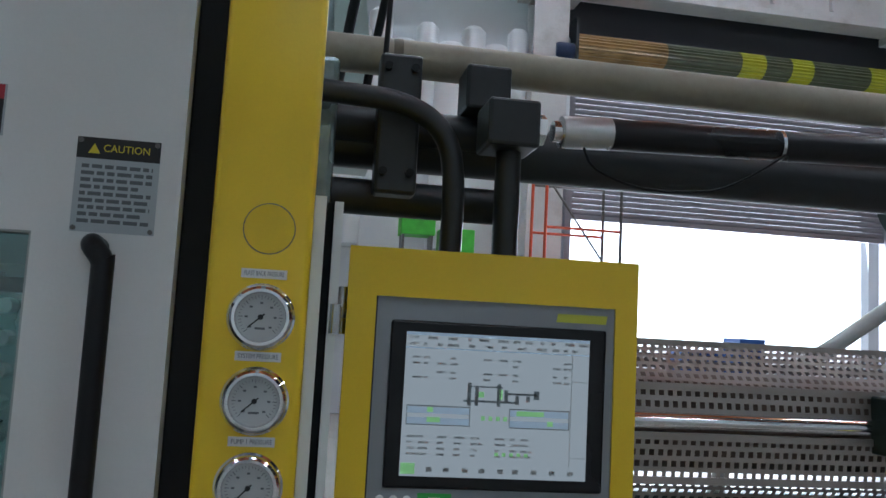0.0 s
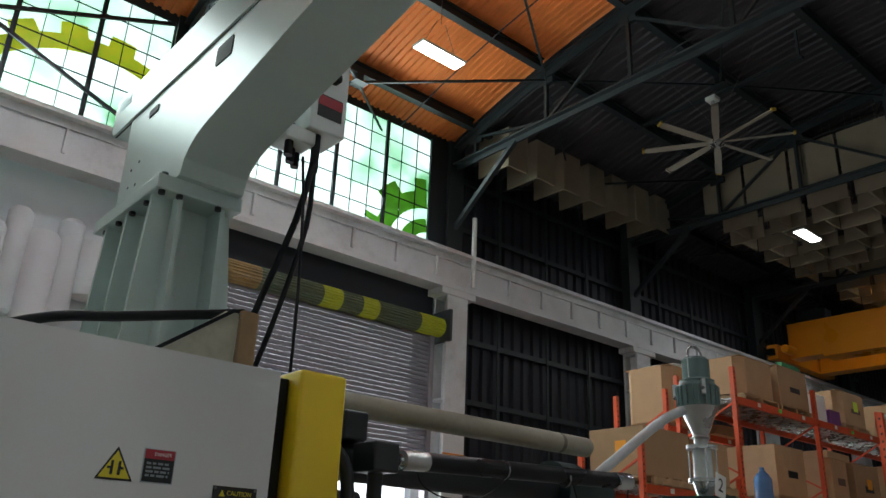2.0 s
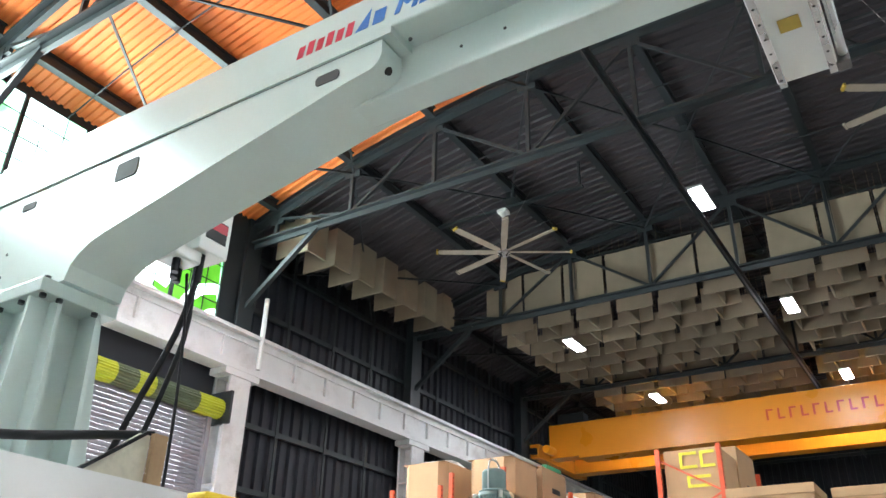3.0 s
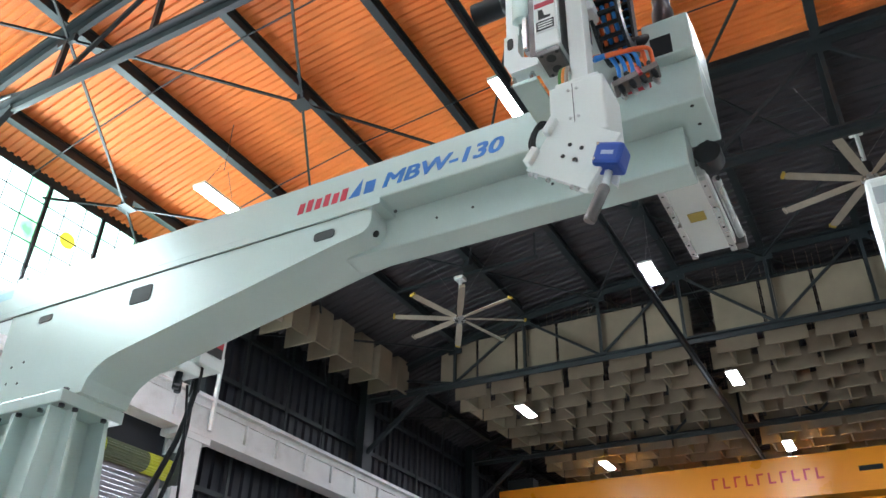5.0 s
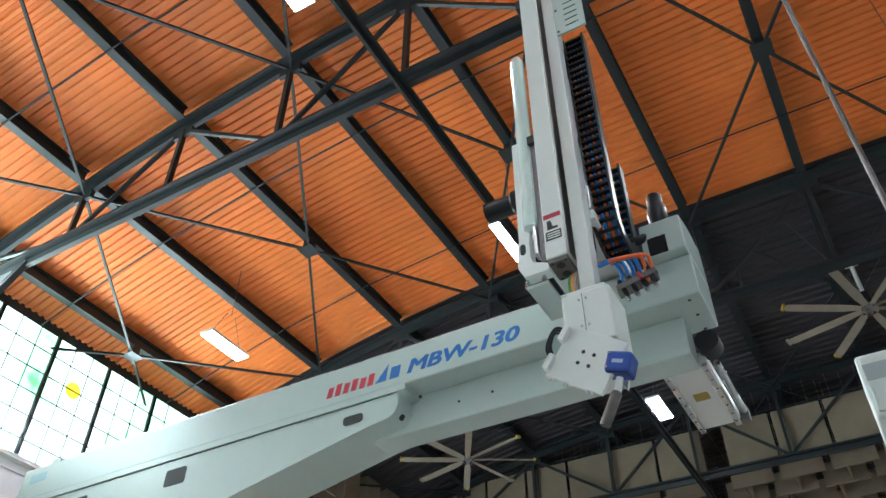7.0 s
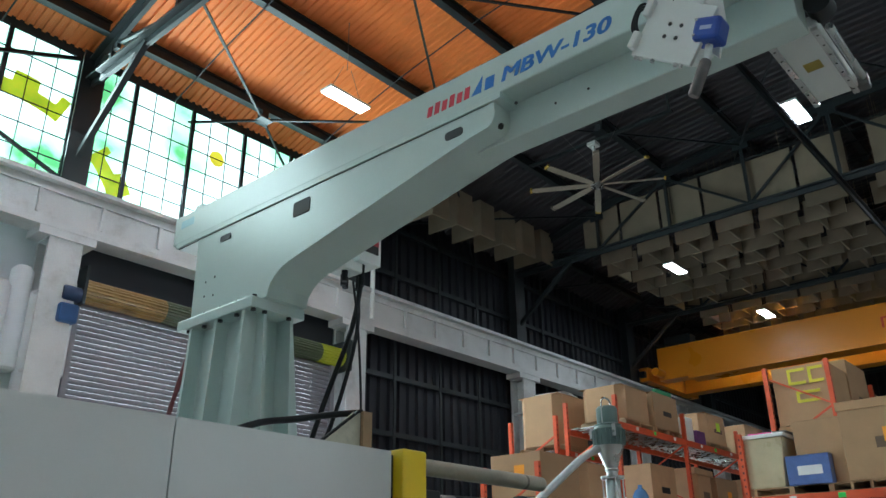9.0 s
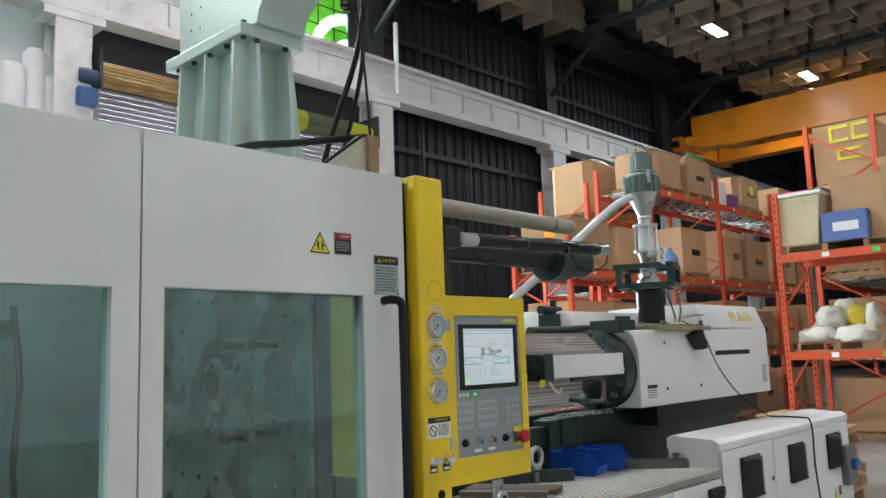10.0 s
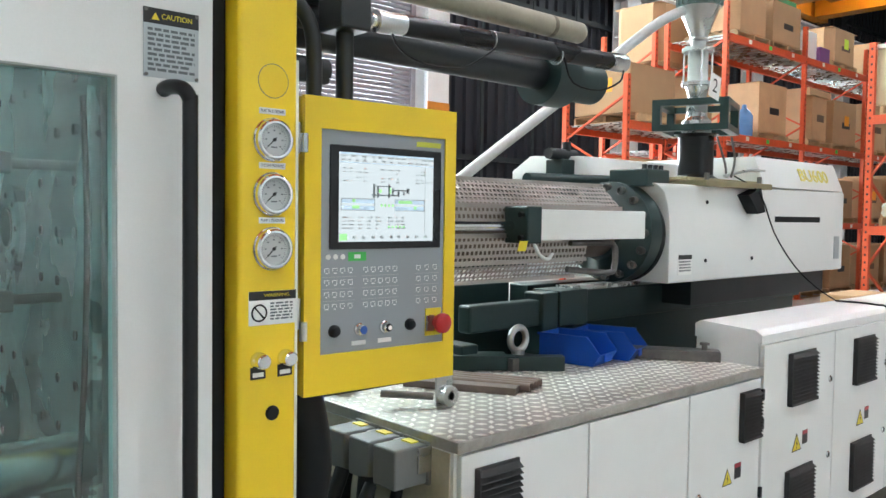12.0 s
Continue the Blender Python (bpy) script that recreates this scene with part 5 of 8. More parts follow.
# perforated shield: octagonal half shell with real holes
PERF = mat("perforated_warm_steel", (0.42, 0.38, 0.35), 0.4, metal=0.6, vary=0.12, scale=5.0, bump=0.03)
def perforated(x0, x1, prof, pitch=0.021, hole=0.55):
    """Sheet along x folded along prof (y, z), with square holes."""
    bm = bmesh.new()
    nx = int((x1 - x0) / pitch)
    g = (1 - hole) / 2
    for (ya, za), (yb, zb) in zip(prof, prof[1:]):
        L = math.hypot(yb - ya, zb - za)
        nr = max(1, int(L / pitch))
        def P(x, s):
            return bm.verts.new((x, ya + (yb - ya) * s, za + (zb - za) * s))
        for r in range(nr):
            s0, s1 = r / nr, (r + 1) / nr
            a, b = s0 + g * (s1 - s0), s1 - g * (s1 - s0)
            for lo, hi in ((s0, a), (b, s1)):
                bm.faces.new((P(x0, lo), P(x0 + nx * pitch, lo), P(x0 + nx * pitch, hi), P(x0, hi)))
            off = 0.5 * pitch if r % 2 else 0
            for i in range(nx):
                xa = x0 + i * pitch + (off if i else 0)
                xb = x0 + i * pitch + off + pitch * (1 - hole)
                bm.faces.new((P(xa if i == 0 else x0 + i * pitch + off, a), P(xb, a), P(xb, b), P(xa if i == 0 else x0 + i * pitch + off, b)))
    return bm
prof_u = [(-0.21, 1.485), (-0.20, 1.56), (-0.10, 1.655), (0.10, 1.655), (0.20, 1.56)]
prof_l = [(-0.14, 1.29), (-0.20, 1.36), (-0.21, 1.455)]
tagged(part("heat_shield", perforated(0.42, 1.86, prof_u), PERF, inj, "perforated metal heat shield"), kind="stuff")
tagged(part("heat_shield", perforated(0.42, 1.62, prof_l), PERF, inj, "perforated metal heat shield"), kind="stuff")
bm = bmesh.new()
for y, z in prof_u:
    add_box(bm, 0.42, 1.85, y - 0.004, y + 0.004, z - 0.008, z + 0.008)
for y, z in prof_l:
    add_box(bm, 0.42, 1.62, y - 0.004, y + 0.004, z - 0.008, z + 0.008)
part("shield_edges", bm, PERF, inj)
part("barrel", rod((0.1, 0, 1.47), (2.2, 0, 1.47), 0.12, 24), mat("brown_heater_bands", (0.16, 0.12, 0.10), 0.5, metal=0.5, vary=0.3, scale=6.0), inj, "brown heater bands on the barrel", smooth=40)
# side cylinder with white cover
part("pull_rod", rod((0.3, -0.235, 1.49), (1.3, -0.235, 1.49), 0.017, 16), CHROME, inj, "chrome pull rod", smooth=40)
part("cylinder_cover", box(1.225, 1.86, -0.31, -0.22, 1.44, 1.55, bevel=0.004), WHITE, inj, "white cover box")
hd = part("cylinder_head", box(1.15, 1.225, -0.315, -0.2, 1.43, 1.56, bevel=0.006), TEAL, inj)
for z in (1.45, 1.53):
    part("bolt", rod((1.135, -0.29, z), (1.15, -0.29, z), 0.01, 6), BLACK, hd)
part("yellow_sticker", prism([(1.10, 1.405), (1.14, 1.405), (1.15, 1.44), (1.11, 1.44)], -0.316, -0.314, "XZ"), SIGN_YELLOW, hd)
part("hose_loop", tube([(1.20, -0.3, 1.43), (1.21, -0.32, 1.39), (1.25, -0.32, 1.375), (1.3, -0.3, 1.39)], 0.006, 8), PALE_WHITE, inj, smooth=60)
part("pipe_loop", tube([(1.5, -0.22, 1.425), (1.66, -0.25, 1.425), (1.73, -0.25, 1.415), (1.745, -0.25, 1.38), (1.74, -0.25, 1.33), (1.70, -0.25, 1.305), (1.48, -0.22, 1.325)], 0.012, 10), DARK_STEEL, inj, smooth=60)
# flange with a ring of bolts
fl = part("flange", lathe([(0.12, 1.93), (0.20, 2.00), (0.222, 2.01), (0.222, 2.09), (0.19, 2.10), (0.19, 2.13)], (0, -0.02, 1.46), 40, "X"), TEAL, inj, "dark green round flange", smooth=30)
bolt_mesh = finish("flange_bolt", lathe([(0.0175, 0.0), (0.0175, -0.03), (0.009, -0.03), (0.009, -0.02)], (0, 0, 0), 12, "X"), DARK_STEEL)
for k in range(16):
    a = 2 * math.pi * k / 16
    piece("flange_bolt", bolt_mesh, fl, Matrix.Translation((2.01, -0.02 + 0.195 * math.cos(a), 1.46 + 0.195 * math.sin(a))))
part("flange_block", box(2.03, 2.20, -0.20, 0.0, 1.66, 1.735, bevel=0.006), TEAL, inj)
for k in range(4):
    part("block_bolt", rod((2.05 + k * 0.042, -0.17, 1.735), (2.05 + k * 0.042, -0.17, 1.755), 0.012, 6), CHARCOAL, inj)
part("top_cylinder", rod((1.62, 0.12, 1.682), (2.25, 0.12, 1.695), 0.026, 18), TEAL, inj, smooth=40)
vb = part("valve_block", box(1.97, 2.10, 0.22, 0.32, 1.62, 1.79, bevel=0.006), TEAL, inj, "dark green valve block")
part("valve", rod((1.93, 0.27, 1.815), (2.12, 0.27, 1.815), 0.026, 14), CHARCOAL, vb, smooth=40)
part("valve", rod((2.06, 0.27, 1.8), (2.06, 0.27, 1.875), 0.022, 12), CHARCOAL, vb, smooth=40)
# white hood
hood_out = [(2.18, 1.235), (2.18, 1.50), (2.165, 1.58), (2.13, 1.64), (2.06, 1.675), (4.03, 1.69), (4.03, 1.235)]
hd = part("hood", prism(hood_out, -0.22, 0.62, "XZ", bevel=0.012), WHITE, inj, "white folded sheet hood", smooth=30)
# raised rear of the hood, notched round the hopper column
def hood_rise(out, x0, x1):
    return prism(out, x0, x1, "YZ", bevel=0.010)
part("hood_top", hood_rise([(-0.219, 1.688), (-0.155, 1.848), (0.5, 1.848), (0.62, 1.75), (0.62, 1.688)], 3.05, 4.02), WHITE, hd, "white folded sheet hood", smooth=30)
part("hood_top", hood_rise([(0.12, 1.688), (0.16, 1.805), (0.5, 1.82), (0.62, 1.75), (0.62, 1.688)], 2.06, 3.048), WHITE, hd, "white folded sheet hood", smooth=30)
# mouth and slot are solid black pieces standing in for shaded openings
part("hood_mouth", lathe([(0.215, 2.10), (0.215, 2.126)], (0, -0.02, 1.45), 32, "X"), BLACK, hd)
part("slot", box(3.16, 3.70, -0.2225, -0.219, 1.51, 1.54, bevel=0.001), BLACK, hd)
part("rating_plate", box(3.90, 3.97, -0.2225, -0.22, 1.30, 1.43), SIGN_GREY, hd, "grey rating plate")
cp = part("caution_plate", box(2.25, 2.36, -0.2235, -0.2215, 1.27, 1.36), PAPER, hd, "small black and white plate")
part("header", box(2.25, 2.36, -0.2242, -0.2235, 1.34, 1.36), SIGN_BLACK, cp)
part("small_print", text_rows(2.257, 2.353, 1.333, 1.28, 4, -0.2236, 12), INK, cp)
hs = finish("hood_screw", rod((0, -0.003, 0), (0, 0.001, 0), 0.009, 10), BLACK)
for x, z in ((2.48, 1.60), (2.48, 1.33), (2.92, 1.60), (2.92, 1.33)):
    piece("hood_screw", hs, hd, Matrix.Translation((x, -0.2225, z)))
sl = math.atan2(0.16, 0.064)
letters("writing", "BU600", 0.105, Matrix.Translation((3.67, -0.1905, 1.766)) @ Matrix.Rotation(sl, 4, "X"), mat("yellow_letter_film", (0.72, 0.62, 0.16), 0.4), hd, "yellow model lettering", depth=0.001, width=0.36, stroke=0.0015)

# ---- hopper loader on the hood ----
hop = thing("hopper_loader", (2.66, 0.80, 0), "green motor hopper loader on a black column over the barrel", "hopper loader")
BRASS = mat("dull_brass_plate", (0.30, 0.26, 0.15), 0.45, metal=0.4, vary=0.2, scale=10)
part("base_plate", box(-0.27, 0.36, -0.22, 0.16, 1.672, 1.70, bevel=0.003), BRASS, hop, "dull brass base plate")
part("cross_plate", box(-0.30, 0.62, -0.14, 0.04, 1.70, 1.715, bevel=0.003), BRASS, hop, "dull brass base plate")
for x, y in ((-0.2, -0.18), (0.3, -0.18), (0.52, -0.1), (-0.2, 0.1)):
    part("bolt", rod((x, y, 1.70), (x, y, 1.735), 0.013, 6), DARK_STEEL, hop)
part("column", lathe([(0.115, 1.715), (0.085, 1.735), (0.085, 1.92), (0.11, 1.935)], (0, 0, 0), 24), BLACK_GLOSS, hop, "gloss black column", smooth=35)
fr = bmesh.new()
for z in (1.94, 2.06):
    for a in ((-0.2, 0.2, -0.2, -0.155), (-0.2, 0.2, 0.155, 0.2), (-0.2, -0.155, -0.155, 0.155), (0.155, 0.2, -0.155, 0.155)):
        add_box(fr, *a, z, z + 0.03)
for x in (-0.1775, 0.1775):
    for y in (-0.1775, 0.1775):
        add_box(fr, x - 0.022, x + 0.022, y - 0.022, y + 0.022, 1.97, 2.06)
fo = part("magnet_frame", fr, mat("dark_green_frame", (0.012, 0.035, 0.032), 0.35), hop, "dark green open frame")
fo.matrix_basis = Matrix.Rotation(radians(20), 4, "Z")
part("throat", lathe([(0.07, 1.93), (0.07, 2.0), (0.05, 2.02), (0.05, 2.09)], (0, 0, 0), 18), STEEL, hop, smooth=35)
part("lower_cone", lathe([(0.05, 2.09), (0.055, 2.10), (0.085, 2.17), (0.085, 2.18)], (0, 0, 0), 24), STEEL, hop, smooth=35)
part("sight_glass", lathe([(0.072, 2.18), (0.072, 2.335)], (0, 0, 0), 24), mat("milky_sight_glass", (0.55, 0.58, 0.56), 0.1, vary=0.1), hop, "clear sight glass cylinder", smooth=35)
for k in range(4):
    a = math.pi / 4 + k * math.pi / 2
    part("tie_rod", rod((0.1 * math.cos(a), 0.1 * math.sin(a), 2.16), (0.1 * math.cos(a), 0.1 * math.sin(a), 2.355), 0.008, 8), CHROME, hop)
for z in (2.17, 2.335):
    part("clamp_ring", lathe([(0.115, z), (0.115, z + 0.018), (0.07, z + 0.018), (0.07, z)], (0, 0, 0), 24), STEEL, hop, smooth=35)
GREEN_CAST = mat("grey_green_cast_paint", (0.13, 0.19, 0.18), 0.35, vary=0.1, scale=6)
part("cone", lathe([(0.05, 2.35), (0.055, 2.40), (0.145, 2.545), (0.15, 2.55)], (0, 0, 0), 28), STEEL, hop, "bare steel cone", smooth=35)
part("neck_ring", lathe([(0.062, 2.385), (0.07, 2.395), (0.062, 2.405)], (0, 0, 0), 20), STEEL, hop, smooth=60)
drum = part("drum", lathe([(0.15, 2.55), (0.152, 2.66), (0.13, 2.68)], (0, 0, 0), 28), GREEN_CAST, hop, "grey green loader body", smooth=35)
for k in range(20):
    a = k * math.pi / 10
    part("rib", box(-0.006, 0.006, 0.148, 0.165, 2.555, 2.655), GREEN_CAST, drum).matrix_basis = Matrix.Rotation(a, 4, "Z")
for a in (0.3, 2.4, 4.5):
    part("clip", box(-0.014, 0.014, 0.15, 0.19, 2.60, 2.68, bevel=0.004), STEEL, drum).matrix_basis = Matrix.Rotation(a, 4, "Z")
part("motor", lathe([(0.13, 2.68), (0.135, 2.69), (0.105, 2.70), (0.105, 2.80), (0.09, 2.815)], (0, 0, 0), 24), GREEN_CAST, hop, "grey green motor", smooth=35)
part("lifting_loop", tube([(-0.1, 0, 2.70), (-0.09, 0, 2.85), (0.0, 0, 2.875), (0.09, 0, 2.85), (0.1, 0, 2.70)], 0.008, 8), STEEL, hop, smooth=60)
part("spout", prism([(0.1, 1.64), (0.22, 1.675), (0.27, 1.56), (0.2, 1.55)], -0.232, -0.17, "XZ"), BLACK, hop, "black rubber spout")
part("chain", tube([(0.11, -0.05, 1.93), (0.14, -0.08, 1.8), (0.12, -0.1, 1.73)], 0.006, 6), DARK_STEEL, hop, smooth=60)
part("chain", tube([(0.16, -0.1, 1.93), (0.18, -0.11, 1.82), (0.13, -0.12, 1.73)], 0.006, 6), DARK_STEEL, hop, smooth=60)
part("lever", tube([(0.1, -0.1, 1.735), (0.3, -0.13, 1.77), (0.45, -0.13, 1.775)], 0.008, 8), STEEL, hop, smooth=60)
part("cord", tube([(0.12, -0.14, 1.735), (0.2, -0.235, 1.65), (0.34, -0.245, 1.46), (0.52, -0.27, 1.29), (0.70, -0.31, 1.17), (0.82, -0.36, 1.10)], 0.0035, 8), BLACK, hop, "thin black cable", smooth=60)
tg = part("tag", box(-0.045, 0.045, -0.001, 0.001, -0.055, 0.055), PAPER, hop, "white paper tag")
tg.matrix_basis = Matrix.Translation((-0.17, -0.19, 2.13)) @ Matrix.Rotation(radians(12), 4, "Y")
letters("writing", "2", 0.09, Matrix.Translation((0, -0.0016, 0)) @ Matrix.Rotation(radians(90), 4, "X"), SIGN_BLACK, tg, depth=0.0003)
SLIM = {"lower_cone", "sight_glass", "tie_rod", "clamp_ring", "cone", "neck_ring", "drum", "motor", "lifting_loop"}
for o in list(hop.children):
    if o.name.split(".")[0] in SLIM:
        o.matrix_basis = Matrix.Diagonal((0.68, 0.68, 1, 1)) @ o.matrix_basis
    elif o.name.startswith("magnet_frame"):
        o.matrix_basis = Matrix.Diagonal((0.88, 0.88, 1, 1)) @ o.matrix_basis
solid("loader_cable", tube([(3.48, 0.44, 1.098), (3.52, 0.26, 1.092), (3.5, 0.185, 1.06), (3.48, 0.175, 0.8), (3.55, 0.178, 0.5), (3.68, 0.18, 0.18), (3.72, 0.15, 0.01)], 0.0055, 8, 5), BLACK, "thin black cable hanging over the cabinet doors", "cable", smooth=60)
hose_pts = [(2.60, 0.83, 2.54), (2.46, 0.90, 2.46), (2.2, 1.0, 2.25), (1.9, 1.12, 2.0), (1.55, 1.28, 1.7), (1.3, 1.4, 1.45), (1.15, 1.5, 0.9), (1.1, 1.55, 0.3), (1.1, 1.6, 0.03)]
solid("suction_hose", tube(hose_pts, 0.025, 14, 8), mat("grey_ribbed_hose", (0.56, 0.57, 0.57), 0.45, vary=0.06, scale=30), "ribbed grey suction hose leading to the hopper loader", "suction hose", smooth=50)

# ---- take-out robot: pedestal, bracket, cross beam and vertical arm ----
robot = thing("takeout_robot", (0, 0, 0), "pale grey-green gantry robot arm on a welded pedestal above the machine", "robot arm")
BX0, BX1 = -0.311, -0.09
# welded pedestal with ribs
ped = bmesh.new()
def frustum(bm, b, t, z0, z1):
    A = [bm.verts.new((x, y, z0)) for x, y in ((b[0], b[2]), (b[1], b[2]), (b[1], b[3]), (b[0], b[3]))]
    B = [bm.verts.new((x, y, z1)) for x, y in ((t[0], t[2]), (t[1], t[2]), (t[1], t[3]), (t[0], t[3]))]
    bm.faces.new(A[::-1]); bm.faces.new(B)
    for i in range(4):
        bm.faces.new((A[i], A[(i + 1) % 4], B[(i + 1) % 4], B[i]))
frustum(ped, (-0.30, -0.05, 0.80, 1.20), (-0.28, -0.11, 0.84, 1.17), 2.1, 2.77)
pd = part("pedestal", ped, PALE, robot, "welded box pedestal with stiffening ribs")
for y in (0.80, 1.0, 1.19):
    part("rib", prism([(-0.375, 2.1), (-0.345, 2.77), (-0.26, 2.77), (-0.26, 2.1)], y - 0.008, y + 0.008, "XZ"), PALE, pd)
    part("rib", prism([(0.0, 2.1), (-0.085, 2.77), (-0.13, 2.77), (-0.1, 2.1)], y - 0.008, y + 0.008, "XZ"), PALE, pd)
for x in (-0.272, -0.13):
    part("rib", prism([(0.70, 2.1), (0.745, 2.77), (0.86, 2.77), (0.86, 2.1)], x - 0.008, x + 0.008, "YZ"), PALE, pd)
    part("rib", prism([(1.32, 2.1), (1.265, 2.77), (1.15, 2.77), (1.15, 2.1)], x - 0.008, x + 0.008, "YZ"), PALE, pd)
part("foot_plate", box(-0.42, 0.02, 0.62, 1.36, 2.1, 2.13, bevel=0.003), PALE, pd)
part("top_flange", box(-0.36, -0.075, 0.725, 1.285, 2.77, 2.818, bevel=0.004), PALE, robot)
bolt = finish("flange_bolt", lathe([(0.011, 0.0), (0.011, 0.012), (0.006, 0.012)], (0, 0, 0), 8), CHARCOAL)
for y in (0.745, 0.86, 0.98, 1.10, 1.22):
    piece("flange_bolt", bolt, robot, Matrix.Translation((-0.335, y, 2.818)))
    piece("flange_bolt", bolt, robot, Matrix.Translation((-0.095, y, 2.818)))
    piece("flange_bolt", bolt, robot, Matrix.Translation((-0.335, y, 2.77)) @ Matrix.Rotation(math.pi, 4, "X"))
for x in (-0.28, -0.15):
    piece("flange_bolt", bolt, robot, Matrix.Translation((x, 0.74, 2.77)) @ Matrix.Rotation(math.pi, 4, "X"))
# bracket under the beam, its sides with three slots
def arc(cy, cz, r, a0, a1, n=6):
    return [(cy + r * math.cos(radians(a0 + (a1 - a0) * k / n)), cz + r * math.sin(radians(a0 + (a1 - a0) * k / n))) for k in range(n + 1)]
side = [(1.262, 2.818), (1.275, 3.245), (-0.525, 3.245), (-0.528, 3.205)] + arc(-0.478, 3.203, 0.05, 180, 255, 5) + [(-0.40, 3.142), (0.55, 2.946), (0.61, 2.928), (0.655, 2.90), (0.685, 2.868), (0.70, 2.818)]
bk = part("bracket", prism(side, BX0 + 0.004, BX1, "YZ"), PALE, robot, "tapered box bracket", smooth=25)
# slots and bores are not cut: dark plates carry the shade inside them
SLOT = mat("shaded_slot_inside", (0.02, 0.022, 0.022), 0.6, bump=0.0)
def slot(y0, y1, z0, z1, r):
    o = arc(y1 - r, z1 - r, r, 0, 90, 3) + arc(y0 + r, z1 - r, r, 90, 180, 3) + arc(y0 + r, z0 + r, r, 180, 270, 3) + arc(y1 - r, z0 + r, r, 270, 360, 3)
    part("slot", prism(o, BX0 + 0.0015, BX0 + 0.004, "YZ"), SLOT, bk, "dark access slot")
slot(1.005, 1.085, 3.176, 3.206, 0.008)
slot(0.447, 0.555, 3.135, 3.205, 0.01)
slot(-0.384, -0.300, 3.172, 3.206, 0.012)
for y, z in ((1.17, 3.0), (1.10, 3.01), (1.17, 2.93), (1.1, 2.92), (-0.62, 3.2)):
    part("hole", rod((BX0 + 0.002, y, z), (BX0 + 0.006, y, z), 0.006, 8), SLOT, bk)
for y, x in ((-0.475, -0.26), (-0.475, -0.15), (-0.50, -0.2), (-0.44, -0.2)):
    part("bolt_hole", rod((x, y - 0.045, 3.17), (x, y - 0.02, 3.185), 0.012, 10), SLOT, bk)
# cross beam: upper box, groove, lower rail box
bm = bmesh.new()
add_box(bm, BX0, BX1 - 0.01, -1.605, 1.50, 3.272, 3.425, bevel=0.006)
beam = part("cross_beam", bm, PALE, robot, "long box section cross beam")
part("beam_lip", box(BX0 - 0.004, BX1, -0.56, 1.46, 3.247, 3.272), PALE, beam)
part("beam_groove", box(BX0 + 0.004, BX0 + 0.01, -0.5, 1.45, 3.2445, 3.248), SLOT, beam)
part("lower_rail_box", box(-0.215, -0.11, -1.52, -0.3, 3.135, 3.272, bevel=0.005), PALE, beam)
part("rail", box(BX0 + 0.03, BX0 + 0.06, -1.6, 1.4, 3.425, 3.45), STEEL, beam, "steel guide rail")
part("beam_end", box(BX0 + 0.02, BX1, 1.30, 1.36, 3.425, 3.46), PALE, beam)
for y in (-1.25, -1.12, -0.85, -0.72):
    part("bolt_hole", rod((-0.2165, y, 3.2), (-0.214, y, 3.2), 0.005, 8), SLOT, beam)
for x in (-0.285, -0.20, -0.115):
    part("bolt_hole", rod((x, -1.565, 3.2712), (x, -1.565, 3.274), 0.006, 8), SLOT, beam)
FACE_W = Matrix.Rotation(radians(-90), 4, "Z") @ Matrix.Rotation(radians(90), 4, "X")
BLUE = mat("blue_letter_film", (0.02, 0.15, 0.50), 0.35, bump=0.0)
RED = mat("red_letter_film", (0.55, 0.02, 0.05), 0.35, bump=0.0)
letters("writing", "MBW-130", 0.076, Matrix.Translation((BX0 - 0.001, -0.779, 3.331)) @ FACE_W, BLUE, beam, "blue model lettering", depth=0.0006, shear=0.25, width=0.437, stroke=0.003)
# maker's mark: slanted red bars and a blue wedge
for k in range(6):
    y = -0.215 - k * 0.036
    h = 0.036 if k % 2 else 0.03
    part("maker_mark", prism([(y, 3.306), (y - 0.024, 3.306), (y - 0.032, 3.306 + h + 0.012), (y - 0.008, 3.306 + h + 0.012)], BX0 - 0.0012, BX0 - 0.0002, "YZ"), RED, beam, "red maker's mark")
part("maker_mark", prism([(-0.43, 3.306), (-0.475, 3.306), (-0.485, 3.373)], BX0 - 0.0012, BX0 - 0.0002, "YZ"), BLUE, beam, "blue maker's mark")
part("maker_mark", prism([(-0.49, 3.306), (-0.53, 3.306), (-0.538, 3.354), (-0.498, 3.354)], BX0 - 0.0012, BX0 - 0.0002, "YZ"), BLUE, beam, "blue maker's mark")
part("sticker", box(BX0 - 0.001, BX0, 1.33, 1.44, 3.35, 3.39), mat("pale_blue_sticker", (0.3, 0.5, 0.55), 0.4), beam)
# junction box and cables behind the pedestal
jb = part("junction_box", box(-0.02, 0.11, 0.44, 0.58, 3.0, 3.28, bevel=0.006), PALE_WHITE, robot, "white junction box with stickers")
part("sticker", box(0.0, 0.09, 0.437, 0.4395, 3.05, 3.13), SIGN_BLACK, jb)
part("sticker", box(0.0, 0.09, 0.4355, 0.437, 3.09, 3.125), SIGN_RED, jb)
part("switch", lathe([(0.02, 0.0), (0.02, -0.02), (0.012, -0.03)], (0.05, 0.44, 3.2), 14, "Y"), BLACK, jb)
part("gland_plate", box(-0.09, 0.02, 0.46, 0.57, 2.95, 3.0, bevel=0.01), PALE_WHITE, jb)
for k, (x, y) in enumerate(((-0.06, 0.49), (-0.03, 0.53), (0.03, 0.48), (0.06, 0.53), (0.0, 0.55))):
    part("gland", rod((x, y, 2.9), (x, y, 3.01), 0.014, 10), BLACK, jb, smooth=40)
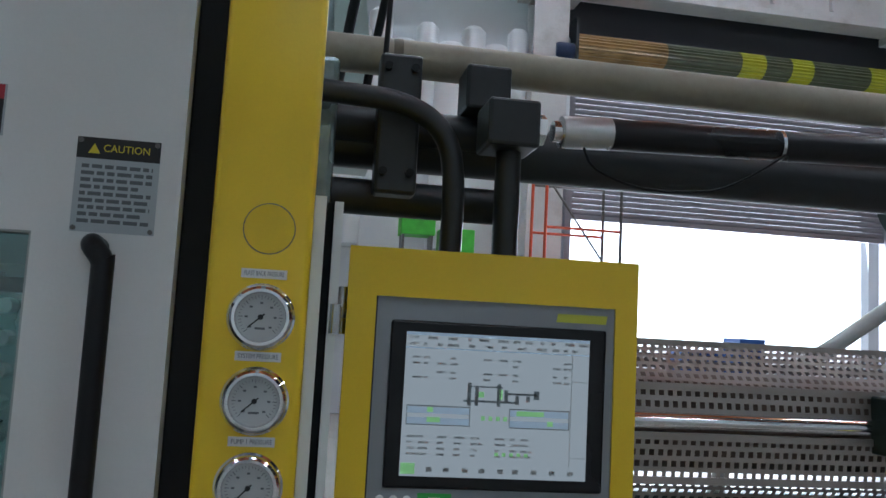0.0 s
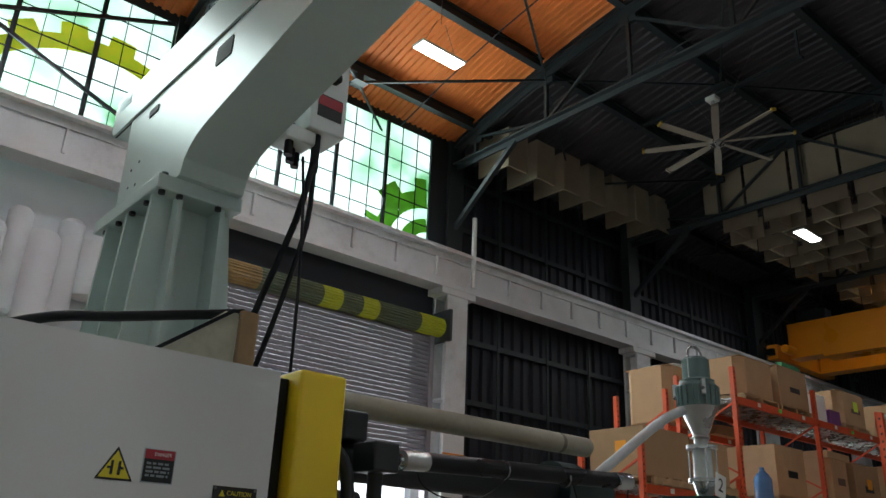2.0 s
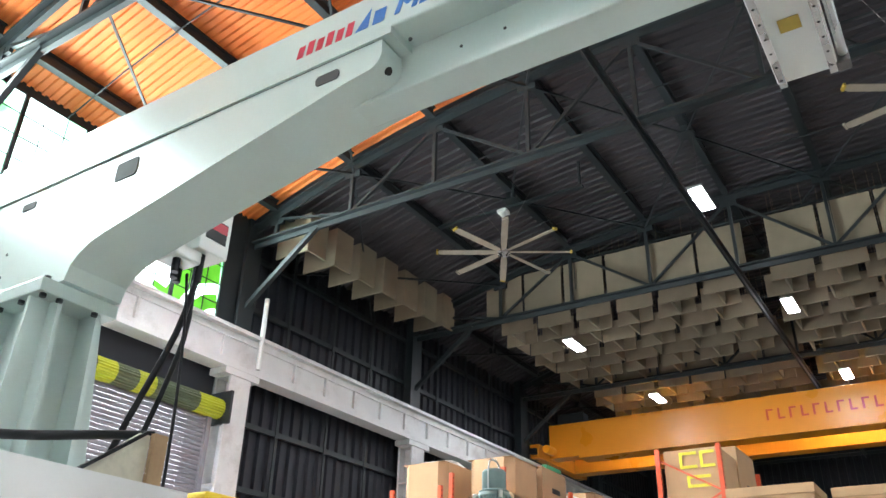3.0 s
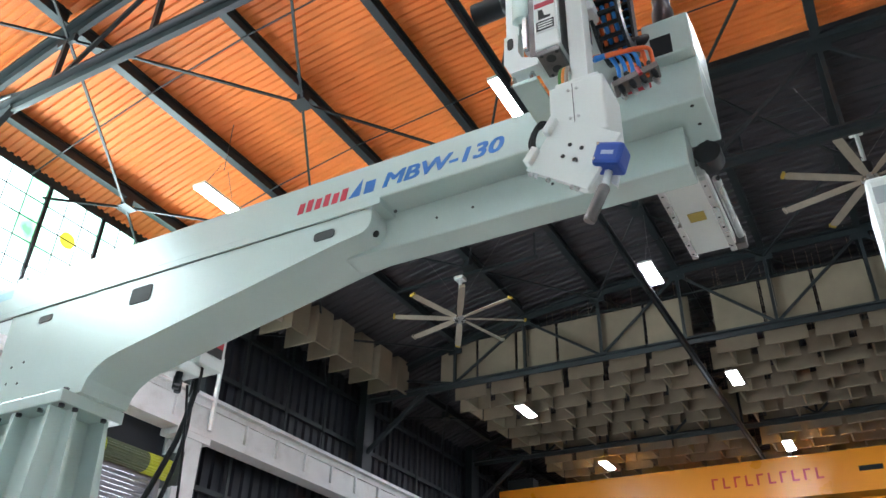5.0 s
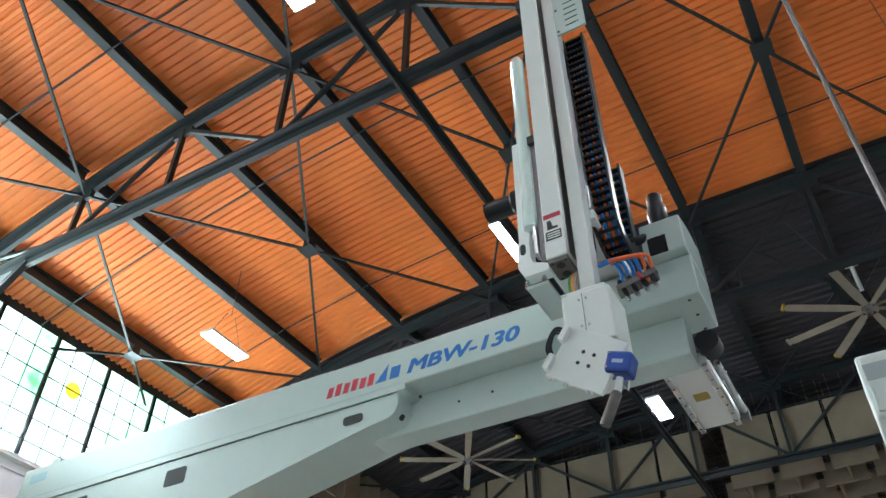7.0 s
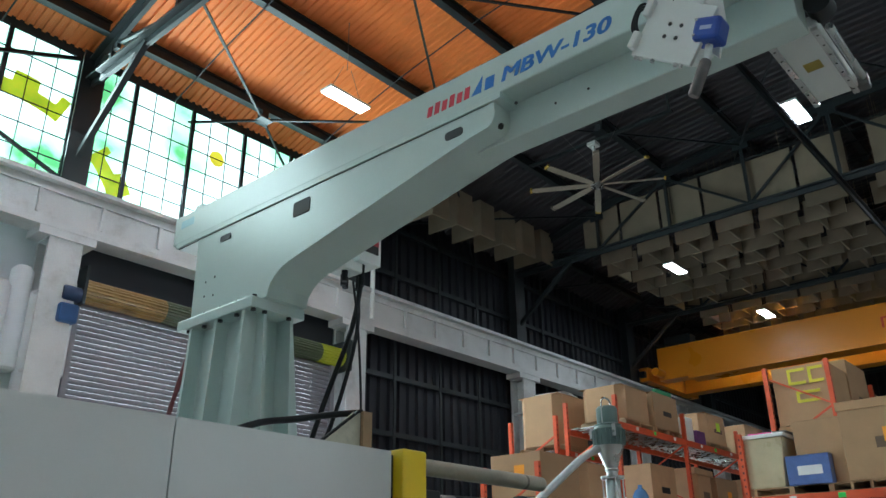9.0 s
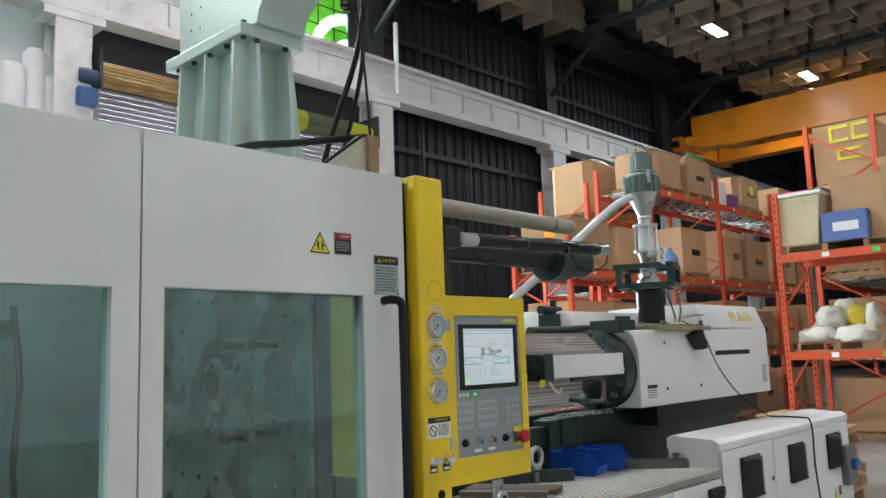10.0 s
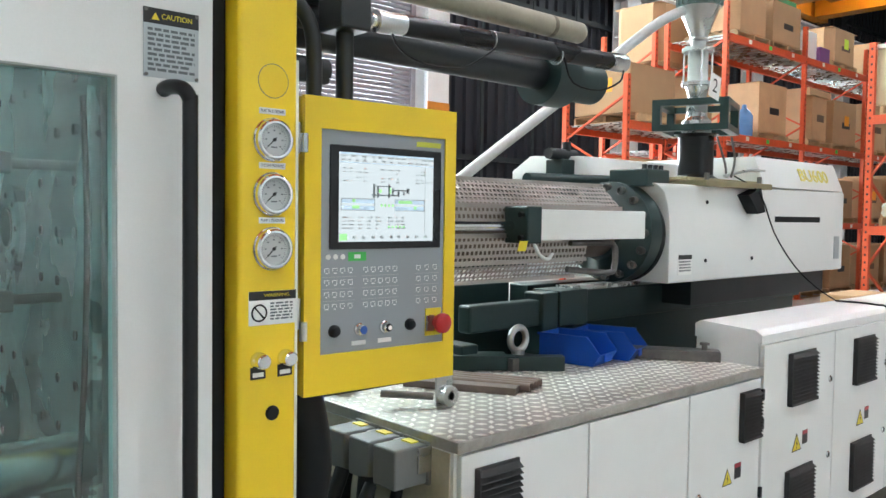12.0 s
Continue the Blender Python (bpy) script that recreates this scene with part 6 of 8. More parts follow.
for pts, r in (([(0.03, 0.48, 2.92), (0.0, 0.5, 2.7), (-0.06, 0.58, 2.4), (-0.10, 0.66, 2.12)], 0.011),
               ([(0.06, 0.53, 2.92), (0.05, 0.52, 2.7), (0.0, 0.56, 2.4), (-0.04, 0.66, 2.12)], 0.009),
               ([(0.0, 0.50, 2.92), (0.0, 0.46, 2.7), (-0.01, 0.42, 2.4), (-0.02, 0.40, 2.06)], 0.005)):
    part("cable", tube(pts, r, 8), BLACK, jb, "black cable", smooth=60)
# vertical arm, carried well in front of the beam by its carriage
carriage = part("carriage", box(-0.585, -0.08, -1.40, -1.17, 3.45, 3.49, bevel=0.006), PALE_WHITE, robot, "off-white carriage plate on the beam")
part("carriage_back", box(-0.555, -0.50, -1.37, -1.185, 3.49, 3.93, bevel=0.006), PALE_WHITE, carriage)
part("carriage_side", prism([(-0.50, 3.49), (-0.50, 3.80), (-0.42, 3.80), (-0.20, 3.56), (-0.20, 3.49)], -1.205, -1.19, "XZ"), PALE_WHITE, carriage)
part("end_hood", prism([(-0.35, 3.427), (-0.35, 3.565), (-0.22, 3.60), (-0.09, 3.60), (-0.09, 3.427)], -1.605, -1.47, "XZ", bevel=0.006), PALE, carriage, "pale bent sheet hood")
# notch is a black block, its shade painted rather than cut out
part("hood_notch", box(-0.352, -0.30, -1.55, -1.49, 3.43, 3.50), BLACK, carriage)
part("servo_motor", lathe([(0.026, 3.60), (0.034, 3.61), (0.034, 3.75), (0.028, 3.77), (0.028, 3.81)], (-0.20, -1.515, 0), 18), BLACK_GLOSS, carriage, "black servo motor", smooth=40)
sm = part("servo_motor", lathe([(0.044, 0.0), (0.047, 0.012), (0.047, 0.085), (0.038, 0.095), (0.038, 0.20)], (0, 0, 0), 20, "Y"), BLACK_GLOSS, carriage, "black servo motor", smooth=40)
sm.matrix_basis = Matrix.Translation((-0.40, -1.15, 3.83))
part("gearbox", box(-0.46, -0.35, -1.19, -1.15, 3.775, 3.885, bevel=0.006), DARK_STEEL, carriage)
part("cable_bundle", tube([(-0.40, -1.42, 3.47), (-0.36, -1.47, 3.50), (-0.30, -1.49, 3.56), (-0.22, -1.50, 3.60)], 0.016, 8), BLACK, carriage, "black cable bundle", smooth=60)

post = part("arm_housing", box(-0.66, -0.565, -1.325, -1.257, 3.285, 4.735, bevel=0.005), PALE_WHITE, robot, "tall off-white arm housing")
eb = part("end_block", box(-0.657, -0.568, -1.322, -1.26, 3.268, 3.285, bevel=0.003), DARK_STEEL, post, "dark bearing block")
for x, y, r in ((-0.635, -1.292, 0.013), (-0.593, -1.292, 0.013), (-0.652, -1.272, 0.005), (-0.652, -1.314, 0.005), (-0.575, -1.272, 0.005)):
    part("bore", rod((x, y, 3.2665), (x, y, 3.269), r, 14), SLOT, eb)
part("edge_groove", box(-0.645, -0.58, -1.3275, -1.3255, 3.30, 4.72), DARK_STEEL, post)
part("top_bracket", box(-0.65, -0.60, -1.257, -1.235, 4.62, 4.68, bevel=0.003), CHARCOAL, post)
stk = part("danger_sticker", box(-0.6615, -0.66, -1.318, -1.262, 3.345, 3.455), PAPER, post, "red, white and black danger sticker")
part("header", box(-0.6622, -0.6615, -1.318, -1.262, 3.437, 3.455), SIGN_RED, stk)
part("field", box(-0.6622, -0.6615, -1.315, -1.265, 3.350, 3.384), SIGN_BLACK, stk)
part("symbol", prism([(-1.272, 3.392), (-1.306, 3.392), (-1.306, 3.400), (-1.29, 3.402), (-1.284, 3.428), (-1.272, 3.428)], -0.6622, -0.6615, "YZ"), SIGN_BLACK, stk)
for k in range(3):
    part("small_print", box(-0.6628, -0.6622, -1.311, -1.27, 3.356 + k * 0.009, 3.360 + k * 0.009), PAPER, stk)

rail = part("guide_channel", box(-0.600, -0.585, -1.190, -1.150, 3.43, 3.90, bevel=0.003), PALE_WHITE, robot, "pale guide channel with a dark rail")
part("dark_rail", box(-0.605, -0.585, -1.250, -1.222, 3.33, 3.88), DARK_STEEL, rail)
part("rail_block", box(-0.62, -0.58, -1.252, -1.216, 3.85, 3.89, bevel=0.003), CHARCOAL, rail)
part("rail_edge", box(-0.612, -0.585, -1.217, -1.205, 3.36, 3.87), STEEL, rail)
foot = part("guide_foot", prism([(-1.245, 3.29), (-1.245, 3.315), (-1.20, 3.335), (-1.19, 3.36), (-1.19, 3.43), (-1.15, 3.43), (-1.147, 3.33), (-1.165, 3.29)], -0.612, -0.57, "YZ"), PALE_WHITE, robot, "off-white slotted foot")
part("slot", prism(arc(-1.168, 3.41, 0.009, 0, 180) + arc(-1.168, 3.385, 0.009, 180, 360), -0.6135, -0.612, "YZ"), SLOT, foot)
for y in (-1.165, -1.22):
    part("foot_screw", lathe([(0.009, 3.262), (0.009, 3.28), (0.006, 3.28), (0.006, 3.29)], (-0.59, y, 0), 10), STEEL, foot)
part("foot_plate", box(-0.60, -0.42, -1.235, -1.165, 3.25, 3.262, bevel=0.002), PALE, foot)
part("gas_spring", lathe([(0.012, 3.47), (0.026, 3.485), (0.026, 4.35), (0.018, 4.375)], (-0.595, -1.197, 0), 20), PALE, robot, "pale balance cylinder", smooth=35)

tubep = part("arm_tube", box(-0.632, -0.575, -1.383, -1.338, 3.13, 4.66, bevel=0.003), PALE_WHITE, robot, "slim square arm tube")
part("tube_rail", box(-0.575, -0.555, -1.38, -1.345, 3.32, 4.60), STEEL, tubep, "steel guide rail")
part("rail_carriage", box(-0.58, -0.54, -1.392, -1.34, 3.50, 3.60, bevel=0.003), STEEL, tubep)
part("cover_plate", box(-0.642, -0.634, -1.50, -1.385, 4.34, 4.68, bevel=0.002), PALE, tubep, "pale slotted end cover")
for k in range(7):
    part("cover_slit", box(-0.6428, -0.642, -1.475, -1.425, 4.375 + k * 0.036, 4.381 + k * 0.036), SLOT, tubep)
for z in (4.36, 4.50, 4.66):
    part("cover_screw", rod((-0.6435, -1.395, z), (-0.642, -1.395, z), 0.005, 8), BLACK, tubep)

# drag chain with a U bend towards the beam, air hoses inside
CHX, CHY = -0.535, -1.418
AIR_BLUE = mat("blue_air_hose", (0.02, 0.20, 0.62), 0.35, bump=0.0)
AIR_ORANGE = mat("orange_air_hose", (0.75, 0.14, 0.03), 0.35, bump=0.0)
chain = part("cable_chain", box(CHX + 0.020, CHX + 0.024, CHY - 0.03, CHY + 0.03, 3.50, 4.42), BLACK, robot, "black cable drag chain with blue and orange hoses")
link = finish("chain_link", box(-0.02, 0.02, -0.034, 0.034, -0.0055, 0.0055, bevel=0.002), BLACK)
chain_side = finish("chain_side", box(-0.022, 0.022, -0.004, 0.004, -0.018, 0.018), CHARCOAL)
for k in range(44):
    if k < 26:
        m_ = Matrix.Translation((CHX, CHY, 3.505 + (25 - k) * 0.036))
    elif k < 34:
        a = (k - 25) * math.pi / 9
        m_ = Matrix.Translation((CHX + 0.085 - 0.085 * math.cos(a), CHY, 3.500 - 0.085 * math.sin(a))) @ Matrix.Rotation(-a, 4, "Y")
    else:
        m_ = Matrix.Translation((CHX + 0.17, CHY, 3.505 + (k - 34) * 0.036))
    piece("chain_link", link, chain, m_)
    piece("chain_side", chain_side, chain, m_ @ Matrix.Translation((0, -0.037, 0)))
    piece("chain_side", chain_side, chain, m_ @ Matrix.Translation((0, 0.037, 0)))
for k in range(4):
    y = CHY + 0.022 - k * 0.0145
    part("air_hose", tube([(CHX, y, 4.40), (CHX, y, 4.0), (CHX, y, 3.52), (CHX + 0.025, y, 3.44), (CHX + 0.085, y, 3.415), (CHX + 0.145, y, 3.44), (CHX + 0.17, y, 3.52), (CHX + 0.17, y, 3.83)], 0.0062, 7), AIR_ORANGE if k % 2 == 0 else AIR_BLUE, chain, smooth=60)

# pneumatic manifold beside the tube
mani = part("valve_manifold", box(-0.022, 0.022, -0.062, 0.062, -0.010, 0.010, bevel=0.002), DARK_STEEL, robot, "small pneumatic valve manifold")
mani.matrix_basis = Matrix.Translation((-0.515, -1.473, 3.215)) @ Matrix.Rotation(radians(-18), 4, "X") @ Matrix.Rotation(radians(8), 4, "Z")
for r in range(2):
    for k in range(4):
        f_ = part("fitting", lathe([(0.005, -0.034), (0.008, -0.026), (0.008, -0.010), (0.010, -0.008), (0.010, 0.012), (0.007, 0.026)], (-0.012 + 0.024 * r, 0.045 - k * 0.03, 0), 10), BLACK if r == 0 else STEEL, mani, smooth=40)
part("fitting_red", lathe([(0.006, -0.012), (0.006, 0.014)], (-0.024, -0.012, 0), 10), SIGN_RED, mani)
part("warning_sticker", box(-0.3125, -0.311, -1.47, -1.40, 3.36, 3.39), SIGN_RED, beam, "small red sticker")
for k in range(6):
    y = -1.432 - k * 0.018
    part("air_hose", tube([(-0.575, -1.386, 3.268 + 0.006 * (k % 3)), (-0.56, -1.41, 3.285 + 0.005 * (k % 2)), (-0.545, y + 0.012, 3.295 - 0.002 * k), (-0.525, y, 3.265), (-0.52, y, 3.225 - 0.004 * k)], 0.0058, 8, 5), AIR_ORANGE if k > 3 else AIR_BLUE, robot, smooth=60)
for k, c in enumerate(((0.05, 0.25, 0.06), (0.7, 0.25, 0.04), (0.28, 0.22, 0.18))):
    part("wire", tube([(-0.64, -1.322 - 0.008 * k, 3.10), (-0.655, -1.318 - 0.008 * k, 3.15), (-0.645, -1.318 - 0.008 * k, 3.20), (-0.60, -1.325, 3.25)], 0.006, 7), mat("wire_sheath", c, 0.4), robot, smooth=60)

# gripper head with tilted plate
head = part("gripper_block", box(-0.70, -0.57, -1.438, -1.302, 2.93, 3.10, bevel=0.006), PALE_WHITE, robot, "off-white gripper mount")
part("block_cap", box(-0.69, -0.58, -1.425, -1.315, 3.10, 3.118, bevel=0.004), PALE_WHITE, head)
part("block_seam", box(-0.7008, -0.70, -1.3625, -1.361, 2.97, 3.095), SLOT, head)
for y, z in ((-1.352, 3.075), (-1.372, 3.075), (-1.352, 2.99), (-1.372, 2.99)):
    part("screw", rod((-0.703, y, z), (-0.70, y, z), 0.0035, 8), STEEL, head)
part("flip_joint", rod((-0.69, -1.37, 2.90), (-0.60, -1.37, 2.90), 0.062, 24), PALE_WHITE, head, smooth=40)
part("side_bracket", prism([(-1.43, 2.95), (-1.445, 2.86), (-1.43, 2.80), (-1.41, 2.83), (-1.40, 2.95)], -0.655, -0.645, "YZ"), PALE_WHITE, head)
plate = part("gripper_plate", box(-0.006, 0.006, -0.085, 0.085, -0.075, 0.075, bevel=0.002), PALE_WHITE, head, "tilted off-white mounting plate")
plate.matrix_basis = Matrix.Translation((-0.712, -1.356, 2.877)) @ Matrix.Rotation(radians(35), 4, "X")
for dy, dz in ((-0.016, 0.016), (0.016, 0.016), (-0.016, -0.016), (0.016, -0.016)):
    part("hole", rod((-0.0072, dy, dz), (-0.005, dy, dz), 0.0052, 12), SLOT, plate)
for dy, dz in ((0.088, 0.045), (0.088, -0.04)):
    part("lug", box(-0.022, 0.004, dy - 0.010, dy + 0.008, dz - 0.022, dz + 0.022, bevel=0.003), PALE_WHITE, plate)
for dy in (-0.06, -0.045, 0.02, 0.055, 0.07):
    part("edge_screw", rod((-0.002, dy, -0.083), (-0.002, dy, -0.074), 0.005, 8), STEEL, plate)
sensor = part("air_cylinder", box(-0.028, 0.028, -0.032, 0.032, -0.028, 0.028, bevel=0.008), mat("blue_cylinder_plastic", (0.02, 0.07, 0.36), 0.4), head, "blue plastic cylinder head")
sensor.matrix_basis = Matrix.Translation((-0.705, -1.438, 2.838)) @ Matrix.Rotation(radians(20), 4, "X")
part("badge", box(-0.0285, -0.028, -0.014, 0.014, -0.006, 0.004), mat("pale_badge_print", (0.35, 0.42, 0.6), 0.4), sensor)
for dz in (-0.018, 0.02):
    part("screw", rod((-0.030, 0.026, dz), (-0.028, 0.026, dz), 0.004, 8), STEEL, sensor)
part("rod_neck", rod((-0.70, -1.428, 2.81), (-0.70, -1.415, 2.765), 0.009, 10), PALE_WHITE, head, smooth=40)
part("rod_end", lathe([(0.012, 0.0), (0.0135, 0.006), (0.0135, 0.085), (0.010, 0.09)], (0, 0, 0), 12), DARK_STEEL, head, "dark ribbed grip", smooth=40).matrix_basis = Matrix.Translation((-0.712, -1.378, 2.688)) @ Matrix.Rotation(radians(28), 4, "X")
for k in range(3):
    part("cable_loop", tube([(-0.66, -1.305, 2.99 + 0.01 * k), (-0.69, -1.275, 3.00 + 0.008 * k), (-0.695, -1.258 + 0.006 * k, 2.96), (-0.69, -1.268 + 0.004 * k, 2.92), (-0.67, -1.30, 2.90)], 0.0035, 7, 5), BLACK, head, "thin black cable loop", smooth=60)
# kick slide under the beam end
ks = part("kick_slide", box(-0.12, 0.31, -1.545, -1.395, 3.155, 3.19, bevel=0.003), PALE_WHITE, robot, "linear slide under the beam end")
for y in (-1.541, -1.417):
    rl = part("slide_rail", box(-0.11, 0.315, y, y + 0.018, 3.143, 3.155), STEEL, ks)
    for k in range(7):
        part("rail_screw", rod((-0.08 + k * 0.06, y + 0.009, 3.1425), (-0.08 + k * 0.06, y + 0.009, 3.1435), 0.004, 8), SLOT, rl)
part("yellow_sticker", box(0.06, 0.11, -1.495, -1.445, 3.1535, 3.1555), mat("ochre_sticker", (0.4, 0.3, 0.05), 0.5), ks)
part("side_rail", rod((-0.05, -1.562, 3.18), (0.33, -1.562, 3.18), 0.012, 10), STEEL, ks, smooth=40)
part("slide_end", box(0.29, 0.33, -1.575, -1.54, 3.15, 3.20, bevel=0.004), DARK_STEEL, ks)
part("slide_motor", rod((-0.16, -1.565, 3.20), (-0.10, -1.565, 3.20), 0.038, 14), BLACK_GLOSS, ks, smooth=40)
solid("red_hose", tube([(-0.05, 1.30, 3.02), (-0.06, 1.56, 2.95), (-0.12, 1.6, 2.66), (-0.17, 1.61, 2.4), (-0.22, 1.64, 2.005)], 0.012, 8), mat("dark_red_rubber", (0.12, 0.02, 0.025), 0.5), "dark red hose running down beside the pedestal", "hose", smooth=60)
# loose things on the guard roof
shroud = thing("steel_trough", (-0.62, 0.04, 2.085), "bent steel trough with a plywood end on the guard roof", "trough")
part("plywood_end", box(0.255, 0.295, -0.012, 0.002, 0.0, 0.145), mat("raw_plywood", (0.36, 0.24, 0.13), 0.7, vary=0.2, scale=12), shroud, "raw plywood end")
TROUGH = mat("pale_cream_sheet", (0.55, 0.53, 0.42), 0.5, vary=0.25, scale=8.0, dirt=(0.25, 0.23, 0.16), dirt_amount=0.5)
part("sheet", prism([(0.05, 0.0), (0.255, 0.0), (0.255, 0.14), (0.225, 0.14)], 0.004, 0.010, "XZ"), TROUGH, shroud, "pale cream folded sheet")
part("sheet_edge", bar((0.05, 0.0, 0.004), (0.24, 0.0, 0.143), 0.012, 0.008), BLACK, shroud)
part("floor_sheet", box(0.05, 0.26, 0.010, 0.15, 0.0, 0.006), TROUGH, shroud)
solid("foam_strap", tube([(-0.84, 0.14, 2.105), (-0.72, 0.12, 2.155), (-0.6, 0.11, 2.18), (-0.45, 0.10, 2.215), (-0.35, 0.05, 2.23)], 0.011, 8), BLACK, "black foam covered tube lying along the guard", "tube", smooth=60)
solid("guard_roof", box(-2.6, -0.29, 0.03, 0.42, 2.086, 2.094), WHITE, "white top sheet of the machine guard", "machine guard")
# a white box hung on a rod beyond the arm
hb = thing("hanging_box", (0.44, -2.16, 3.045), "white steel box hung from the roof on a rod", "electrical box")
part("case", box(-0.14, 0.14, -0.215, 0.215, 0.0, 0.235, bevel=0.012), PALE_WHITE, hb)
part("lid", box(-0.15, -0.14, -0.2, 0.2, 0.02, 0.215, bevel=0.004), PALE_WHITE, hb)
part("label", box(-0.1515, -0.15, 0.05, 0.2, 0.13, 0.19), SIGN_GREY, hb)
part("rod", rod((0, -0.1, 0.235), (0, -0.1, 12.5), 0.012, 8), DARK_STEEL, hb)

# ---- painted gears on the window glass ----
def leaf_glass(name, c, k):
    m = glow(name, c, k)
    b = m.node_tree.nodes["Principled BSDF"]
    n, l = m.node_tree.nodes, m.node_tree.links
    geo = n.new("ShaderNodeNewGeometry")
    t = n.new("ShaderNodeTexNoise"); t.inputs["Scale"].default_value = 2.2; t.inputs["Detail"].default_value = 5
    l.new(geo.outputs["Position"], t.inputs["Vector"])
    r = n.new("ShaderNodeMapRange"); l.new(t.outputs["Fac"], r.inputs["Value"])
    r.inputs["From Min"].default_value, r.inputs["From Max"].default_value = 0.3, 0.7
    r.inputs["To Min"].default_value, r.inputs["To Max"].default_value = k * 0.45, k * 1.3
    l.new(r.outputs["Result"], b.inputs["Emission Strength"])
    return m
# gear paint glows on its own to stand for daylight shining through
GEAR_LIME = leaf_glass("lime_painted_glass", (0.52, 0.66, 0.02), 0.85)
GEAR_GREEN = leaf_glass("green_painted_glass", (0.10, 0.42, 0.02), 0.6)
GEAR_SUN = leaf_glass("yellow_painted_glass", (0.95, 0.85, 0.05), 0.9)
def gear_ring(cx, cz, r0, r1, teeth, x0, x1, z0, z1, depth=0.1):
    """A toothed ring, kept to the pane's rectangle."""
    bm = bmesh.new()
    n = teeth * 24
    inn, out = [], []
    for k in range(n + 1):
        a = 2 * math.pi * k / n
        ph = (k % 24) / 24
        r = r1 + (0.0 if ph < 0.45 else depth * r1)
        inn.append((cx + r0 * math.cos(a), cz + r0 * math.sin(a)))
        out.append((cx + r * math.cos(a), cz + r * math.sin(a)))
    for i in range(n):
        q = [inn[i], out[i], out[i + 1], inn[i + 1]]
        if all(x0 <= p[0] <= x1 and z0 <= p[1] <= z1 for p in q):
            bm.faces.new([bm.verts.new((p[0], 0, p[1])) for p in q])
    r = bmesh.ops.extrude_face_region(bm, geom=list(bm.faces))
    bmesh.ops.translate(bm, verts=[v for v in r["geom"] if isinstance(v, bmesh.types.BMVert)], vec=(0, -0.004, 0))
    return bm
def on_window(w, name, bm, m_, label):
    o = part(name, bm, m_, w, label)
    return o
# places relative to each window's foot
w1, w2, w3 = WINDOWS
on_window(w1, "painted_gear", gear_ring(3.75, -0.35, 1.45, 1.95, 10, -3.6, 3.63, 0.02, 3.25, 0.2), GEAR_GREEN, "dark green painted gear")
on_window(w1, "painted_gear", gear_ring(3.75, -0.35, 0.75, 1.15, 8, -3.6, 3.63, 0.02, 3.25, 0.0), GEAR_GREEN, "dark green painted gear")
on_window(w1, "painted_gear", gear_ring(-5.45, -1.1, 2.75, 3.12, 20, -3.6, 3.6, 0.02, 3.25, 0.07), GEAR_LIME, "lime painted gear rim")
on_window(w1, "painted_sun", lathe([(0.22, -0.004), (0.22, 0.0)], (-0.3, 0, 2.22), 18, "Y"), GEAR_SUN, "yellow painted disc")
on_window(w2, "painted_gear", gear_ring(2.575, -1.1, 2.75, 3.12, 20, -3.9, 3.9, 0.02, 3.25, 0.09), GEAR_LIME, "lime painted gear rim")
on_window(w3, "painted_gear", gear_ring(0.4, 4.5, 2.6, 3.1, 18, -3.9, 3.9, 0.02, 3.25, 0.09), GEAR_LIME, "lime painted gear rim")
for a, b in (((-3.7, 9.95), (4.0, 13.0)), ((-3.7, 13.0), (4.0, 9.95))):
    solid("window_brace", bar((a[0], 14.28, a[1]), (b[0], 14.28, b[1]), 0.05, 0.09), ROOF_STEEL, "dark steel wind brace before the window", "brace", "structure")

# ---- white tubes against the wall under the windows ----
rnd = random.Random(21)
TUBE_WHITE = mat("white_tube_skin", (0.70, 0.73, 0.75), 0.45, vary=0.05, scale=1.5, bump=0.02)
for k in range(15):
    x = -8.9 + k * 0.94
    top = 7.5 + rnd.uniform(-0.12, 0.12)
    r = 0.27 + 0.04 * rnd.random()
    low_end = 6.0 + rnd.uniform(-0.3, 0.4) if k > 9 and k % 2 else 3.2
    t = thing("white_tube", (x, 14.75 - r, 0), "white round tube fixed upright on the wall", "wall tube", "white tubes")
    part("shell", lathe([(r * 0.7, low_end), (r, low_end + 0.04), (r, top - 0.12), (r * 0.8, top - 0.03), (r * 0.4, top)], (0, 0, 0), 20), TUBE_WHITE, t, smooth=40)
    if k > 8:
        t2 = thing("white_tube", (x + 0.47, 14.75 - r * 0.8, 0), "slimmer white tube fixed upright on the wall", "wall tube", "white tubes")
        part("shell", lathe([(r * 0.6, 5.7), (r * 0.8, 5.75), (r * 0.8, top + 0.3), (r * 0.5, top + 0.4)], (0, 0, 0), 20), TUBE_WHITE, t2, smooth=40)

# ---- acoustic baffles ----
def board(x0, x1, y0, y1, h, z):
    """A board with two thin wires up to the deck."""
    bm = box(x0, x1, y0, y1, 0.0, h, bevel=0.006)
    for s in (0.2, 0.8):
        p = (x0 + (x1 - x0) * s, y0 + (y1 - y0) * s)
        add_rod(bm, (*p, h - 0.02), (*p, 15.39 - z), 0.006, 4)
    return finish("acoustic_baffle", bm, BAFFLE)
baf = board(-0.03, 0.03, -0.70, 0.70, 1.45, 12.7)
low = board(-0.03, 0.03, -0.62, 0.62, 0.75, 12.45)
cross = board(-0.5, 0.5, -0.03, 0.03, 0.75, 12.45)
